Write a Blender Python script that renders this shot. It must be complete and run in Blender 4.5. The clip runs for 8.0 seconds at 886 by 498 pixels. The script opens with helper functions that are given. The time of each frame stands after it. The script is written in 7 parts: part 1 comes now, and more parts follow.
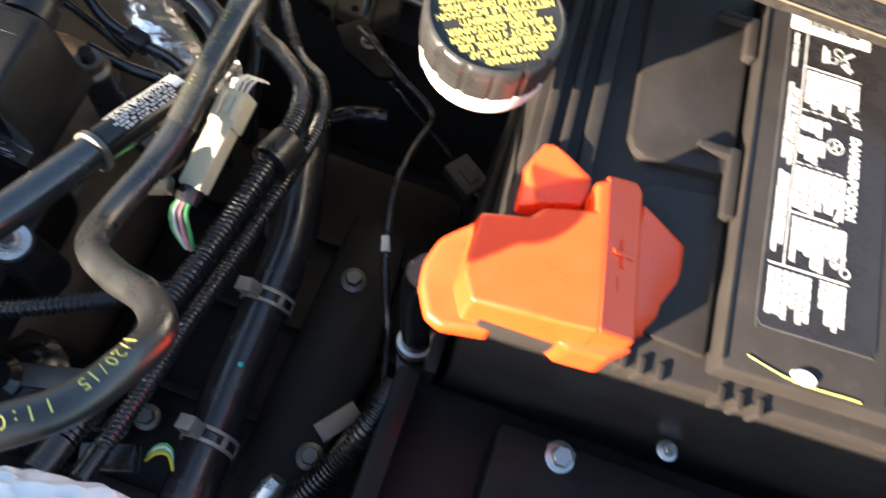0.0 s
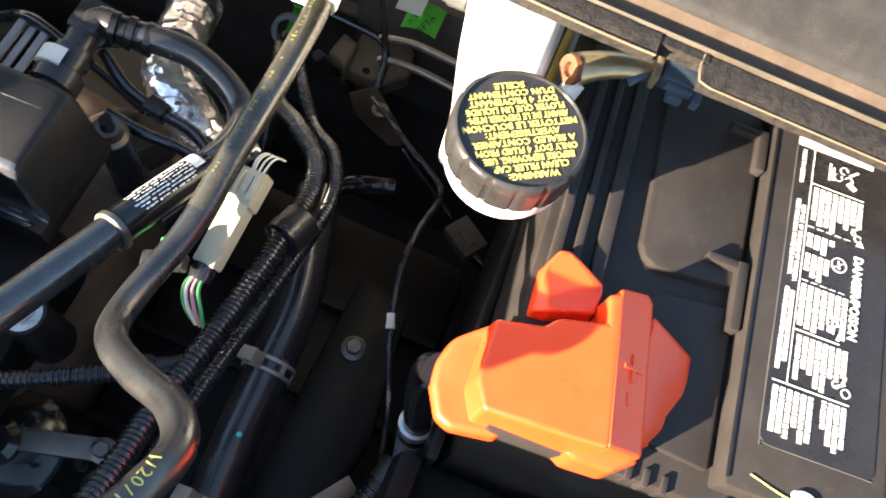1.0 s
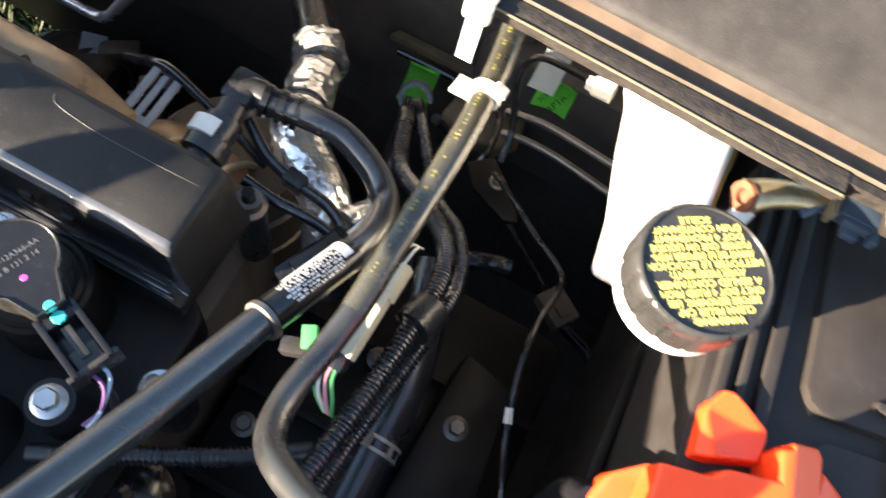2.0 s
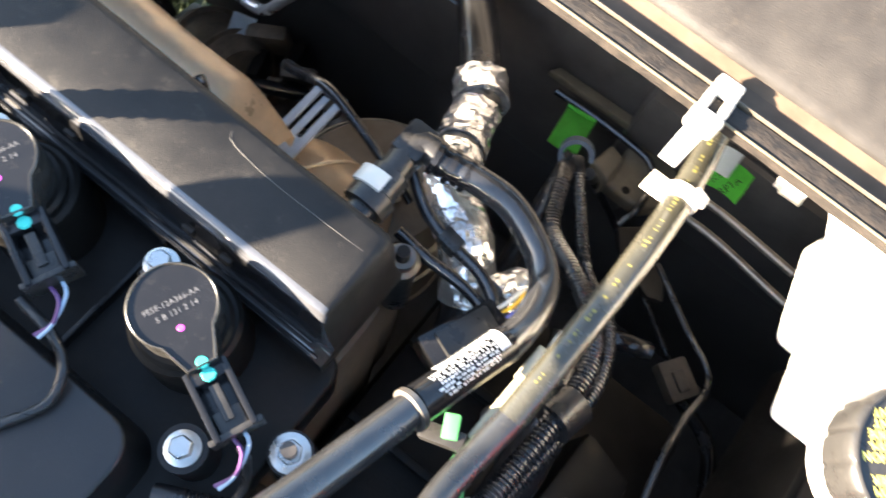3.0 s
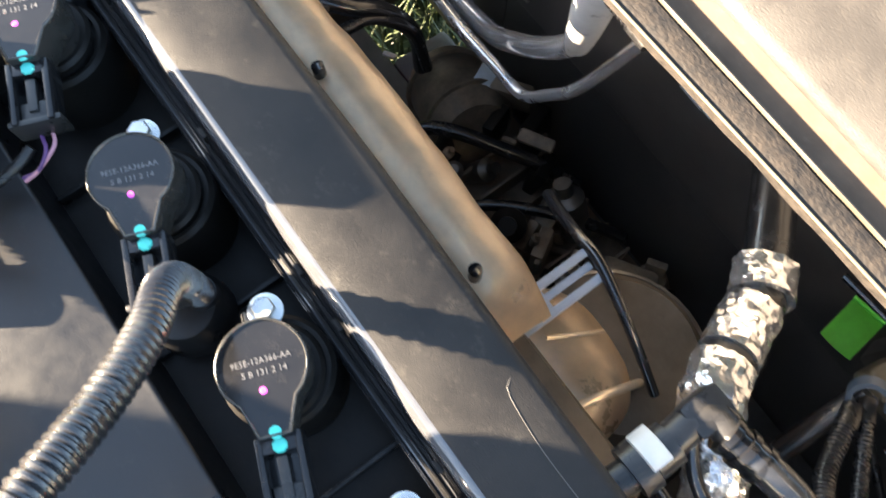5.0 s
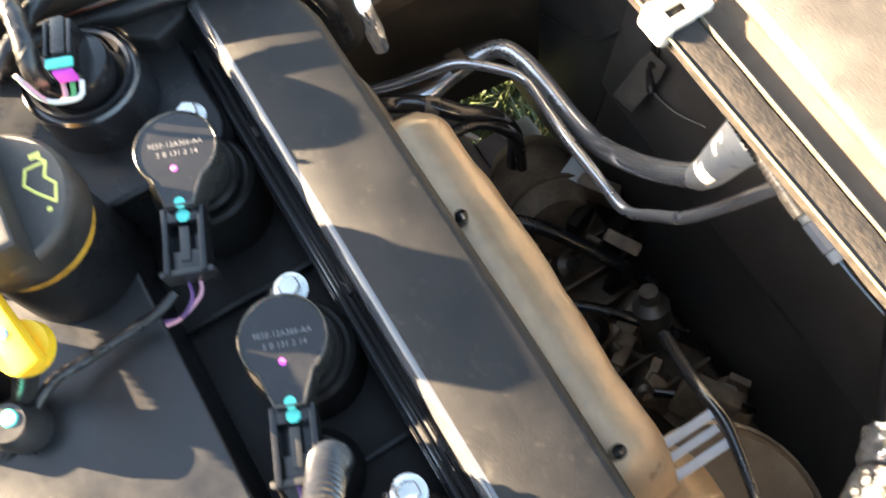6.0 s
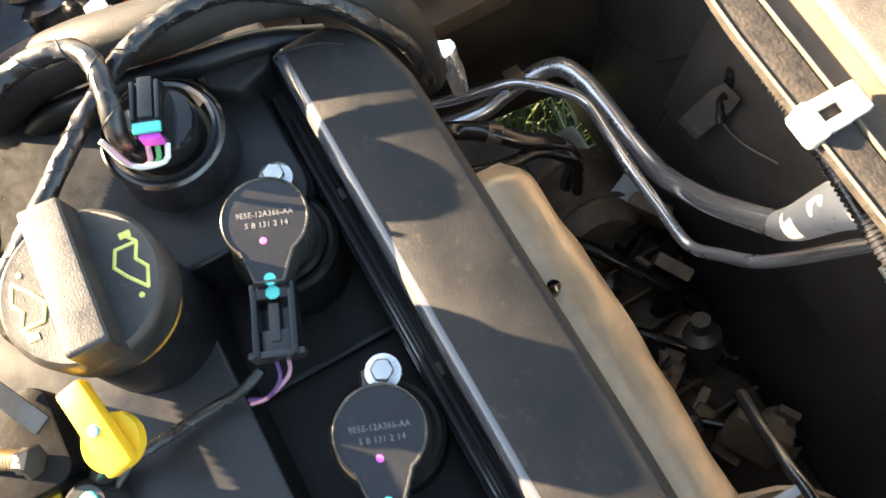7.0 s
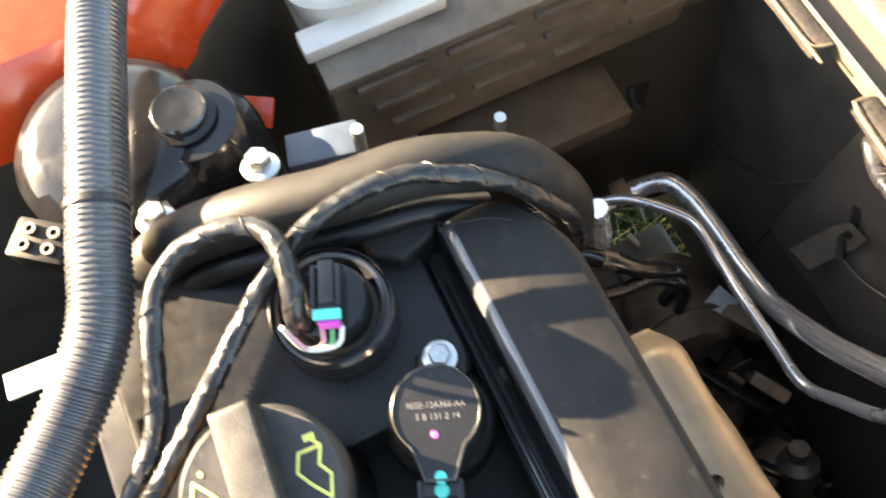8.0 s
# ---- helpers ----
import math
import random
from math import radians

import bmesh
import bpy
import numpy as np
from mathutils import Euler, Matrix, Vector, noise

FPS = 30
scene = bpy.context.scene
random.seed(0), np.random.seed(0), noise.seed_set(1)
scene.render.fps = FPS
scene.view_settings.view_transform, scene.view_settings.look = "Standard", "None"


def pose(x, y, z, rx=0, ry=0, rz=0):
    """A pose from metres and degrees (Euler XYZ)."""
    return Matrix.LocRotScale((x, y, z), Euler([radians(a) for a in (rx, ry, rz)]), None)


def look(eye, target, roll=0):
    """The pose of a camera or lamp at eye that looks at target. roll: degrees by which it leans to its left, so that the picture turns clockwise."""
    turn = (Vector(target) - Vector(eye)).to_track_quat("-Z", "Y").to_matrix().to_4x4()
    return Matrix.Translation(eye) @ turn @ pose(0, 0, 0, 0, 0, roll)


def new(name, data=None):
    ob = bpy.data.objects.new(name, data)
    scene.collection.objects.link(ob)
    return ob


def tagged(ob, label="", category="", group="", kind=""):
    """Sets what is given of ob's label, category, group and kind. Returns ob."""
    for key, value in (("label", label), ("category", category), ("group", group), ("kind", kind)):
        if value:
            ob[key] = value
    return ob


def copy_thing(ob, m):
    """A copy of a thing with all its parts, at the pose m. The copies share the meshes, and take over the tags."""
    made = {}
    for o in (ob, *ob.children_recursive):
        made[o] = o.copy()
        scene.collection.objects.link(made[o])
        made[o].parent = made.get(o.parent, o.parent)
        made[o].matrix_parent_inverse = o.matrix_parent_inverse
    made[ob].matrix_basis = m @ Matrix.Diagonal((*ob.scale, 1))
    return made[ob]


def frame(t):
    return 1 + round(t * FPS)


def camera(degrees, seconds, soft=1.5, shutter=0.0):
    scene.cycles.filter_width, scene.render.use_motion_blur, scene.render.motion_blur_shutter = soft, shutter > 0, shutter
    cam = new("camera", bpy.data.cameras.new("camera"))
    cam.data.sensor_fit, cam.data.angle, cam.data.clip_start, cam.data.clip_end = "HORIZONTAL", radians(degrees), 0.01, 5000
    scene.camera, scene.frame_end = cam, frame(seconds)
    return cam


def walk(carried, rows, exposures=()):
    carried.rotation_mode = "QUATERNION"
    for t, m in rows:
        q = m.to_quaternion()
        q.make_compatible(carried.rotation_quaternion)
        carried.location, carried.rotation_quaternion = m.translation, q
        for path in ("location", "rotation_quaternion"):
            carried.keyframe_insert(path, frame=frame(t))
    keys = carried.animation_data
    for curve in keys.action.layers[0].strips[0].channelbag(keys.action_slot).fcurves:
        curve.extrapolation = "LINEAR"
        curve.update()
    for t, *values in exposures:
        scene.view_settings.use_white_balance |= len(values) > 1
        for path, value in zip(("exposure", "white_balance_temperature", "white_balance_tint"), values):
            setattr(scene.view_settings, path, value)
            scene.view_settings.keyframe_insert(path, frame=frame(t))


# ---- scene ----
cam = camera(59.8, 8.0, soft=1.5, shutter=0.4)
PATH = [
    (0, (0.0, 0.0, 1.158), (0.006, 0.757, -0.693), 20.4),
    (0.2, (-0.004, 0.008, 1.158), (-0.065, 0.758, -0.696), 17.4),
    (0.5, (-0.008, 0.009, 1.164), (-0.082, 0.849, -0.65), 18.2),
    (0.7, (-0.015, 0.013, 1.169), (-0.062, 0.857, -0.643), 20.8),
    (1, (-0.023, 0.019, 1.172), (0.0, 0.849, -0.647), 24.4),
    (1.2, (-0.025, 0.022, 1.178), (0.025, 0.876, -0.63), 25.3),
    (1.5, (-0.043, 0.023, 1.178), (-0.035, 0.875, -0.632), 25.5),
    (1.7, (-0.062, 0.028, 1.176), (-0.083, 0.872, -0.637), 24.9),
    (2.8, (-0.135, 0.053, 1.158), (-0.339, 0.797, -0.687), 21.6),
    (3, (-0.146, 0.061, 1.16), (-0.371, 0.748, -0.704), 20.8),
    (3.3, (-0.166, 0.084, 1.155), (-0.497, 0.607, -0.747), 12.2),
    (3.5, (-0.171, 0.093, 1.153), (-0.533, 0.595, -0.749), 9.9),
    (3.8, (-0.178, 0.105, 1.15), (-0.593, 0.590, -0.745), 6.2),
    (4, (-0.192, 0.11, 1.145), (-0.571, 0.507, -0.778), 4.4),
    (4.2, (-0.208, 0.111, 1.146), (-0.600, 0.492, -0.778), 3.7),
    (4.5, (-0.228, 0.113, 1.146), (-0.662, 0.474, -0.773), 0.8),
    (4.7, (-0.247, 0.114, 1.149), (-0.693, 0.468, -0.768), 0.6),
    (5.8, (-0.333, 0.106, 1.153), (-0.881, 0.45, -0.74), -0.5),
    (6, (-0.352, 0.103, 1.156), (-0.931, 0.441, -0.729), -1.3),
    (6.2, (-0.373, 0.099, 1.157), (-0.956, 0.422, -0.728), -2.0),
    (6.5, (-0.382, 0.097, 1.157), (-1.016, 0.401, -0.715), -3.8),
    (6.8, (-0.403, 0.099, 1.159), (-0.965, 0.382, -0.74), -2.2),
    (7, (-0.412, 0.095, 1.153), (-0.952, 0.379, -0.751), -1.9),
    (7.2, (-0.437, 0.089, 1.152), (-0.935, 0.396, -0.762), 2.9),
    (7.5, (-0.459, 0.09, 1.163), (-1.046, 0.355, -0.731), -3.0),
    (7.8, (-0.478, 0.080, 1.167), (-1.120, 0.354, -0.707), -3.2),
    (8, (-0.493, 0.073, 1.166), (-1.16, 0.323, -0.703), -5.2),
]
walk(cam, [(t, look(eye, target, roll)) for t, eye, target, roll in PATH],
     [(0.0, 2.90, 6400), (0.6, 2.96, 6400), (1.7, 3.02, 6400), (3.0, 3.84, 6450), (3.5, 3.94, 6500), (4.0, 3.78, 6600), (4.5, 3.86, 6700), (6.0, 4.34, 7700), (6.5, 4.28, 7800), (7.0, 4.13, 7850), (7.5, 4.04, 7900), (8.0, 4.16, 8000)])

# ---- world, sun ----
world = bpy.data.worlds.new("sky")
scene.world = world
world.use_nodes = True
wn = world.node_tree.nodes
sky = wn.new("ShaderNodeTexSky")
sky.sky_type, sky.sun_disc = "NISHITA", False
SUN_EL, SUN_TO = 15.5, Vector((0.682, 0.731, 0.0)).normalized()
sky.sun_elevation = radians(SUN_EL)
sky.sun_rotation = math.atan2(-SUN_TO.x, -SUN_TO.y)
wn["Background"].inputs["Strength"].default_value = 0.064
world.node_tree.links.new(sky.outputs[0], wn["Background"].inputs["Color"])
sun = new("sun", bpy.data.lights.new("sun", "SUN"))
sun.data.energy, sun.data.angle, sun.data.color = 5.0, radians(0.6), (1.0, 0.83, 0.64)
sun_way = SUN_TO * math.cos(radians(SUN_EL)) - Vector((0, 0, math.sin(radians(SUN_EL))))
sun.matrix_world = look(Vector((0, 0, 1)) - sun_way * 4, Vector((0, 0, 1)))

# ---- materials ----
MATS = {}


def mat(name, colour, rough=0.5, metal=0.0, vary=0.25, scale=60.0, bump=0.15, grain=900.0, coat=0.0, sss=0.0, spec=0.5, spots=0.0, spot_colour=(0.3, 0.27, 0.22), relief=0.00022):
    """A surface with stains at one scale, grain at another, and fine relief; spots: dust and scuffs."""
    if name in MATS:
        return MATS[name]
    m = bpy.data.materials.new(name)
    m.use_nodes = True
    nt, b = m.node_tree, m.node_tree.nodes["Principled BSDF"]
    link = nt.links.new
    tc = nt.nodes.new("ShaderNodeTexCoord")
    info = nt.nodes.new("ShaderNodeObjectInfo")
    shift = nt.nodes.new("ShaderNodeVectorMath")
    shift.operation = "MULTIPLY_ADD"
    shift.inputs[1].default_value = (1, 1, 1)
    link(tc.outputs["Object"], shift.inputs[0])
    link(info.outputs["Random"], shift.inputs[2])
    big, fine = nt.nodes.new("ShaderNodeTexNoise"), nt.nodes.new("ShaderNodeTexNoise")
    big.inputs["Scale"].default_value, big.inputs["Detail"].default_value, big.inputs["Roughness"].default_value = scale, 6.0, 0.65
    fine.inputs["Scale"].default_value, fine.inputs["Detail"].default_value = grain, 3.0
    link(shift.outputs[0], big.inputs["Vector"])
    link(shift.outputs[0], fine.inputs["Vector"])
    ramp = nt.nodes.new("ShaderNodeMapRange")
    ramp.inputs["From Min"].default_value, ramp.inputs["From Max"].default_value = 0.3, 0.7
    ramp.inputs["To Min"].default_value, ramp.inputs["To Max"].default_value = 1 - vary, 1 + vary
    link(big.outputs["Fac"], ramp.inputs["Value"])
    tint = nt.nodes.new("ShaderNodeMix")
    tint.data_type, tint.blend_type = "RGBA", "MULTIPLY"
    tint.inputs["Factor"].default_value = 1.0
    tint.inputs["A"].default_value = (*colour, 1)
    link(ramp.outputs["Result"], tint.inputs["B"])
    last = tint.outputs["Result"]
    if spots:
        sp = nt.nodes.new("ShaderNodeTexNoise")
        sp.inputs["Scale"].default_value, sp.inputs["Detail"].default_value, sp.inputs["Roughness"].default_value = scale * 3.1, 8.0, 0.8
        link(shift.outputs[0], sp.inputs["Vector"])
        cut = nt.nodes.new("ShaderNodeMapRange")
        cut.inputs["From Min"].default_value, cut.inputs["From Max"].default_value = 0.56, 0.74
        cut.inputs["To Max"].default_value = spots
        link(sp.outputs["Fac"], cut.inputs["Value"])
        dust = nt.nodes.new("ShaderNodeMix")
        dust.data_type = "RGBA"
        dust.inputs["B"].default_value = (*spot_colour, 1)
        link(cut.outputs["Result"], dust.inputs["Factor"])
        link(last, dust.inputs["A"])
        last = dust.outputs["Result"]
    link(last, b.inputs["Base Color"])
    rr = nt.nodes.new("ShaderNodeMapRange")
    rr.inputs["From Min"].default_value, rr.inputs["From Max"].default_value = 0.3, 0.7
    rr.inputs["To Min"].default_value, rr.inputs["To Max"].default_value = max(0.03, rough - 0.10), min(1.0, rough + 0.12)
    link(big.outputs["Fac"], rr.inputs["Value"])
    link(rr.outputs["Result"], b.inputs["Roughness"])
    b.inputs["Metallic"].default_value = metal
    b.inputs["Specular IOR Level"].default_value = spec
    b.inputs["Coat Weight"].default_value, b.inputs["Coat Roughness"].default_value = coat, 0.12
    if sss:
        b.inputs["Subsurface Weight"].default_value, b.inputs["Subsurface Radius"].default_value = sss, (0.01, 0.008, 0.006)
        b.inputs["Subsurface Scale"].default_value = 0.6
    if bump:
        bp = nt.nodes.new("ShaderNodeBump")
        bp.inputs["Strength"].default_value, bp.inputs["Distance"].default_value = bump, relief
        link(fine.outputs["Fac"], bp.inputs["Height"])
        link(bp.outputs["Normal"], b.inputs["Normal"])
    MATS[name] = m
    return m


M_COVER = mat("grained_black_plastic", (0.0165, 0.0155, 0.0148), 0.46, bump=0.9, grain=2200, vary=0.30, scale=30, spots=0.11, spec=0.28)
M_VALVE = mat("satin_black_plastic", (0.011, 0.011, 0.0115), 0.32, bump=0.25, grain=1600, vary=0.15, scale=40, spots=0.04, spec=0.34)
M_DARK = mat("dull_black_plastic", (0.028, 0.027, 0.026), 0.30, bump=0.2, vary=0.3, spots=0.06)
M_DEEP = mat("grimy_black_steel", (0.075, 0.069, 0.064), 0.5, bump=0.4, grain=300, vary=0.4, scale=25, spots=0.14, spot_colour=(0.06, 0.047, 0.035))
M_GLOSS = mat("gloss_black_plastic", (0.012, 0.012, 0.013), 0.13, bump=0.05, vary=0.2, spots=0.04)
M_CAPTOP = mat("satin_slate_black_plastic", (0.012, 0.0135, 0.017), 0.20, bump=0.02, vary=0.1, spec=1.0, coat=0.5)
M_SLAB = mat("smooth_black_cover_plastic", (0.0125, 0.0125, 0.0133), 0.36, bump=0.3, grain=1600, vary=0.2, scale=30, spots=0.05, spec=0.60)
# Paler copy of M_RUBBER, lifted for the hose's sun highlight; the spots are dust.
M_VENT = mat("sun_paled_dusty_rubber", (0.025, 0.0255, 0.027), 0.20, bump=0.15, vary=0.25, spots=0.08, spot_colour=(0.16, 0.15, 0.14), spec=1.0)
M_RUBBER = mat("black_rubber", (0.018, 0.018, 0.020), 0.20, bump=0.15, vary=0.25, spots=0.10, spot_colour=(0.16, 0.15, 0.14), spec=0.9)
M_HOSE = mat("grey_black_nylon", (0.021, 0.0212, 0.0215), 0.30, bump=0.1, vary=0.22, spots=0.08, spec=0.8)
M_CONDUIT = mat("black_split_conduit", (0.015, 0.015, 0.017), 0.24, bump=0.1, vary=0.2, spots=0.06, spec=0.9)
M_TAPE = mat("black_harness_tape", (0.014, 0.014, 0.015), 0.30, bump=0.7, grain=260, vary=0.3, spots=0.08, spec=0.6)
M_ALU = mat("drawn_aluminium", (0.86, 0.86, 0.88), 0.22, metal=0.78, bump=0.04, grain=500, vary=0.06, scale=8)
M_ZINC = mat("zinc_plated_steel", (0.60, 0.61, 0.60), 0.30, metal=0.9, bump=0.15, vary=0.15)
M_STEEL = mat("dull_steel", (0.18, 0.166, 0.150), 0.45, metal=0.8, bump=0.3, vary=0.3, spots=0.2, spot_colour=(0.12, 0.07, 0.04))
M_FOIL = mat("crinkled_foil", (0.93, 0.92, 0.91), 0.18, metal=0.85, bump=0.7, grain=80, vary=0.06, scale=120, relief=0.0022)
M_SHIELD = mat("heat_stained_shield", (0.80, 0.61, 0.41), 0.34, metal=0.3, bump=0.2, grain=300, vary=0.25, scale=22, spots=0.15, spot_colour=(0.16, 0.10, 0.06))
M_CAST = mat("cast_aluminium", (0.14, 0.112, 0.085), 0.6, metal=0.5, bump=0.6, grain=350, vary=0.35, scale=30, spots=0.3, spot_colour=(0.05, 0.04, 0.03))
M_RED = mat("red_orange_plastic", (0.95, 0.074, 0.014), 0.34, bump=0.06, grain=1400, vary=0.05, spots=0.02)
M_WHITE = mat("milk_white_plastic", (0.82, 0.80, 0.74), 0.35, bump=0.08, vary=0.05, sss=0.25)
M_CLIP = mat("natural_nylon", (0.70, 0.67, 0.60), 0.42, bump=0.1, vary=0.10, sss=0.1)
M_GREYCLIP = mat("light_grey_plastic", (0.42, 0.45, 0.50), 0.4, bump=0.1, vary=0.12)
M_CONN = mat("ivory_plastic", (0.50, 0.47, 0.34), 0.4, bump=0.1, vary=0.15, spots=0.1)
M_BATTERY = mat("moulded_battery_plastic", (0.030, 0.0262, 0.0240), 0.42, bump=0.35, grain=1300, vary=0.15, scale=35, spots=0.07, spec=0.28)
M_LABEL = mat("gloss_black_label", (0.022, 0.020, 0.020), 0.28, bump=0.05, vary=0.15)
M_PRINT = mat("white_print", (0.80, 0.80, 0.78), 0.5, bump=0.0, vary=0.12, scale=400)
M_YPRINT = mat("pale_yellow_print", (0.68, 0.62, 0.15), 0.55, bump=0.0, vary=0.15, scale=300)
M_YELLOW = mat("yellow_plastic", (0.80, 0.50, 0.03), 0.38, bump=0.1, vary=0.06, sss=0.1)
M_GREEN = mat("green_tag_film", (0.10, 0.55, 0.06), 0.45, bump=0.15, grain=300, vary=0.15, scale=80)
M_PALE = mat("pale_blue_label", (0.62, 0.68, 0.72), 0.5, bump=0.1, vary=0.1)
M_CYAN = mat("turquoise_paint", (0.05, 0.60, 0.52), 0.4, bump=0.1, vary=0.1)
M_MAGENTA = mat("magenta_paint", (0.75, 0.08, 0.62), 0.4, bump=0.1, vary=0.1)
M_BLUE = mat("blue_wire", (0.06, 0.10, 0.45), 0.4, vary=0.1)
M_PURPLE = mat("purple_wire", (0.12, 0.05, 0.17), 0.4, vary=0.1)
M_PINK = mat("pink_wire", (0.62, 0.30, 0.36), 0.4, vary=0.1)
M_LIGHTBLUE = mat("light_blue_wire", (0.35, 0.48, 0.62), 0.35, vary=0.1)
M_WGREEN = mat("green_wire", (0.08, 0.36, 0.12), 0.4, vary=0.1)
M_WWHITE = mat("white_wire", (0.70, 0.70, 0.66), 0.4, vary=0.1)
M_COWL = mat("speckled_grey_cowl_plastic", (0.030, 0.027, 0.024), 0.46, bump=0.7, grain=1600, vary=0.18, scale=50, spots=0.36, spot_colour=(0.095, 0.080, 0.062))
M_FOAM = mat("grimy_foam_seal", (0.016, 0.0120, 0.0090), 0.75, bump=1.0, grain=700, vary=0.8, scale=260, spots=0.28, spot_colour=(0.085, 0.066, 0.046), relief=0.0005)
M_SEALLIP = mat("cream_seal_edge", (0.14, 0.112, 0.068), 0.6, bump=0.1, vary=0.15)
# Brown base lighter than the foam, painting the highlight along a dark glossy line.
M_RAIL = mat("highlight_brown_rail", (0.080, 0.066, 0.048), 0.42, bump=0.1, vary=0.2, spots=0.1)
M_FLUID = mat("fluid_tinted_plastic", (0.78, 0.42, 0.10), 0.35, bump=0.08, vary=0.08, sss=0.2)
M_PAINT = mat("red_car_paint", (0.70, 0.062, 0.012), 0.20, coat=0.7, bump=0.0, vary=0.05)
M_BRASS = mat("yellow_chromate_steel", (0.55, 0.42, 0.24), 0.35, metal=0.8, bump=0.2, vary=0.3, spots=0.3, spot_colour=(0.22, 0.09, 0.04))
M_BLUEPL = mat("slate_blue_plastic", (0.045, 0.065, 0.095), 0.4, bump=0.1, vary=0.15)
M_GRASS = mat("grass", (0.030, 0.048, 0.010), 0.8, bump=1.0, grain=40, vary=0.5, scale=6, spots=0.5, spot_colour=(0.16, 0.14, 0.05))
M_WEED = mat("grass_blade", (0.028, 0.042, 0.009), 0.5, bump=0.1, vary=0.5, scale=14, spots=0.4, spot_colour=(0.13, 0.12, 0.04))
M_APRON = mat("dusty_brown_apron", (0.060, 0.049, 0.036), 0.6, bump=0.3, vary=0.35, scale=14, spots=0.25, spot_colour=(0.03, 0.026, 0.022))
# Near-black base carries the shade of deep recesses; the brown spots are grime.
M_OILY_SHADE = mat("oily_shade_black", (0.011, 0.010, 0.009), 0.42, bump=0.5, grain=350, vary=0.45, scale=35, spots=0.12, spot_colour=(0.07, 0.055, 0.04), spec=0.2)
M_GREYSTEEL = mat("grey_spring_steel", (0.34, 0.32, 0.29), 0.5, metal=0.5, bump=0.2, vary=0.2)
M_CAPPL = mat("scuffed_black_nylon", (0.021, 0.0203, 0.0197), 0.46, bump=0.8, grain=2200, vary=0.35, scale=90, spots=0.22, spec=0.6)
M_PIPE = mat("olive_black_nylon", (0.038, 0.036, 0.026), 0.24, bump=0.1, vary=0.25, spots=0.08, spec=0.8)
M_DUSTY = mat("dust_coated_black_plastic", (0.19, 0.156, 0.120), 0.5, bump=0.5, grain=600, vary=0.4, scale=25, spots=0.35, spot_colour=(0.27, 0.225, 0.17))
M_CHANNEL = mat("dark_brown_rubber_channel", (0.085, 0.062, 0.045), 0.80, bump=0.5, vary=0.25, spots=0.15, spec=0.15)
M_COIL = mat("bare_coil_plastic", (0.026, 0.025, 0.023), 0.24, bump=0.12, vary=0.2, scale=50, spots=0.12, spec=0.8)
# Aluminium whitened to imitate sun glare where the sun doesn't reach.
M_GLARE_ALU = mat("glare_white_aluminium", (0.80, 0.80, 0.80), 0.34, metal=0.25, bump=0.2, grain=300, vary=0.08)
M_INTAKE = mat("glossy_corrugated_plastic", (0.060, 0.060, 0.064), 0.28, bump=0.1, vary=0.15, spots=0.10, spec=1.0)
M_AMBER = mat("oily_amber_plastic", (0.42, 0.22, 0.03), 0.3, bump=0.4, vary=0.4, scale=60, spots=0.4, spot_colour=(0.06, 0.035, 0.015))
M_OLIVE = mat("olive_primer_steel", (0.16, 0.135, 0.095), 0.5, bump=0.3, vary=0.3, scale=40, spots=0.2, spot_colour=(0.06, 0.05, 0.04))
M_FADED = mat("faded_yellow_print", (0.17, 0.155, 0.035), 0.55, bump=0.0, vary=0.5, scale=300)
M_DOT = mat("bright_blue_paint", (0.03, 0.26, 0.62), 0.4, bump=0.0, vary=0.1)
M_RUST = mat("rusted_steel", (0.16, 0.055, 0.022), 0.8, bump=0.6, grain=700, vary=0.5, scale=200, spots=0.3, spot_colour=(0.05, 0.02, 0.01))
M_PRINTGREY = mat("grey_print", (0.12, 0.12, 0.125), 0.5, bump=0.0, vary=0.2, scale=400)
M_LINE = mat("pale_grey_plastic", (0.08, 0.077, 0.073), 0.4, bump=0.0)

# ---- builders ----
ORG = {}


def thing(name, label, category, at=(0, 0, 0), group="", kind=""):
    ob = tagged(new(name), label, category, group, kind)
    ob.empty_display_size = 0.01
    ob.location = at
    ORG[ob.name] = Vector(at)
    return ob


def part(name, bm, material, parent=None, label="", sharp=35):
    """Links a bmesh, given in world metres, as one mesh under a thing or part."""
    o = ORG[parent.name] if parent else Vector((0, 0, 0))
    if parent:
        bmesh.ops.translate(bm, verts=bm.verts, vec=-o)
    bmesh.ops.recalc_face_normals(bm, faces=bm.faces)
    me = bpy.data.meshes.new(name)
    bm.to_mesh(me)
    bm.free()
    me.polygons.foreach_set("use_smooth", [True] * len(me.polygons))
    me.set_sharp_from_angle(angle=radians(sharp))
    me.materials.append(material)
    ob = new(name, me)
    ORG[ob.name] = o.copy()
    if parent:
        ob.parent = parent
    if label:
        tagged(ob, label)
    return ob


def flat_faces(ob):
    """Keeps large faces flat beside their rounded edges."""
    md = ob.modifiers.new("weighted", "WEIGHTED_NORMAL")
    md.keep_sharp = True
    return ob


def solo(name, bm, material, label, category, group="", kind="", sharp=35):
    """A thing that is one mesh."""
    return tagged(part(name, bm, material, None, sharp=sharp), label, category, group, kind)


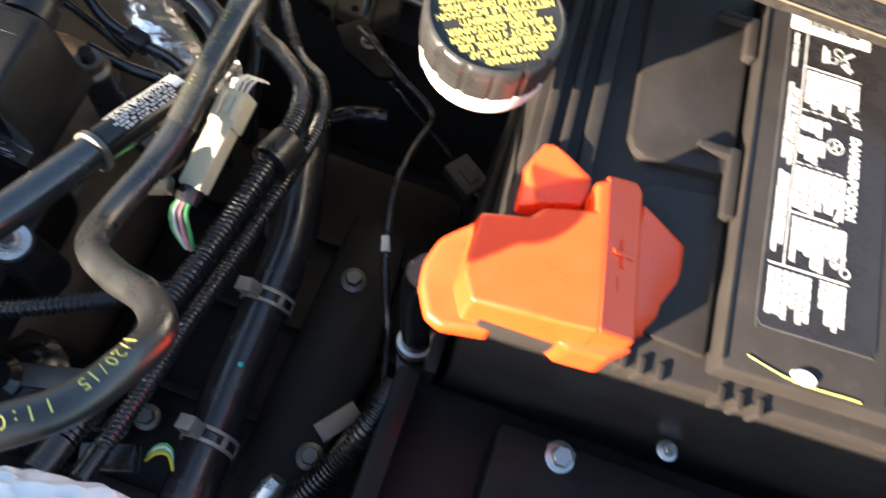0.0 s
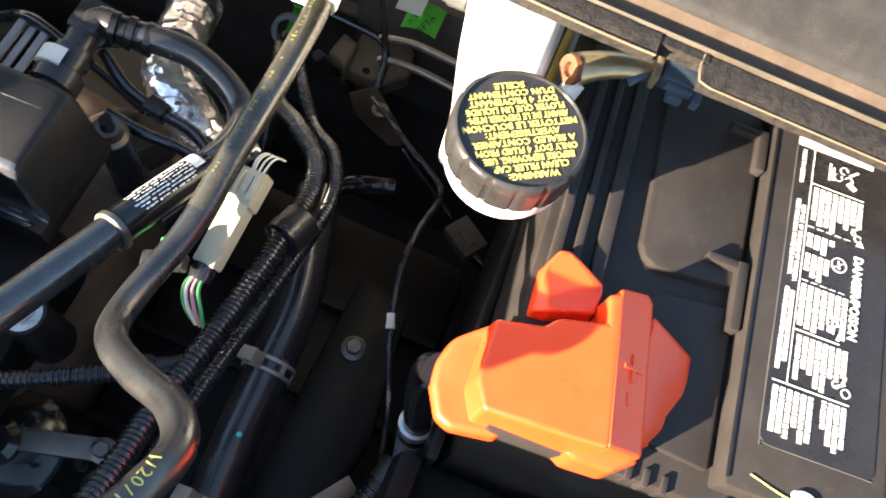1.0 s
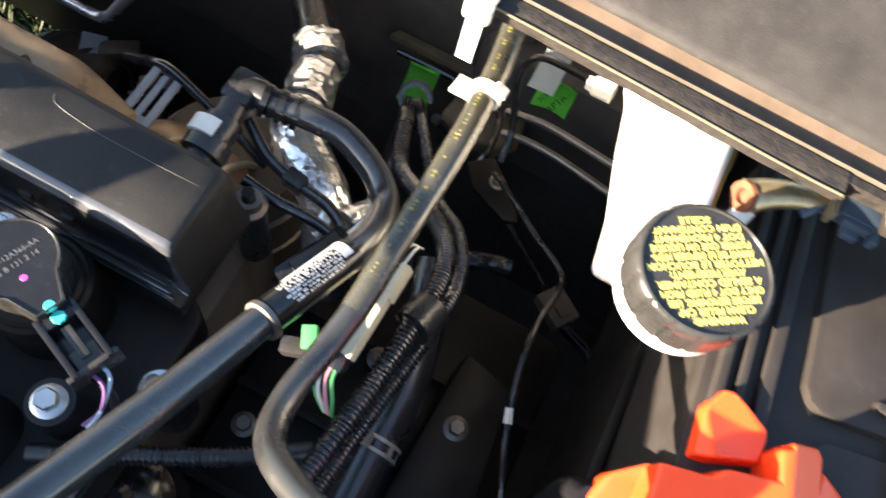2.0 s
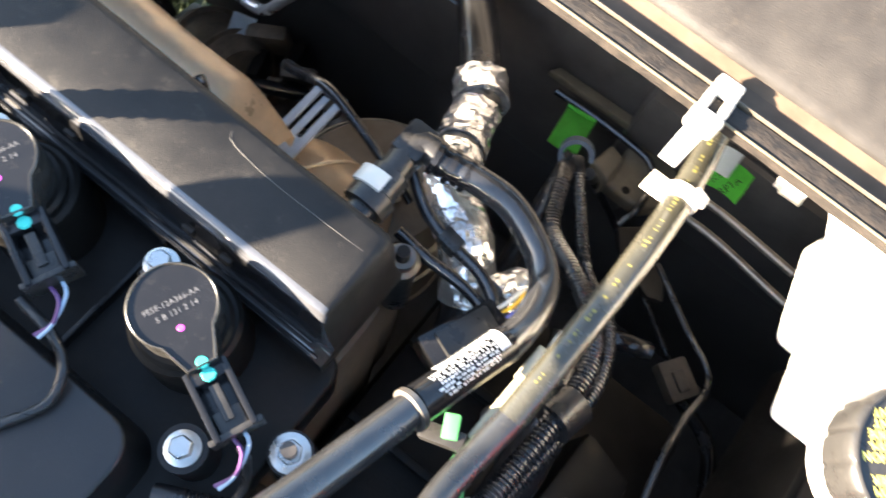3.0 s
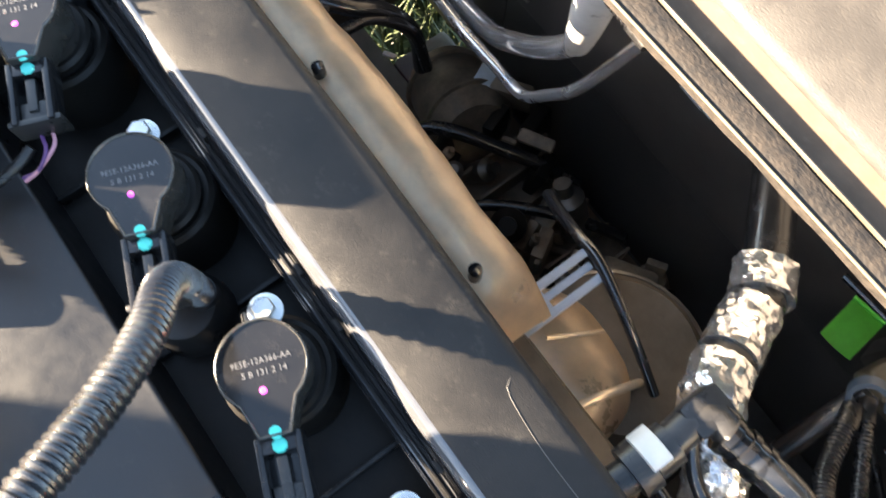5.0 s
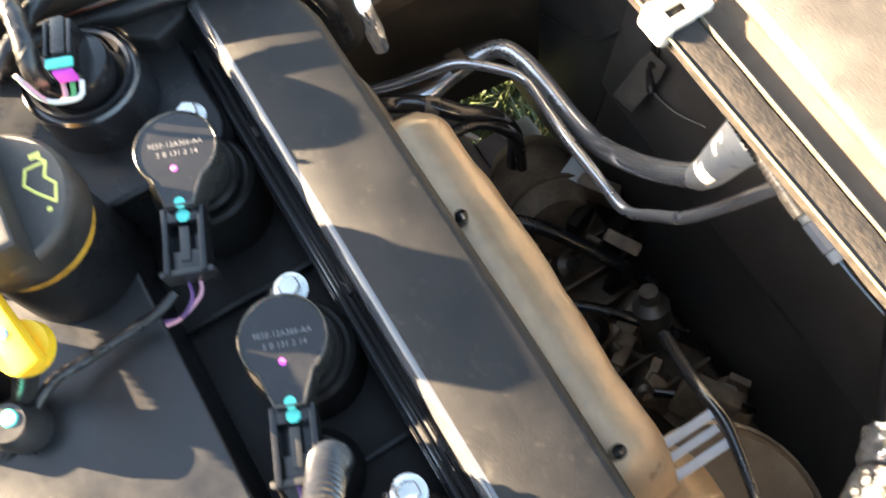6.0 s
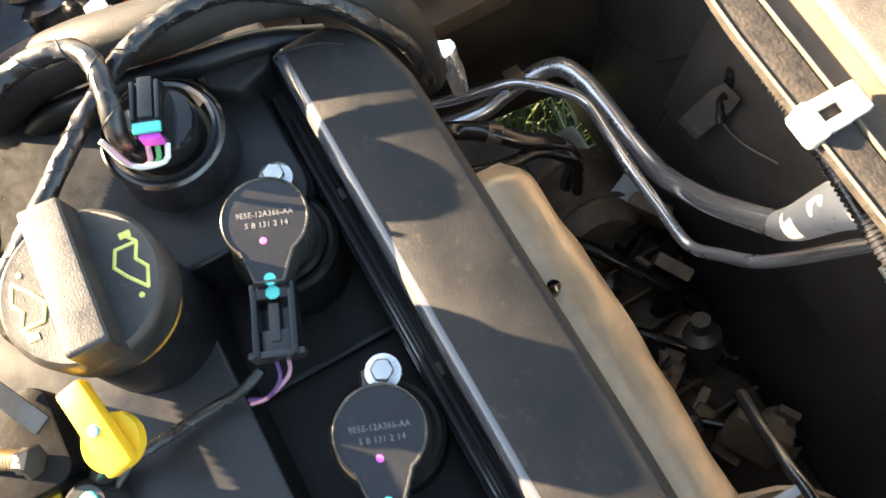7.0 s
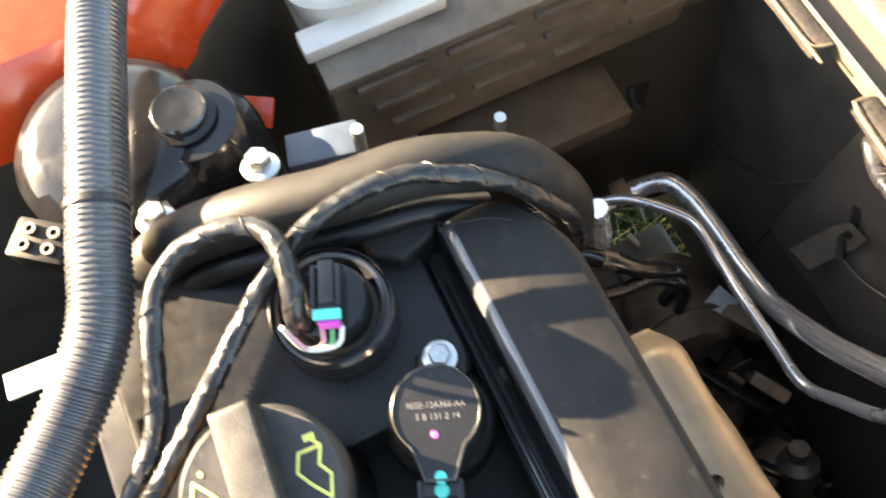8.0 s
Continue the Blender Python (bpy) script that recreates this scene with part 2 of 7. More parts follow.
def smooth_path(pts, step):
    """Catmull-Rom through pts, at about even steps."""
    P = [Vector(p) for p in pts]
    P = [P[0] * 2 - P[1]] + P + [P[-1] * 2 - P[-2]]
    out = []
    for a, b, c, d in zip(P, P[1:], P[2:], P[3:]):
        n = max(2, int((c - b).length / step))
        for i in range(n):
            t = i / n
            out.append(0.5 * (2 * b + (c - a) * t + (2 * a - 5 * b + 4 * c - d) * t * t + (3 * b - a - 3 * c + d) * t ** 3))
    out.append(P[-2].copy())
    return out


def tube(pts, r, seg=14, step=None, ribs=0.0, depth=0.12, wobble=0.0, flat=1.0, into=None, caps=True, lump=0.8):
    """A hose along pts. ribs: their pitch; wobble: crinkles and lumps; r: one radius, or one at each end."""
    bm = into or bmesh.new()
    r0, r1 = r if isinstance(r, tuple) else (r, r)
    step = step or (ribs / 4 if ribs else max(r0, r1) * 0.6)
    path = smooth_path(pts, step)
    n = len(path)
    up = Vector((0, 0, 1))
    rings, run = [], 0.0
    for i, p in enumerate(path):
        d = (path[min(i + 1, n - 1)] - path[max(i - 1, 0)]).normalized()
        if i:
            run += (p - path[i - 1]).length
        u = (up - d * up.dot(d))
        u = u.normalized() if u.length > 1e-4 else Vector((1, 0, 0))
        up = u
        v = d.cross(u)
        rr = r0 + (r1 - r0) * i / max(1, n - 1)
        if ribs:
            rr *= 1 + depth * (1 if (run / ribs) % 1 < 0.5 else -1) * 0.5
        ring = []
        for k in range(seg):
            a = 2 * math.pi * k / seg
            q = rr
            if wobble:
                q *= 1 + wobble * noise.noise(Vector((p.x * 220 + 9 * math.cos(a), p.y * 220 + 9 * math.sin(a), p.z * 220)) * lump)
            ring.append(bm.verts.new(p + (u * math.sin(a) * flat + v * math.cos(a)) * q))
        rings.append(ring)
    for A, B in zip(rings, rings[1:]):
        for k in range(seg):
            bm.faces.new((A[k], A[(k + 1) % seg], B[(k + 1) % seg], B[k]))
    if caps:
        bm.faces.new(rings[0])
        bm.faces.new(rings[-1][::-1])
    return bm


def prism(outline, z0, z1, bevel=0.002, seg=2, taper=1.0, into=None, m=None):
    """An outline in x, y raised from z0 to z1; taper shrinks the top about its middle; m places it."""
    bm = bmesh.new()
    cx, cy = sum(p[0] for p in outline) / len(outline), sum(p[1] for p in outline) / len(outline)
    lo = [bm.verts.new((x, y, z0)) for x, y in outline]
    hi = [bm.verts.new((cx + (x - cx) * taper, cy + (y - cy) * taper, z1)) for x, y in outline]
    n = len(outline)
    bm.faces.new(lo[::-1])
    bm.faces.new(hi)
    for k in range(n):
        bm.faces.new((lo[k], lo[(k + 1) % n], hi[(k + 1) % n], hi[k]))
    bmesh.ops.recalc_face_normals(bm, faces=bm.faces)
    if bevel:
        bmesh.ops.bevel(bm, geom=bm.edges[:], offset=bevel, segments=seg, affect="EDGES", profile=0.6, clamp_overlap=True)
    if m is not None:
        bmesh.ops.transform(bm, matrix=m, verts=bm.verts)
    return join(into, bm)


def join(into, bm):
    if into is None:
        return bm
    me = bpy.data.meshes.new("tmp")
    bm.to_mesh(me)
    bm.free()
    into.from_mesh(me)
    bpy.data.meshes.remove(me)
    return into


def rect(x0, x1, y0, y1):
    return [(x0, y0), (x1, y0), (x1, y1), (x0, y1)]


def box(x0, x1, y0, y1, z0, z1, bevel=0.002, into=None, m=None, taper=1.0):
    return prism(rect(x0, x1, y0, y1), z0, z1, bevel, 2, taper, into, m)


def lathe(profile, at=(0, 0, 0), seg=32, m=None, into=None, arc=1.0):
    """Turns (r, z) pairs round z at a place; m turns it before that."""
    bm = bmesh.new()
    rings = []
    full = arc >= 1.0
    count = seg if full else seg + 1
    for r, z in profile:
        if r < 1e-6:
            rings.append([bm.verts.new((0, 0, z))] * count)
        else:
            rings.append([bm.verts.new((r * math.cos(2 * math.pi * arc * k / seg), r * math.sin(2 * math.pi * arc * k / seg), z)) for k in range(count)])
    for A, B in zip(rings, rings[1:]):
        for k in range(seg):
            j = (k + 1) % count
            vs = []
            for v in (A[k], A[j], B[j], B[k]):
                if v not in vs:
                    vs.append(v)
            if len(vs) > 2:
                bm.faces.new(vs)
    bmesh.ops.transform(bm, matrix=Matrix.Translation(at) @ (m or Matrix()), verts=bm.verts)
    return join(into, bm)


def frame_of(p, x_axis, z_axis=(0, 0, 1)):
    """A matrix at p with its x along x_axis and its z near z_axis."""
    x = Vector(x_axis).normalized()
    y = Vector(z_axis).cross(x).normalized()
    z = x.cross(y)
    return Matrix.Translation(p) @ Matrix((x, y, z)).transposed().to_4x4()


def along(p, axis):
    """A matrix at p whose z runs along axis."""
    return Matrix.Translation(p) @ Vector(axis).to_track_quat("Z", "Y").to_matrix().to_4x4()


def writing(words, size, m, material, parent, depth=0.0001, name="lettering", width=1.0, bold=0.0):
    """Flat lettering as a mesh; m places it, x along the words."""
    cu = bpy.data.curves.new("words", "FONT")
    cu.body, cu.size, cu.extrude, cu.align_x, cu.align_y = words, size, depth, "CENTER", "CENTER"
    cu.resolution_u = 2
    cu.space_character, cu.offset = 1.05, bold * size
    ob = bpy.data.objects.new("words", cu)
    me = bpy.data.meshes.new_from_object(ob)
    bpy.data.objects.remove(ob)
    bm = bmesh.new()
    bm.from_mesh(me)
    bpy.data.meshes.remove(me)
    bmesh.ops.transform(bm, matrix=m @ Matrix.Diagonal((width, 1, 1, 1)), verts=bm.verts)
    return part(name, bm, material, parent)


def hexbolt(bm, r, h, m, flange=1.5):
    """A flanged hexagon head, domed, with its foot at m."""
    lathe([(0, 0), (r * flange, 0), (r * flange, h * 0.18), (r * 1.12, h * 0.32), (0, h * 0.32)], seg=20, m=m, into=bm)
    prism([(r * math.cos(math.pi / 3 * k), r * math.sin(math.pi / 3 * k)) for k in range(6)], h * 0.25, h, r * 0.12, 1, 1.0, bm, m)
    return bm


def round_rect(x0, x1, y0, y1, r, n=5):
    out = []
    for cx, cy, a0 in ((x1 - r, y1 - r, 0), (x0 + r, y1 - r, 90), (x0 + r, y0 + r, 180), (x1 - r, y0 + r, 270)):
        for k in range(n + 1):
            a = radians(a0 + 90 * k / n)
            out.append((cx + r * math.cos(a), cy + r * math.sin(a)))
    return out

# ---- setting: ground, bay walls, cowl ----
def grid_sheet(x0, x1, y0, y1, nx, ny, height):
    bm = bmesh.new()
    V = [[bm.verts.new((x0 + (x1 - x0) * i / nx, y0 + (y1 - y0) * j / ny, height(x0 + (x1 - x0) * i / nx, y0 + (y1 - y0) * j / ny))) for j in range(ny + 1)] for i in range(nx + 1)]
    for i in range(nx):
        for j in range(ny):
            bm.faces.new((V[i][j], V[i + 1][j], V[i + 1][j + 1], V[i][j + 1]))
    return bm


solo("ground", grid_sheet(-400, 400, -400, 400, 40, 40, lambda x, y: 0.0), M_GRASS, "green and yellowed grass ground under the car", "ground", kind="structure")

bm = box(-0.62, 0.50, 0.455, 0.475, 0.22, 0.935, 0.003)
box(-1.02, -0.62, 0.455, 0.475, 0.285, 0.935, 0.003, bm)
box(-0.62, -0.12, 0.438, 0.458, 0.50, 0.74, 0.012, bm)
box(-0.16, 0.06, 0.42, 0.458, 0.56, 0.70, 0.015, bm)
tube([(-0.9, 0.45, 0.80), (0.3, 0.45, 0.80)], 0.006, into=bm)
solo("firewall", bm, M_DEEP, "black painted steel bulkhead with pressed ribs", "wall", kind="structure")

bm = box(0.46, 0.49, -0.46, 0.46, 0.25, 0.90, 0.01)
box(0.40, 0.49, -0.46, 0.46, 0.86, 0.88, 0.006, bm)
solo("inner_fender_east", bm, M_DEEP, "black painted inner wing panel beside the battery", "wall", kind="structure")
bm = box(-1.0, 0.46, -0.50, -0.46, 0.25, 0.86, 0.01)
box(-1.0, 0.46, -0.50, -0.40, 0.83, 0.86, 0.008, bm)
# Raised steps, never in view, added to cast shade on battery front and valve cover.
box(-0.645, 0.46, -0.50, -0.46, 0.84, 1.077, 0.01, bm)
box(-0.83, -0.64, -0.50, -0.46, 0.84, 1.038, 0.01, bm)
solo("radiator_support", bm, M_DEEP, "unseen black front wall, its raised steps added to shade the bay", "wall", kind="structure")

# lower frame rails and the floor of the bay, open towards the grass at the far rear corner
bm = box(-0.56, 0.46, -0.46, 0.455, 0.24, 0.27, 0.01)
box(-1.26, -0.555, -0.46, 0.372, 0.24, 0.27, 0.01, bm)
box(-0.728, -0.555, 0.37, 0.455, 0.24, 0.27, 0.01, bm)
box(-1.26, -0.812, 0.37, 0.455, 0.24, 0.27, 0.01, bm)
solo("undertray", bm, M_DEEP, "dirty black splash tray beneath the engine", "floor", kind="structure")


def extrude_x(profile, x0, x1, steps=1, into=None, wave=0.0):
    """A profile in y, z drawn along x."""
    bm = bmesh.new()
    rows = []
    for i in range(steps + 1):
        x = x0 + (x1 - x0) * i / steps
        rows.append([bm.verts.new((x, y + wave * noise.noise(Vector((x * 60, k, 0))), z + wave * noise.noise(Vector((x * 60, k, 9))))) for k, (y, z) in enumerate(profile)])
    n = len(profile)
    for A, B in zip(rows, rows[1:]):
        for k in range(n):
            bm.faces.new((A[k], A[(k + 1) % n], B[(k + 1) % n], B[k]))
    bm.faces.new(rows[0])
    bm.faces.new(rows[-1][::-1])
    return join(into, bm)


cowl = thing("cowl", "speckled grey plastic cowl panel with foam seal", "cowl", (-0.25, 0.40, 0.93), kind="structure")


def skewed(bm, edge=False):
    """The cowl drifts rearwards towards the passenger side; the seal's front edge curls back at its end."""
    for v in bm.verts:
        x, y = v.co.x, v.co.y
        front = max(0.0, min(1.0, (0.2602 - y) / 0.0117)) if edge else 0.0
        curl = 0.0030 * max(0.0, min(1.0, -x / 0.12)) + 0.0030 * max(0.0, min(2.2, (-x - 0.495) / 0.032))
        v.co.y += (1 - front) * 0.0045 * max(0.0, min(1.0, (-0.20 - x) / 0.33)) + front * curl
    return bm


part("panel", skewed(extrude_x([(0.2752, 0.925), (0.2755, 0.9300), (0.2766, 0.9322), (0.279, 0.9345), (0.295, 0.942), (0.36, 0.969), (0.62, 1.073), (0.62, 1.055), (0.36, 0.950), (0.295, 0.925)], -1.02, 0.5, 60)), M_COWL, cowl)
part("channel", skewed(extrude_x([(0.2620, 0.9268), (0.2640, 0.9262), (0.2720, 0.9268), (0.2758, 0.9302), (0.2760, 0.9245), (0.2620, 0.922)], -1.02, 0.5, 80)), M_CHANNEL, cowl, "dark brown channel behind the seal")
part("rail", skewed(extrude_x([(0.2607, 0.9270), (0.2609, 0.9300), (0.2613, 0.9306), (0.2619, 0.9304), (0.2623, 0.9265), (0.2618, 0.924), (0.2607, 0.924)], -1.02, 0.5, 80)), M_RAIL, cowl, "thin rail behind the seal, coloured lighter for its highlight")
FOAM = [(0.2485, 0.9268), (0.2488, 0.9286), (0.2500, 0.9292), (0.2550, 0.9298), (0.2598, 0.9294), (0.2604, 0.9265), (0.2594, 0.9220), (0.2490, 0.9225)]
for x0, x1, n in ((-1.02, -0.588, 120), (-0.563, 0.030, 300)):
    part("foam_seal", skewed(extrude_x(FOAM, x0, x1, n, wave=0.0004), edge=True), M_FOAM, cowl, "worn brown foam seal")
EDGE = [[(-1.02, 0.2560), (-0.620, 0.2560), (-0.594, 0.2562), (-0.5885, 0.2585), (-0.5872, 0.2640)], [(-0.5628, 0.2640), (-0.5638, 0.2585), (-0.5600, 0.2553), (-0.5300, 0.2532), (-0.4950, 0.2508), (-0.4500, 0.2506), (-0.1200, 0.2506), (0.0, 0.2478), (0.0300, 0.2478)]]
for path in EDGE:
    part("seal_edge", tube([(x, y, 0.9292) for x, y in path], 0.0006, seg=8, step=0.004), M_SEALLIP, cowl, "thin cream edge lip")
part("foam_seal", extrude_x([(max(y, 0.2552), z - 0.0006) for y, z in FOAM if y > 0.2520 or z > 0.9290 or z < 0.9226], 0.0295, 0.0520, 12, wave=0.0002), M_FOAM, cowl, "worn brown foam seal")
low = [(y - 0.0035 * max(0.0, (0.2602 - y) / 0.0117), z - 0.0010) for y, z in FOAM]
part("foam_seal", extrude_x(low, 0.0515, 0.5, 140, wave=0.0004), M_FOAM, cowl, "worn brown foam seal")
part("seal_edge", tube([(0.0500, 0.2590, 0.9290), (0.0496, 0.2535, 0.9285), (0.0505, 0.2475, 0.9280), (0.0545, 0.2447, 0.9278), (0.0800, 0.2443, 0.9278), (0.25, 0.2443, 0.9278), (0.5, 0.2443, 0.9278)], 0.0005, seg=8, step=0.004), M_SEALLIP, cowl, "thin cream edge lip")


def edge_clip(at, wide=0.0108, tongue=True):
    """A moulded nylon clip over the cowl's edge: a plate with a square window, a thick rounded nose and a rear lip."""
    x, y, z = at
    c = thing("trim_clip", "natural white nylon clip on the cowl edge", "clip", at, group="cowl clips")
    w, d = wide / 2, 0.0145
    top = z + 0.0038
    bm = box(x - w, x - 0.0023, y - 0.003, y + 0.0075, z + 0.0008, top, 0.0009)
    box(x + 0.0023, x + w, y - 0.003, y + 0.0075, z + 0.0008, top, 0.0009, bm)
    box(x - w * 0.94, x + w * 0.94, y + 0.0070, y + d, z + 0.0008, top + 0.0003, 0.0010, bm)
    part("plate", bm, M_CLIP, c)
    part("rear_lip", box(x - w * 0.88, x + w * 0.88, y + d - 0.0030, y + d, z + 0.0030, top + 0.0012, 0.0006), M_CLIP, c)
    part("nose", prism(round_rect(x - w - 0.0006, x + w + 0.0006, y - 0.0075, y - 0.0018, 0.0024), z - 0.0045, top + 0.0002, 0.0014, 3), M_CLIP, c)
    if tongue:
        part("tongue", box(x - w + 0.0015, x + w - 0.0020, y - 0.0040, y - 0.0032, z - 0.034, z - 0.003, 0.0003), M_PALE, c, "pale blue-white film tongue")
    return c


edge_clip((-0.1315, 0.2505, 0.9290))
edge_clip((-0.4535, 0.2550, 0.9290), wide=0.0122, tongue=False)

# ---- engine: valve cover, ignition coils, long cover ----
vc = thing("valve_cover", "satin black plastic valve cover on the engine", "engine cover", (-0.42, 0.03, 0.80))
bm = prism(round_rect(-0.672, -0.190, -0.070, 0.122, 0.014), 0.750, 0.786, 0.004, 3)
# Blackened base: the shade round the coils is put into its colour.
part("base", bm, M_OILY_SHADE, vc)
bm = prism(round_rect(-0.655, -0.226, -0.060, 0.040, 0.016), 0.770, 0.8195, 0.008, 4, 0.97)
part("front_hump", bm, M_SLAB, vc)
bm = prism(round_rect(-0.665, -0.545, -0.045, 0.112, 0.02), 0.770, 0.832, 0.012, 4, 0.94)
part("end_hump", bm, M_VALVE, vc)
part("end_deck", prism([(-0.654, 0.062), (-0.644, 0.074), (-0.632, 0.0835), (-0.619, 0.0865), (-0.611, 0.098), (-0.617, 0.116), (-0.628, 0.124), (-0.642, 0.122), (-0.654, 0.092)], 0.79, 0.8435, 0.003, 3), M_COVER, vc)
COILS = [(-0.2500 - 0.0972 * i, 0.0848 - 0.0008 * i) for i in range(4)]
for cx, cy in COILS:
    part("coil_boss", lathe([(0, 0.77), (0.0265, 0.77), (0.0245, 0.8245), (0.0225, 0.8265), (0.0205, 0.8265), (0.0205, 0.820), (0, 0.820)], (cx - 0.002, cy + 0.001, 0), 36), M_OILY_SHADE, vc)
for k in range(4):
    x = -0.298 - 0.0972 * k
    part("rib", box(x - 0.0012, x + 0.0012, 0.040, 0.112, 0.783, 0.793, 0.0006), M_VALVE, vc)
bm = bmesh.new()
for x, y in ((-0.217, 0.046), (-0.300, -0.066), (-0.45, -0.066), (-0.655, 0.098)):
    hexbolt(bm, 0.0052, 0.0075, Matrix.Translation((x, y, 0.8165 if x > -0.22 else 0.786)))
    part("flange_bolt", bm, M_ZINC, vc, "zinc flange bolt")
    bm = bmesh.new()
bm.free()
bm = lathe([(0, 0), (0.0088, 0), (0.0088, 0.0012), (0.0062, 0.0018), (0.0062, 0.004), (0, 0.004)], (-0.181, 0.072, 0.8155), 24)
prism([(0.0056 * math.cos(math.pi / 3 * k), 0.0056 * math.sin(math.pi / 3 * k)) for k in range(6)], 0.817, 0.8215, 0.0005, 1, 1.0, bm, Matrix.Translation((-0.181, 0.072, 0)))
nut = part("stud_nut", bm, M_ZINC, vc, "zinc flange nut")
part("stud", tube([(-0.181, 0.072, 0.818), (-0.181, 0.072, 0.8325)], 0.0031, ribs=0.0011, depth=0.16), M_DEEP, nut, "dark threaded stud")
part("corner_lug", lathe([(0, 0.77), (0.0125, 0.77), (0.0105, 0.8165), (0, 0.8165)], (-0.217, 0.046, 0), 24), M_VALVE, vc)
part("corner_lug", lathe([(0, 0.77), (0.0120, 0.77), (0.0100, 0.8155), (0, 0.8155)], (-0.181, 0.072, 0), 24), M_VALVE, vc)

bm = box(-0.66, -0.195, -0.07, 0.17, 0.52, 0.752, 0.02)
box(-0.62, -0.20, 0.10, 0.20, 0.55, 0.74, 0.02, bm)
solo("engine_block", bm, M_CAST, "grimy cast aluminium engine block", "engine")


def coil_thing(cx, cy):
    u = Vector((0.929, -0.371, 0))
    v = Vector((0.371, 0.929, 0))
    z = 0.8565
    c = thing("ignition_coil", "black plug-top ignition coil with grey lettering", "ignition coil", (cx, cy, 0.82), group="ignition coils")
    F = Matrix.Translation((cx, cy, 0)) @ Matrix(((u.x, v.x, 0, 0), (u.y, v.y, 0, 0), (0, 0, 1, 0), (0, 0, 0, 1)))
    def drop(r, tip, half, n=28):
        a0 = radians(37)
        pts = [(r * math.cos(a), r * math.sin(a)) for a in [a0 + (2 * math.pi - 2 * a0) * k / n for k in range(n + 1)]]
        return pts + [(tip, -half), (tip, half)]
    bm = prism(drop(0.0180, 0.0275, 0.0062), 0.8385, z, 0.0012, 2, 1.0, None, F)
    body = part("housing", bm, M_COIL, c)
    part("top_plate", prism(drop(0.0170, 0.0266, 0.0052), z - 0.0002, z + 0.0002, 0, 1, 1.0, None, F), M_GLOSS, body, "glossy black recessed top plate")
    bm = bmesh.new()
    loops = []
    for r, tip, half, h in ((0.0181, 0.0276, 0.0063, z - 0.0012), (0.0181, 0.0276, 0.0063, z + 0.0001), (0.0176, 0.0272, 0.0058, z + 0.0009), (0.0173, 0.0269, 0.0055, z + 0.0010), (0.0169, 0.0265, 0.0051, z + 0.0006), (0.0167, 0.0263, 0.0049, z - 0.0002)):
        loops.append([bm.verts.new(F @ Vector((x, y, h))) for x, y in drop(r, tip, half, 44)])
    n = len(loops[0])
    for P, Q in zip(loops, loops[1:]):
        for k in range(n):
            bm.faces.new((P[k], P[(k + 1) % n], Q[(k + 1) % n], Q[k]))
    part("rim", bm, M_COIL, body, sharp=60)
    part("stem", lathe([(0, 0.80), (0.0165, 0.80), (0.0165, 0.8385), (0, 0.8385)], (cx, cy, 0), 28), M_DARK, c)
    part("boot_seal", lathe([(0.0165, 0.826), (0.0205, 0.8265), (0.0212, 0.829), (0.0195, 0.831), (0.0165, 0.831)], (cx - 0.001, cy, 0), 32), M_OILY_SHADE, c)
    # lettering runs along v; its top points away from the plug
    T = F @ Matrix(((0, -1, 0, 0), (1, 0, 0, 0), (0, 0, 1, 0), (0, 0, 0, 1)))
    writing("9E5E-12A366-AA", 0.0034, T @ Matrix.Translation((0, 0.0016, z + 0.0003)), M_PRINTGREY, body, width=0.92)
    writing("5 B 131 2 14", 0.0034, T @ Matrix.Translation((0.0006, -0.0030, z + 0.0003)), M_PRINTGREY, body, width=0.95)
    part("paint_dot", lathe([(0, 0.0004), (0.0013, 0.0004), (0.0017, 0)], F @ Vector((0.0098, -0.0010, z)), 11), M_MAGENTA, body, "magenta paint dot")
    # plug: two rails, a bridge, a latch, a rear flange
    bm = box(0.0265, 0.0560, -0.0090, -0.0062, 0.8400, 0.8535, 0.0008, None, F)
    box(0.0265, 0.0560, 0.0062, 0.0090, 0.8400, 0.8535, 0.0008, bm, F)
    box(0.0262, 0.0330, -0.0085, 0.0085, 0.8400, 0.8530, 0.0008, bm, F)
    box(0.0265, 0.0550, -0.0080, 0.0080, 0.8390, 0.8455, 0.0006, bm, F)
    plug = part("plug", bm, M_GLOSS, c)
    part("latch", box(0.0345, 0.0500, -0.0021, 0.0021, 0.8455, 0.8515, 0.0006, None, F), M_DARK, plug)
    bm = box(0.0450, 0.0540, -0.0058, 0.0058, 0.8450, 0.8500, 0.0008, None, F)
    box(0.0535, 0.0562, -0.0112, 0.0112, 0.8385, 0.8520, 0.0008, bm, F)
    part("rear_flange", bm, M_DARK, plug)
    bm = lathe([(0, 0.0009), (0.0022, 0.0009), (0.0029, 0)], F @ Vector((0.0258, 0.0004, z - 0.0004)), 9)
    lathe([(0, 0.0009), (0.0026, 0.0009), (0.0031, 0)], F @ Vector((0.0305, 0.0004, 0.8530)), 8, into=bm)
    part("paint_mark", bm, M_CYAN, c, "turquoise inspection paint")
    # ear and bolt
    part("ear", tube([F @ Vector((-0.016, -0.001, 0.8375)), F @ Vector((-0.0262, -0.001, 0.8375))], 0.0072, seg=16, flat=0.35), M_GLOSS, c)
    part("coil_bolt", hexbolt(bmesh.new(), 0.0050, 0.0070, Matrix.Translation(F @ Vector((-0.0247, 0.0025, 0.8385)))), M_ZINC, c, "zinc hexagon bolt")
    return c


coil = coil_thing(*COILS[0])
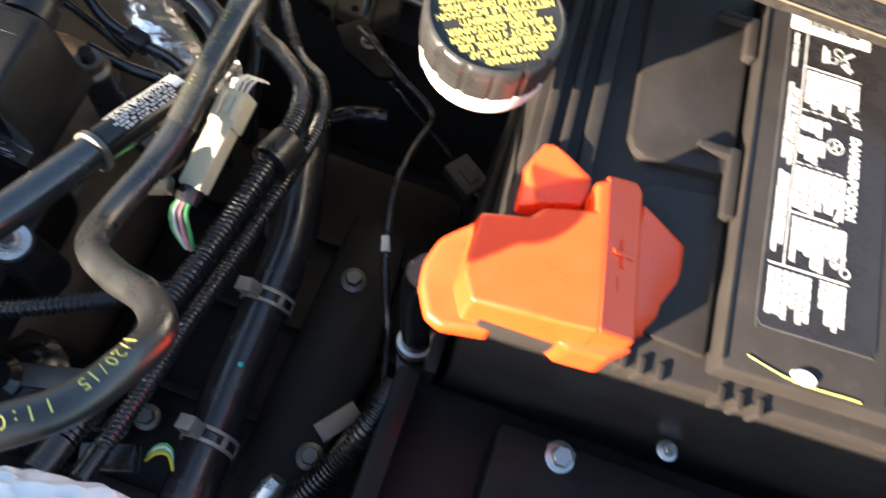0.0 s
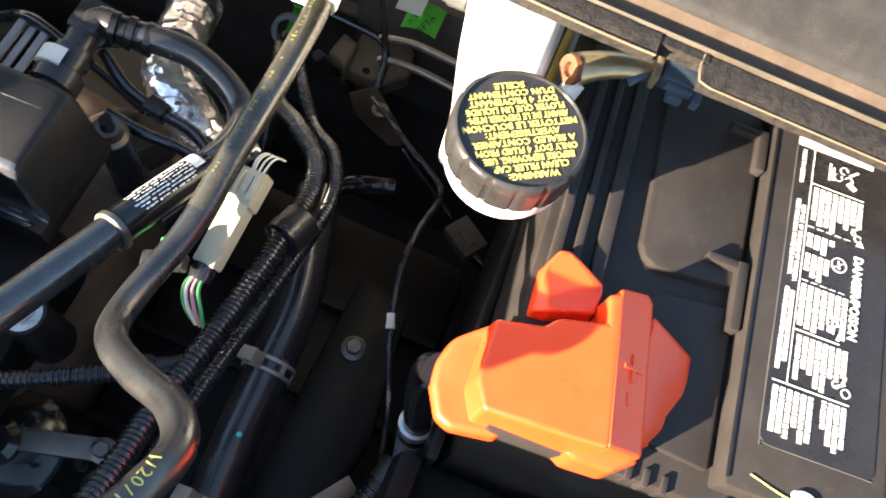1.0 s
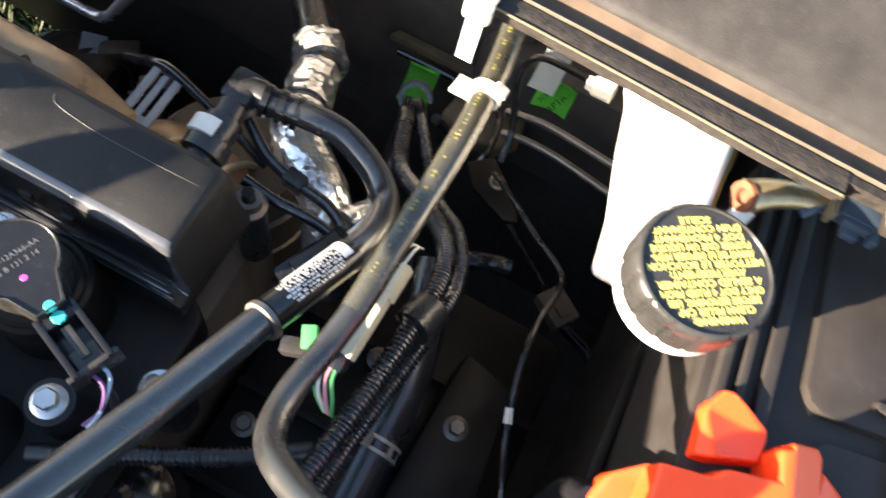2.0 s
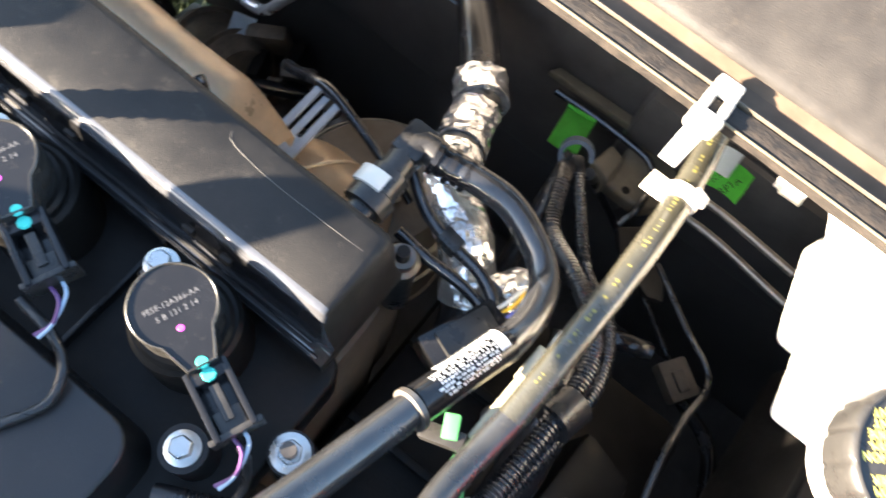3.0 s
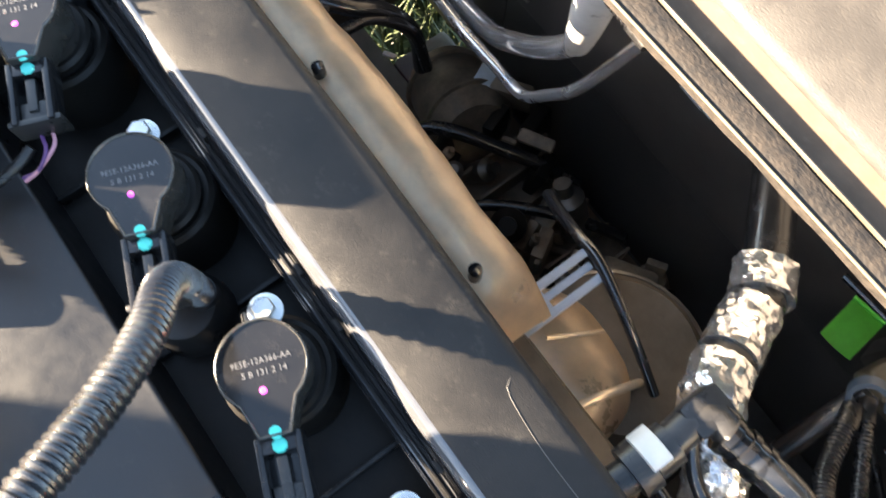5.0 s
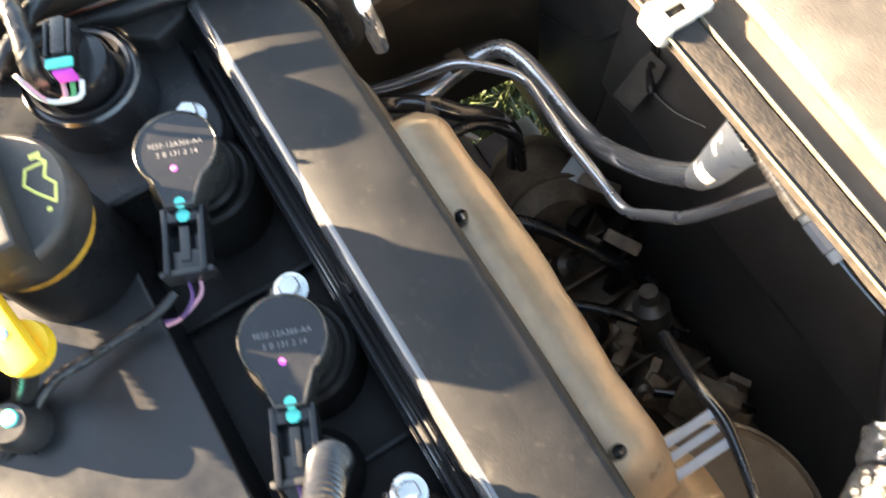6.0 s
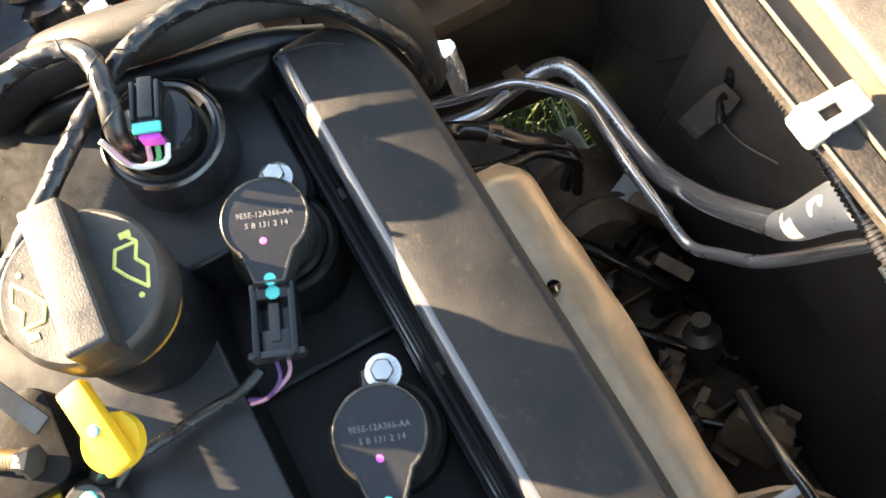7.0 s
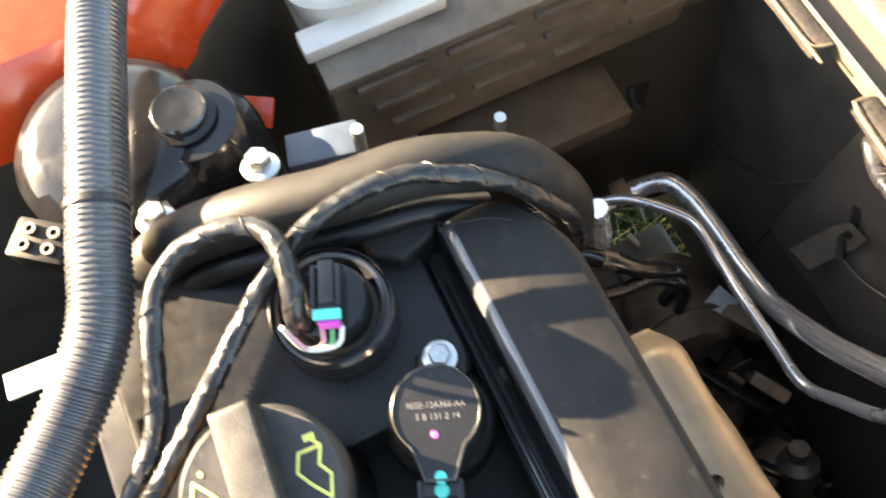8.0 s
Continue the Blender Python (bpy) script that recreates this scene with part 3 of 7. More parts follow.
for i, (cx, cy) in enumerate(COILS[1:], 1):
    copy_thing(coil, Matrix.Translation((cx - 0.0003 * i, cy, 0.82 + 0.0012 * i)))

# long grained cover over the rear of the head, with a rolled front edge and a flange
lc = thing("engine_trim_cover", "long grained black plastic cover with smooth front flank", "engine cover", (-0.41, 0.14, 0.80))
bm = bmesh.new()
prof = [(0.1085, 0.812), (0.1085, 0.8165), (0.1115, 0.8180), (0.1150, 0.8190), (0.1160, 0.8215), (0.1176, 0.8430), (0.1182, 0.8462), (0.1194, 0.8488), (0.1212, 0.8505), (0.1236, 0.8514), (0.1430, 0.8520), (0.1642, 0.8512), (0.1678, 0.8498), (0.1700, 0.8458), (0.1712, 0.8400), (0.1735, 0.8100), (0.1735, 0.800), (0.1085, 0.800)]
stations = [(-0.6200, 0.72, 0.030), (-0.6190, 0.90, 0.026), (-0.6165, 0.975, 0.021), (-0.6120, 1.0, 0.016), (-0.6060, 1.0, 0.0105), (-0.5980, 1.0, 0.006), (-0.5880, 1.0, 0.002), (-0.5780, 1.0, 0.0)]
stations += [(-0.5780 + 0.0123 * k, 1.0, 0.0) for k in range(1, 30)] + [(-0.2110, 1.0, 0.0), (-0.2060, 1.0, 0.0004), (-0.2035, 0.985, 0.0012), (-0.2018, 0.93, 0.0020), (-0.1990, 0.35, 0.003), (-0.1960, 0.1, 0.003), (-0.1955, 0.0, 0.003)]
rows = []
for x, rise, pull in stations:
    row = []
    for y, z in prof:
        yy = y - pull * max(0.0, (y - 0.125) / 0.045) - 0.003 * max(0.0, min(1.0, (x + 0.40) / 0.15)) * max(0.0, (y - 0.125) / 0.045)
        zz = 0.812 + (z - 0.812) * rise if z > 0.812 else z
        row.append(bm.verts.new((x, yy, zz)))
    rows.append(row)
for A, B in zip(rows, rows[1:]):
    for k in range(len(prof)):
        j = (k + 1) % len(prof)
        bm.faces.new((A[k], A[j], B[j], B[k]))
bm.faces.new(rows[0])
bm.faces.new(rows[-1][::-1])
shell = part("shell", bm, M_COVER, lc, sharp=50)
shell.data.materials.append(M_GLOSS)
# Paler bluish base on the rolled edge paints in its sky and sun highlight.
shell.data.materials.append(mat("edge_highlight_black", (0.060, 0.062, 0.068), 0.15, bump=0.05, vary=0.15, spec=1.0, coat=0.6))
for f in shell.data.polygons:
    if f.normal.y < -0.97:
        f.material_index = 1
    elif f.normal.y < -0.30 and f.center.z > 0.0:
        f.material_index = 2
# Small added blocks in place of sun spots that fall between the coils.
for x in (-0.2560, -0.2780, -0.3490, -0.3790, -0.4580, -0.5480):
    part("flank_tab", box(x - 0.0030, x + 0.0030, 0.1150, 0.1174, 0.8270, 0.8330, 0.0006), M_COVER, shell)
part("flange_bead", tube([(-0.615, 0.1098, 0.8172), (-0.40, 0.1098, 0.8172), (-0.199, 0.1098, 0.8172)], 0.0011, seg=8, step=0.02), M_GLOSS, shell)
part("flange_bead", tube([(-0.600, 0.1135, 0.8190), (-0.40, 0.1135, 0.8190), (-0.205, 0.1135, 0.8190)], 0.0008, seg=8, step=0.02), M_GLOSS, shell)
part("mould_line", tube([(-0.2880, 0.1588, 0.8511), (-0.2865, 0.1560, 0.8515), (-0.2820, 0.1535, 0.8516), (-0.2610, 0.1512, 0.8517), (-0.2360, 0.1511, 0.8517), (-0.2070, 0.1518, 0.8514)], 0.00020, seg=6, step=0.003), M_LINE, shell, "pale raised mould line")
part("end_bead", tube([(-0.6150, 0.1190, 0.8488), (-0.6140, 0.125, 0.8514), (-0.6095, 0.140, 0.8517), (-0.6040, 0.1490, 0.8512)], 0.0009, seg=8, step=0.004), M_COVER, shell)

# exhaust heat shield behind the long cover
hs = thing("heat_shield", "tan heat-stained sheet metal exhaust heat shield", "heat shield", (-0.40, 0.20, 0.74))
def sheet_shell(stations, count, span, dent):
    """Pressed sheet: half tubes at stations (x, y, z, ry, rz) joined along x."""
    bm = bmesh.new()
    rows = []
    for i, (x, cy, cz, ry, rz) in enumerate(stations):
        row = []
        for k in range(count):
            a = radians(span[0] + (span[1] - span[0]) * k / (count - 1))
            d = dent * noise.noise(Vector((x * 45, k * 0.6, cy * 40)))
            row.append(bm.verts.new((x, cy + ry * math.cos(a) + d, cz + rz * math.sin(a) + d)))
        rows.append(row)
    for A, B in zip(rows, rows[1:]):
        for k in range(count - 1):
            bm.faces.new((A[k], A[k + 1], B[k + 1], B[k]))
    bmesh.ops.solidify(bm, geom=bm.faces[:], thickness=0.0008)
    return bm


rows = []
for i in range(76):
    x = -0.546 + 0.240 * i / 75
    near = math.sin(min(1.0, (i + 0.6) / 7) * math.pi / 2)
    far = math.sin(min(1.0, (76 - i) / 11) * math.pi / 2)
    swell = 0.0015 * math.sin(max(0.0, x + 0.50) * 30)
    rows.append((x, 0.1850, 0.775 - 0.034 * (1 - far), (0.0265 + swell) * (0.55 + 0.45 * near), (0.027 + swell) * near * (0.35 + 0.65 * far)))
part("shell", sheet_shell(rows, 15, (-30, 185), 0.0012), M_SHIELD, hs, sharp=60)
rows = []
for i in range(30):
    f = i / 29
    e = math.sqrt(max(0.0, 1 - (2 * f - 1) ** 2)) * 0.9 + 0.1
    rows.append((-0.338 + 0.106 * f, 0.204, 0.674 + 0.004 * math.sin(f * 9), 0.046 * e, 0.046 * e))
part("outlet_shell", sheet_shell(rows, 19, (-40, 175), 0.0014), M_SHIELD, hs, sharp=60)
part("seam", tube([(-0.262, 0.190, 0.717), (-0.256, 0.214, 0.716), (-0.250, 0.234, 0.703), (-0.247, 0.246, 0.680), (-0.247, 0.249, 0.652)], 0.0026, seg=8, step=0.004), M_SHIELD, hs)
part("seam", tube([(-0.300, 0.208, 0.719), (-0.290, 0.228, 0.711), (-0.284, 0.244, 0.691), (-0.282, 0.2505, 0.664)], 0.0014, seg=8, step=0.004), M_SHIELD, hs)
for x, y in ((-0.338, 0.1815), (-0.468, 0.1815)):
    part("stud", tube([(x, y, 0.775), (x, y, 0.807), (x - 0.001, y, 0.811)], 0.0034, seg=12), M_RUBBER, hs, "black capped stud")

# steel converter and accessories deep behind the engine
bm = lathe([(0, 0), (0.052, 0), (0.058, 0.012), (0.058, 0.085), (0.048, 0.10), (0, 0.10)], seg=36, m=along((-0.262, 0.235, 0.590), (-0.05, 0.1, 1)))
cc = thing("catalytic_converter", "brown heat-stained exhaust converter can", "exhaust", (-0.262, 0.235, 0.66))
part("can", bm, M_CAST, cc)
for h in (0.014, 0.050, 0.086):
    part("weld_bead", lathe([(0.057, -0.002), (0.0600, 0), (0.057, 0.002)], seg=36, m=along(Vector((-0.262, 0.235, 0.590)) + Vector((-0.05, 0.1, 1)).normalized() * h, (-0.05, 0.1, 1))), M_STEEL, cc)


M_GRIME = mat("oily_cast_metal", (0.23, 0.178, 0.130), 0.5, metal=0.2, bump=0.6, grain=350, vary=0.45, scale=35, spots=0.3, spot_colour=(0.02, 0.018, 0.015))


def accessory(name, label, category, at, s, material=M_GRIME):
    """A cast housing with ribs, lugs and a pale label."""
    x, y, z = at
    a = thing(name, label, category, at)
    bm = lathe([(0, 0), (0.045 * s, 0), (0.05 * s, 0.01 * s), (0.05 * s, 0.10 * s), (0.040 * s, 0.115 * s), (0, 0.115 * s)], seg=30, m=along((x, y, z), (0.75, -0.2, 0.35)))
    part("housing", bm, material, a)
    for k in range(2):
        p = Vector((x, y, z)) + Vector((0.75, -0.2, 0.35)).normalized() * (0.022 + 0.066 * k) * s
        part("cooling_rib", lathe([(0.049 * s, -0.002), (0.055 * s, -0.002), (0.055 * s, 0.002), (0.049 * s, 0.002)], seg=30, m=along(p, (0.75, -0.2, 0.35))), material, a)
    return a


alt = accessory("alternator", "dusty cast alternator deep in the bay", "alternator", (-0.655, 0.400, 0.300), 1.0)
part("label_plate", box(-0.014, 0.014, -0.013, 0.013, 0, 0.001, 0.0003, None, frame_of((-0.590, 0.415, 0.380), (0.85, 0.4, -0.2), (0.1, -0.25, 0.95))), M_PALE, alt, "pale rating label")
th = thing("transfer_housing", "grimy cast housings and brackets below the shield", "housing", (-0.45, 0.34, 0.28))
random.seed(5)
for k in range(74):
    x, y, z = -0.60 + 0.30 * random.random(), 0.255 + 0.18 * random.random(), 0.30 + 0.10 * random.random()
    s = 0.005 + 0.016 * random.random() ** 2
    m_ = random.choice((M_GRIME, M_GRIME, M_GRIME, M_OILY_SHADE, M_STEEL))
    if k % 3:
        part("lug", box(-s * 1.6, s * 1.6, -s * 0.6, s * 0.6, -s * 2, s, s * 0.3, None, pose(x, y, z, random.uniform(-25, 25), random.uniform(-25, 25), random.choice((20, 30, 110, 120)))), m_, th)
    else:
        part("boss", lathe([(0, -s * 2), (s * 0.8, -s * 2), (s, s * 0.3), (s, s * 1.0), (s * 0.5, s * 1.4), (s * 0.5, s * 2.2), (0, s * 2.2)], (x, y, z), 16, along((0, 0, 0), (random.uniform(-0.6, 0.6), random.uniform(-0.6, 0.6), 1))), m_, th)
part("case", box(-0.62, -0.30, 0.25, 0.44, 0.25, 0.30, 0.01), M_GRIME, th)
for k in range(9):
    x = -0.60 + 0.036 * k
    part("web", box(x - 0.002, x + 0.002, 0.26, 0.43, 0.29, 0.335, 0.001), M_GRIME, th)
for k in range(3):
    part("hose", tube([(-0.60 + 0.1 * k, 0.26, 0.36), (-0.57 + 0.1 * k, 0.32, 0.40 - 0.02 * k), (-0.50 + 0.09 * k, 0.38, 0.38), (-0.44 + 0.08 * k, 0.43, 0.34)], 0.008 - 0.0015 * k, seg=14), M_RUBBER, th)

# ---- battery side ----
bat = thing("battery", "black car battery with white printed warning label", "battery", (0.14, 0.19, 0.70))
TURN = Matrix.Translation((0.1065, 0.19, 0)) @ Matrix.Rotation(radians(3.1), 4, "Z") @ Matrix.Translation((-0.1065, -0.19, 0))
part("case", box(0.018, 0.285, 0.0955, 0.288, 0.70, 0.872, 0.004, None, TURN), M_BATTERY, bat)
lid = part("lid", box(0.0165, 0.287, 0.0940, 0.2900, 0.868, 0.8835, 0.003, None, TURN), M_BATTERY, bat)
part("raised_deck", prism([(0.1056, 0.1010), (0.286, 0.1010), (0.286, 0.289), (0.1056, 0.289)], 0.881, 0.897, 0.0015, 2, 1.0, None, TURN), M_BATTERY, bat)
part("raised_step", prism([(0.0640, 0.1100), (0.1032, 0.1060), (0.1032, 0.1740), (0.0990, 0.1755), (0.0720, 0.1720), (0.0640, 0.1660)], 0.881, 0.8870, 0.0015, 2, 1.0, None, TURN), M_BATTERY, bat)
part("raised_step", prism([(0.0580, 0.1905), (0.0605, 0.1850), (0.0660, 0.1820), (0.0720, 0.1820), (0.1030, 0.1850), (0.1030, 0.287), (0.0545, 0.287)], 0.881, 0.8885, 0.0022, 2, 1.0, None, TURN), M_BATTERY, bat)
for y0, y1 in ((0.1640, 0.1960), (0.2440, 0.2660)):
    bm = box(0.0995, 0.1042, y0, y1, 0.884, 0.8935, 0.0010, None, TURN)
    box(0.0860, 0.1042, y1 - 0.0040, y1, 0.884, 0.8928, 0.0010, bm, TURN)
    part("pocket_lip", bm, M_BATTERY, lid)
for x, w in ((0.0235, 0.0022), (0.0320, 0.0018), (0.0425, 0.0030)):
    part("lid_rib", box(x - w, x + w, 0.150, 0.286, 0.882, 0.8885, 0.001, None, TURN), M_BATTERY, lid)
for x in (0.1062, 0.1690):
    part("seam_strip", box(x - 0.0006, x + 0.0006, 0.104, 0.288, 0.8965, 0.8976, 0.0002, None, TURN), M_GLOSS, lid)
for x in (0.0790, 0.0860, 0.0935, 0.1180, 0.1255, 0.1335):
    part("lug", box(x - 0.0012, x + 0.0012, 0.0915, 0.0985, 0.874, 0.8850, 0.0004), M_BATTERY, lid)
part("vent_plug", lathe([(0, 0.0012), (0.0030, 0.0012), (0.0038, 0)], (0.1415, 0.1075, 0.8970), 20, Matrix.Diagonal((1.4, 0.8, 1, 1))), M_PRINT, lid, "white oval vent patch")
part("flash_line", tube([(0.1195, 0.1085, 0.8972), (0.1380, 0.1050, 0.8972), (0.1640, 0.1060, 0.8972)], 0.00035, seg=6, step=0.004, wobble=0.5), M_YPRINT, lid, "pale seam flash")
label = part("label_panel", prism(round_rect(0.1162, 0.1640, 0.1210, 0.2880, 0.004), 0.8968, 0.8974, 0.0001, 1, 1.0, None, TURN), M_LABEL, bat, "gloss black warning label")
part("label_edge", tube([TURN @ Vector((x, y, 0.8972)) for x, y in ((0.1162, 0.262), (0.1162, 0.190), (0.1162, 0.1255), (0.1175, 0.1222), (0.1205, 0.1210), (0.140, 0.1210), (0.163, 0.1210))], 0.00022, seg=6, step=0.002), M_LINE, label, "thin pale label outline")
LZ = 0.8977
part("barcode_sticker", prism(rect(0.1164, 0.1530, 0.2625, 0.2850), LZ - 0.0002, LZ, 0, 1, 1.0, None, TURN), M_PRINT, label, "white barcode sticker")
random.seed(11)
bm = bmesh.new()
x = 0.1235
while x < 0.1480:
    w = random.choice((0.0003, 0.0005, 0.0008))
    prism(rect(x, x + w, 0.2668, 0.2800), LZ, LZ + 0.00015, 0, 1, 1.0, bm, TURN)
    x += w + random.choice((0.0004, 0.0006, 0.0009))
tagged(part("bars", bm, M_LABEL, label), kind="stuff")


def text_column(x0, x1, y1, ends, name="print_block"):
    """Small print that cannot be read: rows of short bars that run down from y1, each to its own end."""
    bm = bmesh.new()
    pitch = (x1 - x0) / len(ends)
    for k, stop in enumerate(ends):
        a, yy = x0 + pitch * k, y1
        while yy > stop + 0.0004:
            run = random.uniform(0.0006, 0.0030)
            low = max(stop, yy - run)
            inset = random.uniform(0.10, 0.18)
            prism(rect(a + pitch * inset, a + pitch * 0.84, low, yy), LZ, LZ + 0.0001, 0, 1, 1.0, bm, TURN)
            if random.random() < 0.6 and yy - low > 0.0009:
                prism(rect(a + pitch * 0.40, a + pitch * random.uniform(0.5, 0.62), low + 0.0003, yy - 0.0003), LZ + 0.0001, LZ + 0.00016, 0, 1, 1.0, pits, TURN)
            yy = low - random.choice((0.00018, 0.00018, 0.00055))
    return tagged(part(name, bm, M_PRINT, label), kind="stuff")


pits = bmesh.new()
for words, x, y, size, wide in (("MADE IN MEXICO", 0.1195, 0.2515, 0.0027, 0.80), ("TENIR HORS DE LA PORTEE DES ENFANTS.", 0.1194, 0.2145, 0.0026, 0.74), ("KEEP OUT OF THE REACH OF CHILDREN.", 0.1220, 0.2120, 0.0026, 0.76)):
    writing(words, size, TURN @ Matrix.Translation((x, y, LZ + 0.0001)) @ pose(0, 0, 0, 0, 0, -90), M_PRINT, label, width=wide, bold=0.012)
text_column(0.1181, 0.1207, 0.1895, (0.1525,))
text_column(0.1207, 0.1233, 0.1885, (0.1565,))
text_column(0.1256, 0.1500, 0.2425, (0.2255, 0.2235, 0.2240, 0.2225, 0.2290, 0.2265, 0.2300, 0.2290))
text_column(0.1250, 0.1385, 0.2185, (0.2110, 0.2115, 0.2100, 0.2150))
text_column(0.1252, 0.1370, 0.2085, (0.2000, 0.1975, 0.1965, 0.2010))
text_column(0.1250, 0.1470, 0.1935, (0.1740, 0.1735, 0.1730, 0.1755, 0.1790, 0.1795, 0.1740))
text_column(0.1258, 0.1490, 0.1700, (0.1505, 0.1560, 0.1540, 0.1490, 0.1490, 0.1560, 0.1555, 0.1580))
text_column(0.1185, 0.1365, 0.1455, (0.1265, 0.1268, 0.1255, 0.1310, 0.1255, 0.1268))
text_column(0.1392, 0.1505, 0.1460, (0.1345, 0.1285, 0.1265, 0.1290))
tagged(part("print_gap", pits, M_LABEL, label), kind="stuff")
writing("DANGER/POISON", 0.0056, TURN @ Matrix.Translation((0.1495, 0.1955, LZ + 0.0001)) @ pose(0, 0, 0, 0, 0, -90), M_PRINT, label, width=0.86, bold=0.03)
bm = prism(rect(0.1241, 0.1245, 0.1470, 0.2625), LZ, LZ + 0.0001, 0, 1, 1.0, None, TURN)
prism(rect(0.1181, 0.1510, 0.1472, 0.1478), LZ, LZ + 0.00012, 0, 1, 1.0, bm, TURN)
prism(rect(0.1245, 0.1445, 0.1716, 0.1722), LZ, LZ + 0.00012, 0, 1, 1.0, bm, TURN)
prism(rect(0.1245, 0.1498, 0.2438, 0.2442), LZ, LZ + 0.00012, 0, 1, 1.0, bm, TURN)
for k in range(5):
    for y in (0.2215, 0.1950):
        prism(rect(0.1252 + 0.0042 * k, 0.1280 + 0.0042 * k, y, y + 0.0004), LZ, LZ + 0.0001, 0, 1, 1.0, bm, TURN)
part("rule", bm, M_PRINT, label)
part("triangle_sign", prism([(0.1478, 0.2205), (0.1515, 0.2205), (0.1496, 0.2240)], LZ, LZ + 0.0001, 0, 1, 1.0, None, TURN), M_PRINT, label)


def ring(px, py, r, arc=1.0, turn=0.0, thick=0.14):
    return lathe([(r * (1 - thick), 0), (r, 0), (r, 0.0001), (r * (1 - thick), 0.0001), (r * (1 - thick), 0)], (0, 0, 0), 22, TURN @ pose(px, py, LZ, 0, 0, turn), None, arc)


def stroke(px, py, w, h, turn=0.0, into=None):
    return prism(rect(-w / 2, w / 2, -h / 2, h / 2), 0, 0.00012, 0, 1, 1.0, into, TURN @ pose(px, py, LZ, 0, 0, turn))


bm = ring(0.1410, 0.2080, 0.0036)
stroke(0.1410, 0.2080, 0.0062, 0.0005, 35, bm)
stroke(0.1410, 0.2080, 0.0007, 0.0040, 10, bm)
stroke(0.1403, 0.2076, 0.0007, 0.0024, -40, bm)
part("no_flame_sign", bm, M_PRINT, label, "white crossed-out flame sign")
bm = bmesh.new()
for k in range(3):
    a = radians(90 + 120 * k)
    join(bm, ring(0.1392 + 0.0030 * math.cos(a), 0.2535 + 0.0030 * math.sin(a), 0.0021, 0.8, 120 * k, 0.22))
for k, (x, y, w, h, r) in enumerate(((0.1325, 0.2535, 0.0010, 0.0090, 0), (0.1342, 0.2530, 0.0010, 0.0070, 0), (0.1440, 0.2565, 0.0052, 0.0012, 40), (0.1438, 0.2500, 0.0046, 0.0012, -35), (0.1428, 0.2488, 0.0046, 0.0008, -35))):
    stroke(x, y, w, h, r, bm)
part("recycling_sign", bm, M_PRINT, label, "white three-arrow recycling sign")
bm = prism([(0.1385, 0.1760), (0.1418, 0.1755), (0.1422, 0.1805), (0.1410, 0.1825), (0.1392, 0.1822)], LZ, LZ + 0.0001, 0, 1, 1.0, None, TURN)
stroke(0.1446, 0.1765, 0.0014, 0.0066, -18, bm)
stroke(0.1432, 0.1798, 0.0024, 0.0010, 25, bm)
part("glove_sign", bm, M_PRINT, label, "white gloved hand and spanner sign")
bm = ring(0.1492, 0.1520, 0.0021, thick=0.25)
join(bm, ring(0.1448, 0.1545, 0.0018, 0.7, 60, 0.3))
stroke(0.1465, 0.1545, 0.0050, 0.0012, 30, bm)
stroke(0.1480, 0.1570, 0.0012, 0.0040, -20, bm)
part("splash_sign", bm, M_PRINT, label, "white acid splash sign")
bm = ring(0.1485, 0.2240, 0.0018, 0.8, 30, 0.25)
join(bm, ring(0.1462, 0.2262, 0.0012, 1.0, 0, 0.35))
stroke(0.1466, 0.2282, 0.0030, 0.0006, 15, bm)
part("eye_sign", bm, M_PRINT, label, "white eye protection sign")

# red terminal cover
rc = thing("terminal_cover", "bright red-orange plastic cover over the positive terminal", "terminal cover", (0.045, 0.115, 0.88))
def hood_block(top, grow, z0, bevel):
    """A moulded hood: its top through (x, y, z) corners, its foot at z0 grown outwards."""
    bm = bmesh.new()
    cx, cy = sum(p[0] for p in top) / len(top), sum(p[1] for p in top) / len(top)
    hi = [bm.verts.new(p) for p in top]
    lo = []
    for x, y, z in top:
        d = Vector((x - cx, y - cy, 0)).normalized() * grow
        lo.append(bm.verts.new((x + d.x, y + d.y, z0)))
    n = len(top)
    bm.faces.new(hi)
    bm.faces.new(lo[::-1])
    for k in range(n):
        bm.faces.new((lo[k], lo[(k + 1) % n], hi[(k + 1) % n], hi[k]))
    bmesh.ops.recalc_face_normals(bm, faces=bm.faces)
    bmesh.ops.triangulate(bm, faces=[f for f in bm.faces if len(f.verts) > 4])
    bmesh.ops.bevel(bm, geom=[e for e in bm.edges if e.calc_face_angle(0) > 0.25], offset=bevel, segments=3, affect="EDGES", profile=0.6, clamp_overlap=True)
    return bm


bm = hood_block([(0.0165, 0.0915, 0.8975), (0.0480, 0.0925, 0.9040), (0.0625, 0.0935, 0.9068), (0.0520, 0.1535, 0.9068), (0.0465, 0.1505, 0.9058), (0.0490, 0.1390, 0.9058), (0.0318, 0.1350, 0.9020), (0.0278, 0.1300, 0.9010), (0.0095, 0.1270, 0.8960), (0.0105, 0.1020, 0.8960)], 0.0015, 0.872, 0.0022)
part("hood", bm, M_RED, rc)
slope = lambda x, y: (x, y, 0.9071 - 0.52 * ((x - 0.0615) * 0.983 + (y - 0.0938) * 0.185))
bm = hood_block([slope(*p) for p in ((0.0615, 0.0938), (0.0775, 0.0970), (0.0668, 0.1580), (0.0635, 0.1605), (0.0502, 0.1548))], 0.0008, 0.872, 0.0020)
strip = part("post_hood", bm, M_RED, rc)
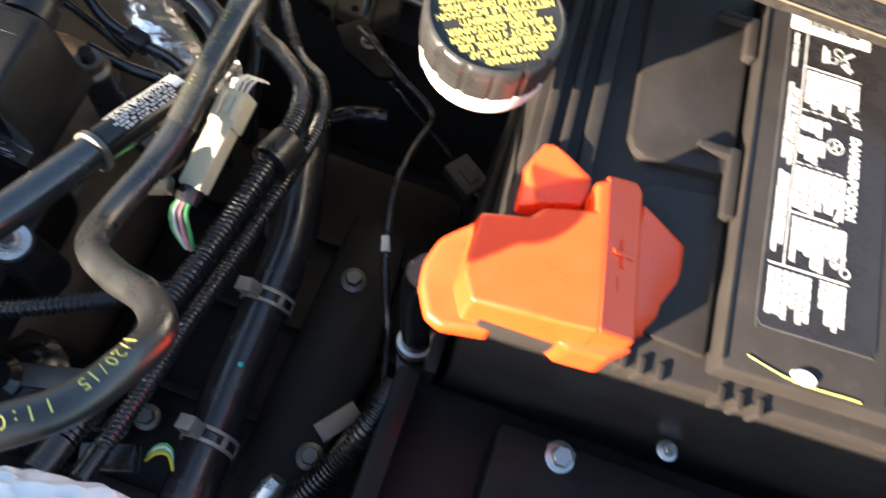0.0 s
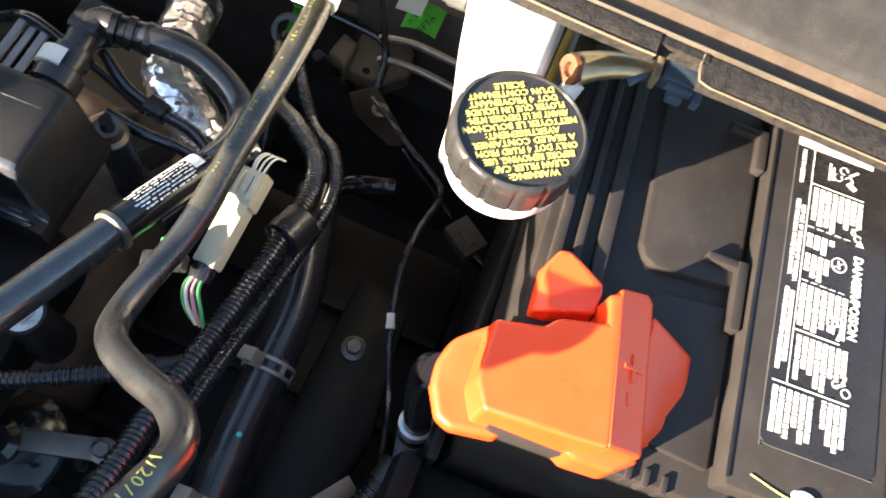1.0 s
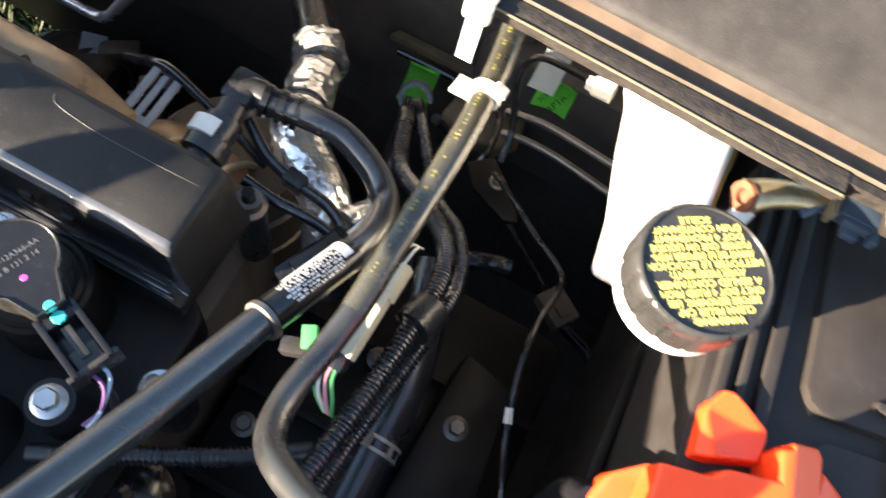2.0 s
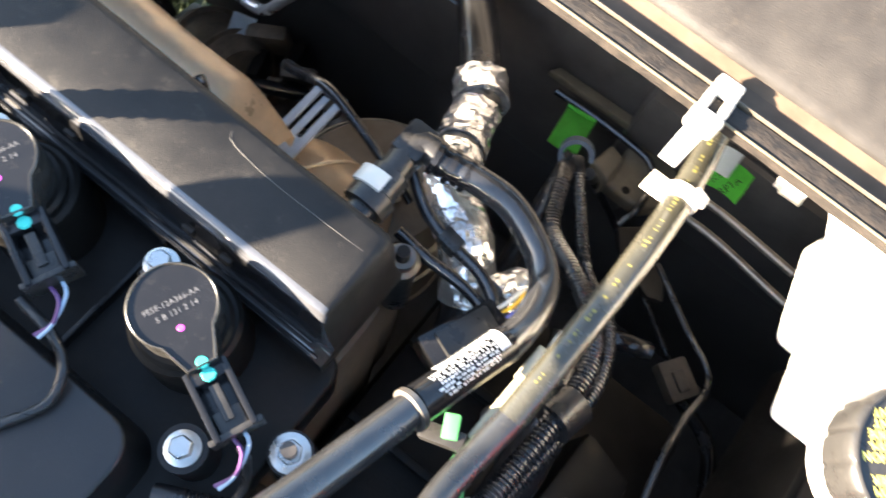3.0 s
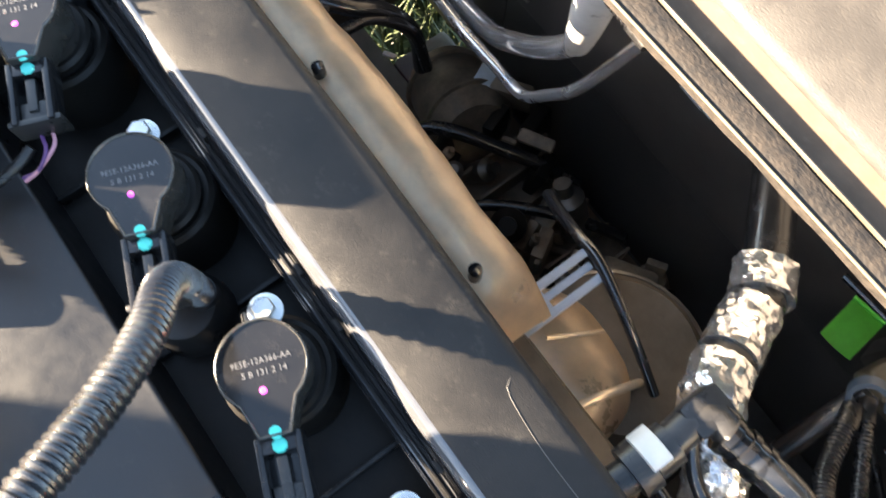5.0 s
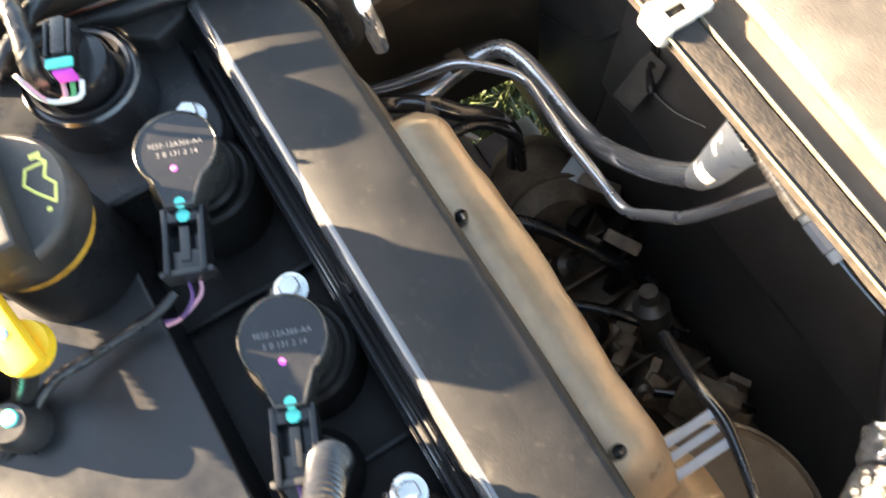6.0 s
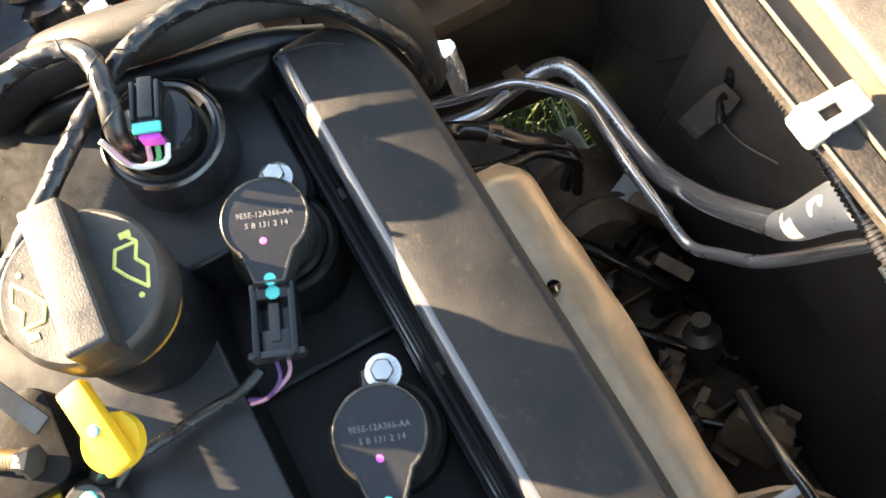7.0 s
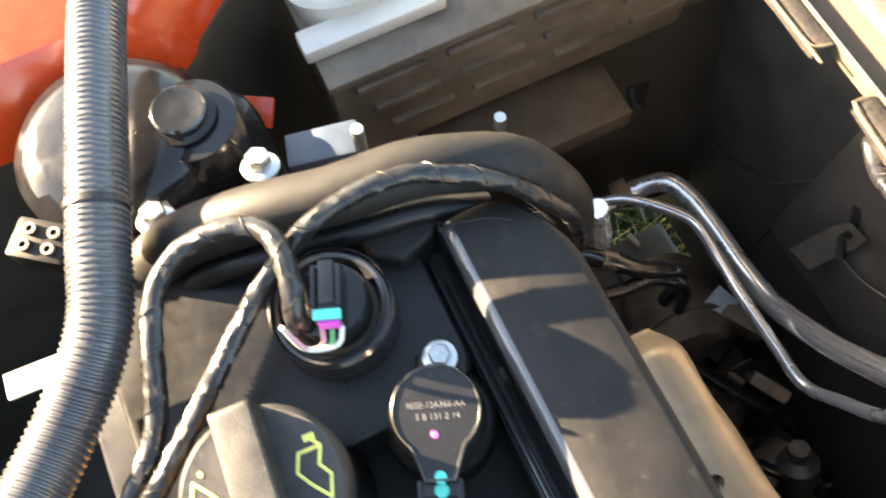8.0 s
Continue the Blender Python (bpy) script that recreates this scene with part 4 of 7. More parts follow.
bm = hood_block([(0.0520, 0.0915, 0.8880), (0.0570, 0.0895, 0.8870), (0.0720, 0.0910, 0.8870), (0.0810, 0.0985, 0.8880), (0.0700, 0.1020, 0.8930)], 0.0010, 0.868, 0.0022)
part("front_lip", bm, M_RED, rc)
bm = hood_block([(0.0680, 0.1000, 0.8975), (0.0830, 0.1055, 0.8850), (0.0900, 0.1160, 0.8850), (0.0940, 0.1310, 0.8860), (0.0912, 0.1480, 0.8880), (0.0680, 0.1540, 0.8985)], 0.0015, 0.868, 0.0030)
part("side_shroud", bm, M_RED, rc)
bm = hood_block([(-0.0030, 0.0995, 0.8740), (0.0035, 0.0880, 0.8740), (0.0100, 0.0855, 0.8745), (0.0290, 0.0890, 0.8780), (0.0300, 0.1250, 0.8850), (0.0110, 0.1290, 0.8860), (-0.0015, 0.1190, 0.8790), (-0.0045, 0.1085, 0.8750)], 0.0008, 0.866, 0.0032)
part("cable_skirt", bm, M_RED, rc)
bm = hood_block([(0.0225, 0.1380, 0.8900), (0.0290, 0.1392, 0.8950), (0.0465, 0.1465, 0.8920), (0.0478, 0.1570, 0.8905), (0.0470, 0.1612, 0.8905), (0.0300, 0.1682, 0.8935), (0.0252, 0.1665, 0.8935), (0.0215, 0.1580, 0.8895)], 0.0022, 0.868, 0.0026)
part("flap", bm, M_RED, rc)
F = frame_of(slope(0.0640, 0.1268), (0.983, 0.185, -0.52), (0.511, 0.096, 1))
bm = box(-0.0052, 0.0052, -0.0010, 0.0010, -0.0030, 0.0009, 0.0004, None, F)
box(-0.0010, 0.0010, -0.0056, 0.0056, -0.0030, 0.0008, 0.0004, bm, F)
part("plus_mark", bm, M_RED, strip)
part("minus_tick", tube([slope(0.0640, 0.1170), slope(0.0646, 0.1140), slope(0.0656, 0.1120)], 0.0004, seg=6, step=0.001), M_RED, strip)

for ob in list(rc.children):
    flat_faces(ob)

# battery tray and wing-side clutter below the battery's front
bm = box(0.00, 0.46, -0.16, 0.088, 0.755, 0.770, 0.004)
box(0.055, 0.16, 0.030, 0.078, 0.768, 0.790, 0.006, bm)
box(0.0, 0.012, -0.10, 0.085, 0.75, 0.80, 0.004, bm)
tray = thing("battery_tray", "plastic battery tray with bolts, blackened as if in shade", "tray", (0.1, 0.0, 0.76))
# Tray coloured black because it should lie in shade.
part("shelf", bm, M_OILY_SHADE, tray)
part("tray_bolt", hexbolt(bmesh.new(), 0.0055, 0.008, Matrix.Translation((0.0875, 0.0700, 0.788))), M_ZINC, tray, "zinc bolt")
part("tray_bolt", hexbolt(bmesh.new(), 0.0035, 0.006, Matrix.Translation((0.137, 0.091, 0.790))), M_ZINC, tray, "small zinc bolt")
part("wall", box(0.012, 0.018, 0.085, 0.30, 0.70, 0.80, 0.002), M_OILY_SHADE, tray)

# brake fluid reservoir
br = thing("brake_fluid_reservoir", "milky white brake fluid reservoir with black ribbed cap", "reservoir", (-0.02, 0.24, 0.80))
bm = prism([(-0.0375, 0.1980), (0.0010, 0.1980), (0.0020, 0.240), (0.0040, 0.335), (-0.062, 0.335), (-0.060, 0.300), (-0.0555, 0.290), (-0.0500, 0.262), (-0.0405, 0.225)], 0.862, 0.905, 0.006, 4, 1.0)
for v in bm.verts:
    if v.co.z > 0.885 and v.co.x > -0.012:
        v.co.x -= 0.011
tank = part("tank", bm, M_WHITE, br)
part("fluid_band", box(-0.030, 0.050, -0.0135, 0.0120, 0.0, 0.0007, 0.0003, None, frame_of((-0.0036, 0.2400, 0.8840), (0.02, 1, 0), (0.969, 0, 0.248))), M_FLUID, tank, "amber fluid showing through the side")
part("tank_foot", prism([(-0.030, 0.262), (0.000, 0.262), (0.000, 0.320), (-0.042, 0.320)], 0.80, 0.866, 0.006, 3), M_WHITE, br)
CAP = Vector((-0.0100, 0.1885, 0.0))
part("neck", lathe([(0, 0.8990), (0.0215, 0.8990), (0.0250, 0.9015), (0.0260, 0.905), (0.0260, 0.9110), (0.0235, 0.912), (0.0235, 0.917), (0, 0.917)], CAP, 40), M_WHITE, br)
bm = lathe([(0.0258, 0.9125), (0.0264, 0.9135), (0.0266, 0.9245), (0.0264, 0.9282), (0.0258, 0.9300), (0.0250, 0.9303), (0.0245, 0.9292), (0, 0.9292)], CAP, 160)
for v in bm.verts:
    d = Vector((v.co.x - CAP.x, v.co.y - CAP.y, 0))
    if 0.0255 < d.length and 0.9130 < v.co.z < 0.929:
        k = (math.atan2(d.y, d.x) / (2 * math.pi) * 15) % 1
        d.length = 0.0007 if k < 0.82 else 0.0
        v.co += d
cap = part("cap", bm, M_DARK, br, "black ribbed screw cap with yellow warning text")
LINES = ["WARNING:", "CLEAN FILLER CAP", "BEFORE REMOVING. USE", "ONLY DOT 4 FLUID FROM", "A SEALED CONTAINER", "AVERTISSEMENT:", "NETTOYER LE BOUCHON", "AVANT DE LE DEPOSER N'EM-", "PLOYER QUE UN LIQUIDE", "DOT 4 PROVENANT", "D'UN CONTENANT", "SCELLE"]
for k, words in enumerate(LINES):
    yy = (k - (len(LINES) - 1) / 2) * 0.00355
    half = math.sqrt(max(0.0, 0.0232 ** 2 - yy ** 2))
    size = 0.0038
    fit = min(1.0, 2 * half / (0.62 * size * len(words)))
    writing(words, size, Matrix.Translation(CAP + Vector((0, 0, 0.9294))) @ pose(0, 0, 0, 0, 0, 213) @ Matrix.Translation((0, -yy, 0)), M_YPRINT, cap, width=fit, bold=0.02)
part("outlet_fitting", lathe([(0, 0), (0.0062, 0), (0.0062, 0.012), (0.0045, 0.013), (0.0045, 0.016), (0, 0.016)], seg=6, m=along((-0.060, 0.330, 0.822), (-1, 0.12, -0.2))), M_CLIP, br, "hexagonal nylon fitting")

# bracket and connector tucked beneath the cowl's edge
hb = thing("hood_hinge_bracket", "chromate-plated bracket with rust beneath the cowl edge", "bracket", (0.012, 0.25, 0.90))
part("arm", tube([(0.0035, 0.2460, 0.9040), (0.0120, 0.2520, 0.9050), (0.0240, 0.2580, 0.9050), (0.0380, 0.2630, 0.9040)], (0.0078, 0.0050), seg=20, flat=0.8), M_BRASS, hb)
part("bore", lathe([(0, 0.0005), (0.0030, 0.0005), (0.0034, 0.0030), (0.0066, 0.0034), (0.0070, 0.0012), (0.0064, 0)], seg=24, m=along((0.0032, 0.2457, 0.9040), (-0.75, -0.55, 0.25))), M_RUST, hb, "rusted bore of the bracket")
part("sleeve", tube([(0.0062, 0.2440, 0.8990), (0.0040, 0.2370, 0.8940), (0.0018, 0.2290, 0.8880)], 0.0048, seg=18), M_CLIP, hb, "pale nylon sleeve")
wc = thing("washer_connector", "slate blue plastic hose connector under the cowl", "connector", (0.04, 0.26, 0.905))
bm = box(0.0395, 0.0580, 0.2560, 0.2680, 0.9020, 0.9110, 0.002)
box(0.0425, 0.0555, 0.2535, 0.2580, 0.9050, 0.9100, 0.0012, bm)
box(0.0450, 0.0525, 0.2500, 0.2560, 0.9020, 0.9065, 0.0012, bm)
part("body", bm, M_BLUEPL, wc)
part("clip", box(0.0560, 0.0600, 0.2510, 0.2570, 0.9030, 0.9085, 0.001), M_BLUEPL, wc)
part("tail", tube([(0.0265, 0.2520, 0.9030), (0.0300, 0.2560, 0.9050), (0.0350, 0.2600, 0.9060), (0.0400, 0.2620, 0.9065)], 0.0034, seg=14, flat=0.6), M_BLUEPL, wc)
part("strap", box(0.0355, 0.0385, 0.2520, 0.2680, 0.9040, 0.9125, 0.0008), M_SEALLIP, wc, "tan strap")

# ---- hoses and lines between battery and engine ----
vl = thing("vacuum_line", "grey-black nylon vacuum line with yellow print", "hose", (-0.12, 0.13, 0.85))
part("hose", tube([(-0.135, -0.045, 0.958), (-0.101, -0.012, 0.955), (-0.087, -0.001, 0.953), (-0.076, 0.010, 0.948), (-0.0705, 0.024, 0.940), (-0.070, 0.038, 0.928), (-0.081, 0.049, 0.915), (-0.101, 0.056, 0.900), (-0.119, 0.067, 0.884), (-0.124, 0.087, 0.870), (-0.1215, 0.113, 0.864), (-0.1190, 0.1330, 0.866)], 0.0058, seg=20, step=0.003), M_HOSE, vl)
pipe = part("pipe", tube([(-0.1192, 0.1310, 0.866), (-0.1178, 0.164, 0.8715), (-0.1162, 0.217, 0.8755), (-0.1175, 0.259, 0.877), (-0.122, 0.296, 0.877), (-0.126, 0.333, 0.874)], 0.0061, seg=20, step=0.004), M_PIPE, vl)
part("pipe_clip", lathe([(0.0060, -0.0042), (0.0078, -0.0040), (0.0082, -0.0020), (0.0078, 0.0022), (0.0060, 0.0026)], seg=28, m=along((-0.1171, 0.2500, 0.8766), (-0.03, 1, 0.03))), M_CLIP, vl, "natural nylon clip")
part("clip_lug", box(-0.0020, 0.0046, -0.0030, 0.0030, 0.0, 0.0030, 0.0008, None, frame_of((-0.1130, 0.2500, 0.8826), (1, 0, -0.5))), M_CLIP, vl)
part("clip_leg", box(-0.0105, 0.000, -0.0062, 0.0050, -0.0012, 0.0006, 0.0005, None, frame_of((-0.1225, 0.2500, 0.8740), (1, -0.1, 0.15))), M_CLIP, vl)
hose_path = smooth_path([(-0.101, -0.012, 0.955), (-0.087, -0.001, 0.953), (-0.076, 0.010, 0.948), (-0.0705, 0.024, 0.940), (-0.070, 0.038, 0.928)], 0.001)
for k, ch in enumerate("1/20/15  11:0"):
    i = len(hose_path) - 14 - int(3.1 * k)
    if ch == " " or i < 3:
        continue
    way = (hose_path[i - 2] - hose_path[i + 2]).normalized()
    up = Vector((-0.25, -0.25, 1))
    up = (up - way * up.dot(way)).normalized()
    writing(ch, 0.0056, frame_of(hose_path[i] + up * 0.00585, way, up), M_YPRINT, vl, name="letter", bold=-0.005)
random.seed(21)
bm = bmesh.new()
pipe_path = smooth_path([(-0.1192, 0.1310, 0.866), (-0.1178, 0.164, 0.8715), (-0.1162, 0.217, 0.8755), (-0.1175, 0.259, 0.877), (-0.122, 0.296, 0.877), (-0.126, 0.333, 0.874)], 0.001)
for k in range(80):
    if k % 11 in (4, 8, 9) or random.random() < 0.25:
        continue
    i = 16 + int(2.1 * k)
    if i > len(pipe_path) - 4:
        break
    way = (pipe_path[i + 2] - pipe_path[i - 2]).normalized()
    up = Vector((-0.35, 0, 1))
    up = (up - way * up.dot(way)).normalized()
    m = frame_of(pipe_path[i] + up * 0.00612, way, up) @ pose(0, 0, 0, 0, 0, random.uniform(-8, 8))
    L = random.uniform(0.0002, 0.0007)
    H = random.uniform(0.0005, 0.0013)
    prism(rect(-L, L, -H, random.uniform(0.2, 1.0) * H), 0, 0.00012, 0, into=bm, m=m)
tagged(part("print", bm, M_FADED, pipe, "faded yellow print"), kind="stuff")

# Added white tube that paints the sun's glare on a hose.
solo("lagged_duct", tube([(-0.150, -0.030, 0.885), (-0.107, -0.020, 0.888), (-0.084, -0.0165, 0.888), (-0.062, -0.016, 0.884), (-0.040, -0.022, 0.870)], (0.0095, 0.0070), seg=26, step=0.002, wobble=0.35, lump=0.5), M_GLARE_ALU, "rough silver-white tube standing in for glare on a hose by the battery tray", "duct")
fl = thing("vent_hose", "black rubber vent hose with quick-connect elbow", "hose", (-0.15, 0.11, 0.85))
hose = part("hose", tube([(-0.190, -0.030, 0.905), (-0.176, 0.020, 0.886), (-0.1657, 0.0567, 0.872), (-0.157, 0.0912, 0.8595), (-0.151, 0.1150, 0.8520), (-0.1435, 0.142, 0.8440), (-0.1365, 0.165, 0.836), (-0.1350, 0.186, 0.8265), (-0.1395, 0.204, 0.819), (-0.152, 0.217, 0.8175), (-0.175, 0.2255, 0.821), (-0.195, 0.224, 0.824), (-0.212, 0.221, 0.8245)], 0.0076, seg=22, step=0.003), M_VENT, fl)
sl = part("label_sleeve", tube([(-0.1511, 0.1150, 0.8521), (-0.1450, 0.1362, 0.8453), (-0.1372, 0.1632, 0.8367)], 0.0083, seg=40, step=0.004), M_GLOSS, hose, "black sleeve with white print")
S0, S1 = Vector((-0.1500, 0.1190, 0.8508)), Vector((-0.1380, 0.1605, 0.8376))
way = (S1 - S0).normalized()
up = (Vector((-0.45, 0.0, 1)) - way * way.dot(Vector((-0.45, 0.0, 1)))).normalized()
side = way.cross(up)


def sleeve_patch(t0, t1, a0, a1, lift, into):
    """A strip that lies on the sleeve, t along it and a round it in degrees."""
    rows = []
    for i in range(2):
        c = S0.lerp(S1, t0 + (t1 - t0) * i)
        rows.append([into.verts.new(c + (up * math.cos(radians(a0 + (a1 - a0) * k / 5)) + side * math.sin(radians(a0 + (a1 - a0) * k / 5))) * (0.0083 + lift)) for k in range(6)])
    for k in range(5):
        into.faces.new((rows[0][k], rows[0][k + 1], rows[1][k + 1], rows[1][k]))


random.seed(4)
bm = bmesh.new()
sleeve_patch(0.22, 0.99, -62, -22, 0.0002, bm)
sleeve_patch(0.86, 0.99, -24, 40, 0.00021, bm)
part("label", bm, M_PRINT, sl, "white edge of a printed label")
bm, dark = bmesh.new(), bmesh.new()
for row in range(7):
    t = 0.06 + 0.12 * random.random()
    while t < 0.84:
        run = random.uniform(0.015, 0.06)
        sleeve_patch(t, min(0.85, t + run), -17 + row * 12, -17 + row * 12 + random.choice((4.5, 6.5)), 0.0002, bm)
        t += run + random.choice((0.008, 0.012, 0.03))
t = 0.28
while t < 0.92:
    run = random.uniform(0.02, 0.05)
    sleeve_patch(t, t + run, -48, -36, 0.0004, dark)
    t += run + 0.012
tagged(part("print_block", bm, M_PRINT, sl), kind="stuff")
tagged(part("print_bars", dark, M_LABEL, sl), kind="stuff")
part("collar", lathe([(0.0078, 0), (0.0096, 0.0005), (0.0096, 0.003), (0.0078, 0.0035)], seg=26, m=along((-0.1518, 0.1110, 0.8530), (0.25, 0.92, -0.28))), M_STEEL, fl, "dull grey collar")
bm = bmesh.new()
for k, r in enumerate((0.0092, 0.0082, 0.0094, 0.0082, 0.0092)):
    p = Vector((-0.199 - 0.0042 * k, 0.2235 - 0.0009 * k, 0.8225 + 0.0007 * k))
    lathe([(0, 0), (r, 0.0004), (r, 0.0038), (0, 0.0042)], seg=26, m=along(p, (-1, -0.2, 0.16)), into=bm)
part("ribbed_sleeve", bm, M_GLOSS, fl)
elbow = part("elbow", tube([(-0.214, 0.2205, 0.8250), (-0.2255, 0.2215, 0.8250), (-0.2300, 0.2150, 0.8240), (-0.2292, 0.200, 0.8225), (-0.2288, 0.182, 0.8205), (-0.2300, 0.160, 0.818)], 0.0078, seg=20, step=0.003), M_DARK, fl)
part("corner", box(-0.2385, -0.2215, 0.2080, 0.2290, 0.8170, 0.8315, 0.004), M_DARK, elbow)
bm = lathe([(0, 0), (0.0118, 0), (0.0118, 0.009), (0.0098, 0.010), (0.0098, 0.022), (0, 0.022)], seg=26, m=along((-0.2290, 0.178, 0.8205), (0, 1, 0.1)))
part("coupling", bm, M_DARK, elbow)
part("locking_clip", lathe([(0.0120, 0), (0.0136, 0.0005), (0.0136, 0.0095), (0.0120, 0.010)], seg=20, m=along((-0.2290, 0.185, 0.8212), (0, 1, 0.1)) @ pose(0, 0, 0, 0, 0, 20), arc=0.24), M_CLIP, elbow, "white locking clip")

# foil-wrapped heater hose, tied with black clips
fh = thing("heater_hose", "black heater hose wrapped in crinkled silver foil", "hose", (-0.25, 0.31, 0.71))
part("hose", tube([(-0.345, 0.452, 0.690), (-0.297, 0.395, 0.700), (-0.258, 0.346, 0.705), (-0.242, 0.322, 0.711), (-0.236, 0.295, 0.720), (-0.222, 0.256, 0.735), (-0.192, 0.232, 0.735), (-0.172, 0.212, 0.720), (-0.160, 0.19, 0.69)], 0.0145, seg=24), M_RUBBER, fh)
part("foil_wrap", tube([(-0.2565, 0.3437, 0.7055), (-0.251, 0.3355, 0.7075), (-0.2435, 0.325, 0.711)], 0.0190, seg=40, step=0.0013, wobble=0.10, lump=0.55), M_FOIL, fh, sharp=22)
part("foil_wrap", tube([(-0.242, 0.316, 0.7125), (-0.238, 0.302, 0.7175), (-0.231, 0.280, 0.7260)], (0.0172, 0.0178), seg=40, step=0.0013, wobble=0.10, lump=0.55), M_FOIL, fh, sharp=22)
part("foil_wrap", tube([(-0.2290, 0.2735, 0.7285), (-0.2262, 0.2660, 0.7315), (-0.2215, 0.2560, 0.7350), (-0.2080, 0.2420, 0.7365), (-0.1920, 0.2320, 0.7350), (-0.1780, 0.2190, 0.7260), (-0.1700, 0.2080, 0.7150)], (0.0178, 0.0168), seg=40, step=0.0014, wobble=0.10, lump=0.55), M_FOIL, fh, sharp=22)
part("tie", tube([(-0.2455, 0.3260, 0.7100), (-0.2415, 0.3140, 0.7130)], 0.0158, seg=24, step=0.003), M_DARK, fh, "black band clip")
part("tie", tube([(-0.2305, 0.2790, 0.7265), (-0.2285, 0.2710, 0.7295)], 0.0160, seg=24, step=0.003), M_DARK, fh, "black band clip")


def conduit(pts, label, r=0.0066, pitch=0.0028, material=None, name="wiring_conduit", category="conduit", depth=0.20):
    c = thing(name, label, category, pts[len(pts) // 2])
    part("sleeve", tube(pts, r, seg=18, ribs=pitch, depth=depth), material or M_CONDUIT, c)
    for a, b in ((pts[0], pts[1]), (pts[-1], pts[-2])):
        a, b = Vector(a), Vector(b)
        part("end_cuff", tube([a - (b - a).normalized() * 0.002, a + (b - a).normalized() * 0.012], r * 1.12, seg=18, step=0.003, wobble=0.06), M_TAPE, c)
    return c


conduit([(-0.112, -0.010, 0.845), (-0.108, 0.028, 0.830), (-0.107, 0.058, 0.820), (-0.102, 0.100, 0.810), (-0.096, 0.164, 0.800), (-0.097, 0.197, 0.790), (-0.107, 0.223, 0.775), (-0.130, 0.246, 0.760), (-0.155, 0.270, 0.740), (-0.171, 0.314, 0.730)], "glossy black corrugated wiring conduit along the hose", r=0.0052, pitch=0.0026)
conduit([(-0.103, -0.008, 0.825), (-0.100, 0.033, 0.810), (-0.099, 0.065, 0.800), (-0.0945, 0.109, 0.790), (-0.087, 0.171, 0.785), (-0.088, 0.206, 0.775), (-0.101, 0.237, 0.760), (-0.126, 0.261, 0.745), (-0.168, 0.324, 0.728)], "second black corrugated wiring conduit beside the first", r=0.0040, pitch=0.0024)
bm = tube([(-0.0965, 0.158, 0.799), (-0.0925, 0.1740, 0.796)], 0.0108, seg=18, step=0.004)
solo("conduit_cuff", bm, M_TAPE, "black taped cuff round both wiring conduits", "cuff")

cn = thing("wire_connector", "ivory plastic wiring connector with loose wire ends", "connector", (-0.115, 0.145, 0.825))
F = frame_of((-0.1178, 0.150, 0.8220), (0.05, 0.98, 0.19), (-0.25, 0, 1))
part("shell", box(-0.026, 0.008, -0.0062, 0.0062, -0.005, 0.005, 0.0015, None, F), M_CONN, cn)
bm = box(0.007, 0.026, -0.0072, 0.0072, -0.0055, 0.0045, 0.001, None, F)
box(0.010, 0.024, -0.0062, -0.0030, 0.004, 0.0068, 0.0008, bm, F)
box(0.010, 0.024, 0.0030, 0.0062, 0.004, 0.0068, 0.0008, bm, F)
box(0.013, 0.0225, -0.0022, 0.0022, 0.004, 0.0058, 0.0008, bm, F)
part("latch_housing", bm, M_CONN, cn)
part("rear_seal", lathe([(0, 0), (0.0052, 0), (0.0062, 0.004), (0.0055, 0.008), (0, 0.008)], seg=20, m=F @ along((-0.0335, 0, 0), (1, 0, 0))), M_RUBBER, cn)
for k, (mm_, dx) in enumerate(((M_WGREEN, -0.002), (M_PINK, 0.0), (M_WWHITE, 0.002), (M_WGREEN, 0.003))):
    part("wire", tube([F @ Vector((-0.030, dx, 0)), F @ Vector((-0.038, dx * 1.6, 0.001)), F @ Vector((-0.046, dx * 2 - 0.003, -0.004)), F @ Vector((-0.052, dx - 0.006, -0.012))], 0.0010, seg=7, step=0.002), mm_, cn)
    part("wire", tube([F @ Vector((0.025, dx * 1.2, 0)), F @ Vector((0.032, dx * 1.5, 0.000)), F @ Vector((0.038, dx * 1.5 + 0.001, -0.006)), F @ Vector((0.041, dx * 1.5 + 0.002, -0.016))], 0.0006, seg=7, step=0.003), M_WWHITE, cn)

ch = thing("coolant_hose", "black rubber coolant hose with spring clamps", "hose", (-0.085, 0.08, 0.715))
part("hose", tube([(-0.104, 0.225, 0.73), (-0.096, 0.195, 0.727), (-0.086, 0.153, 0.721), (-0.085, 0.106, 0.715), (-0.084, 0.067, 0.715), (-0.081, 0.025, 0.720), (-0.078, -0.010, 0.730), (-0.075, -0.05, 0.74)], 0.0142, seg=24), M_RUBBER, ch)


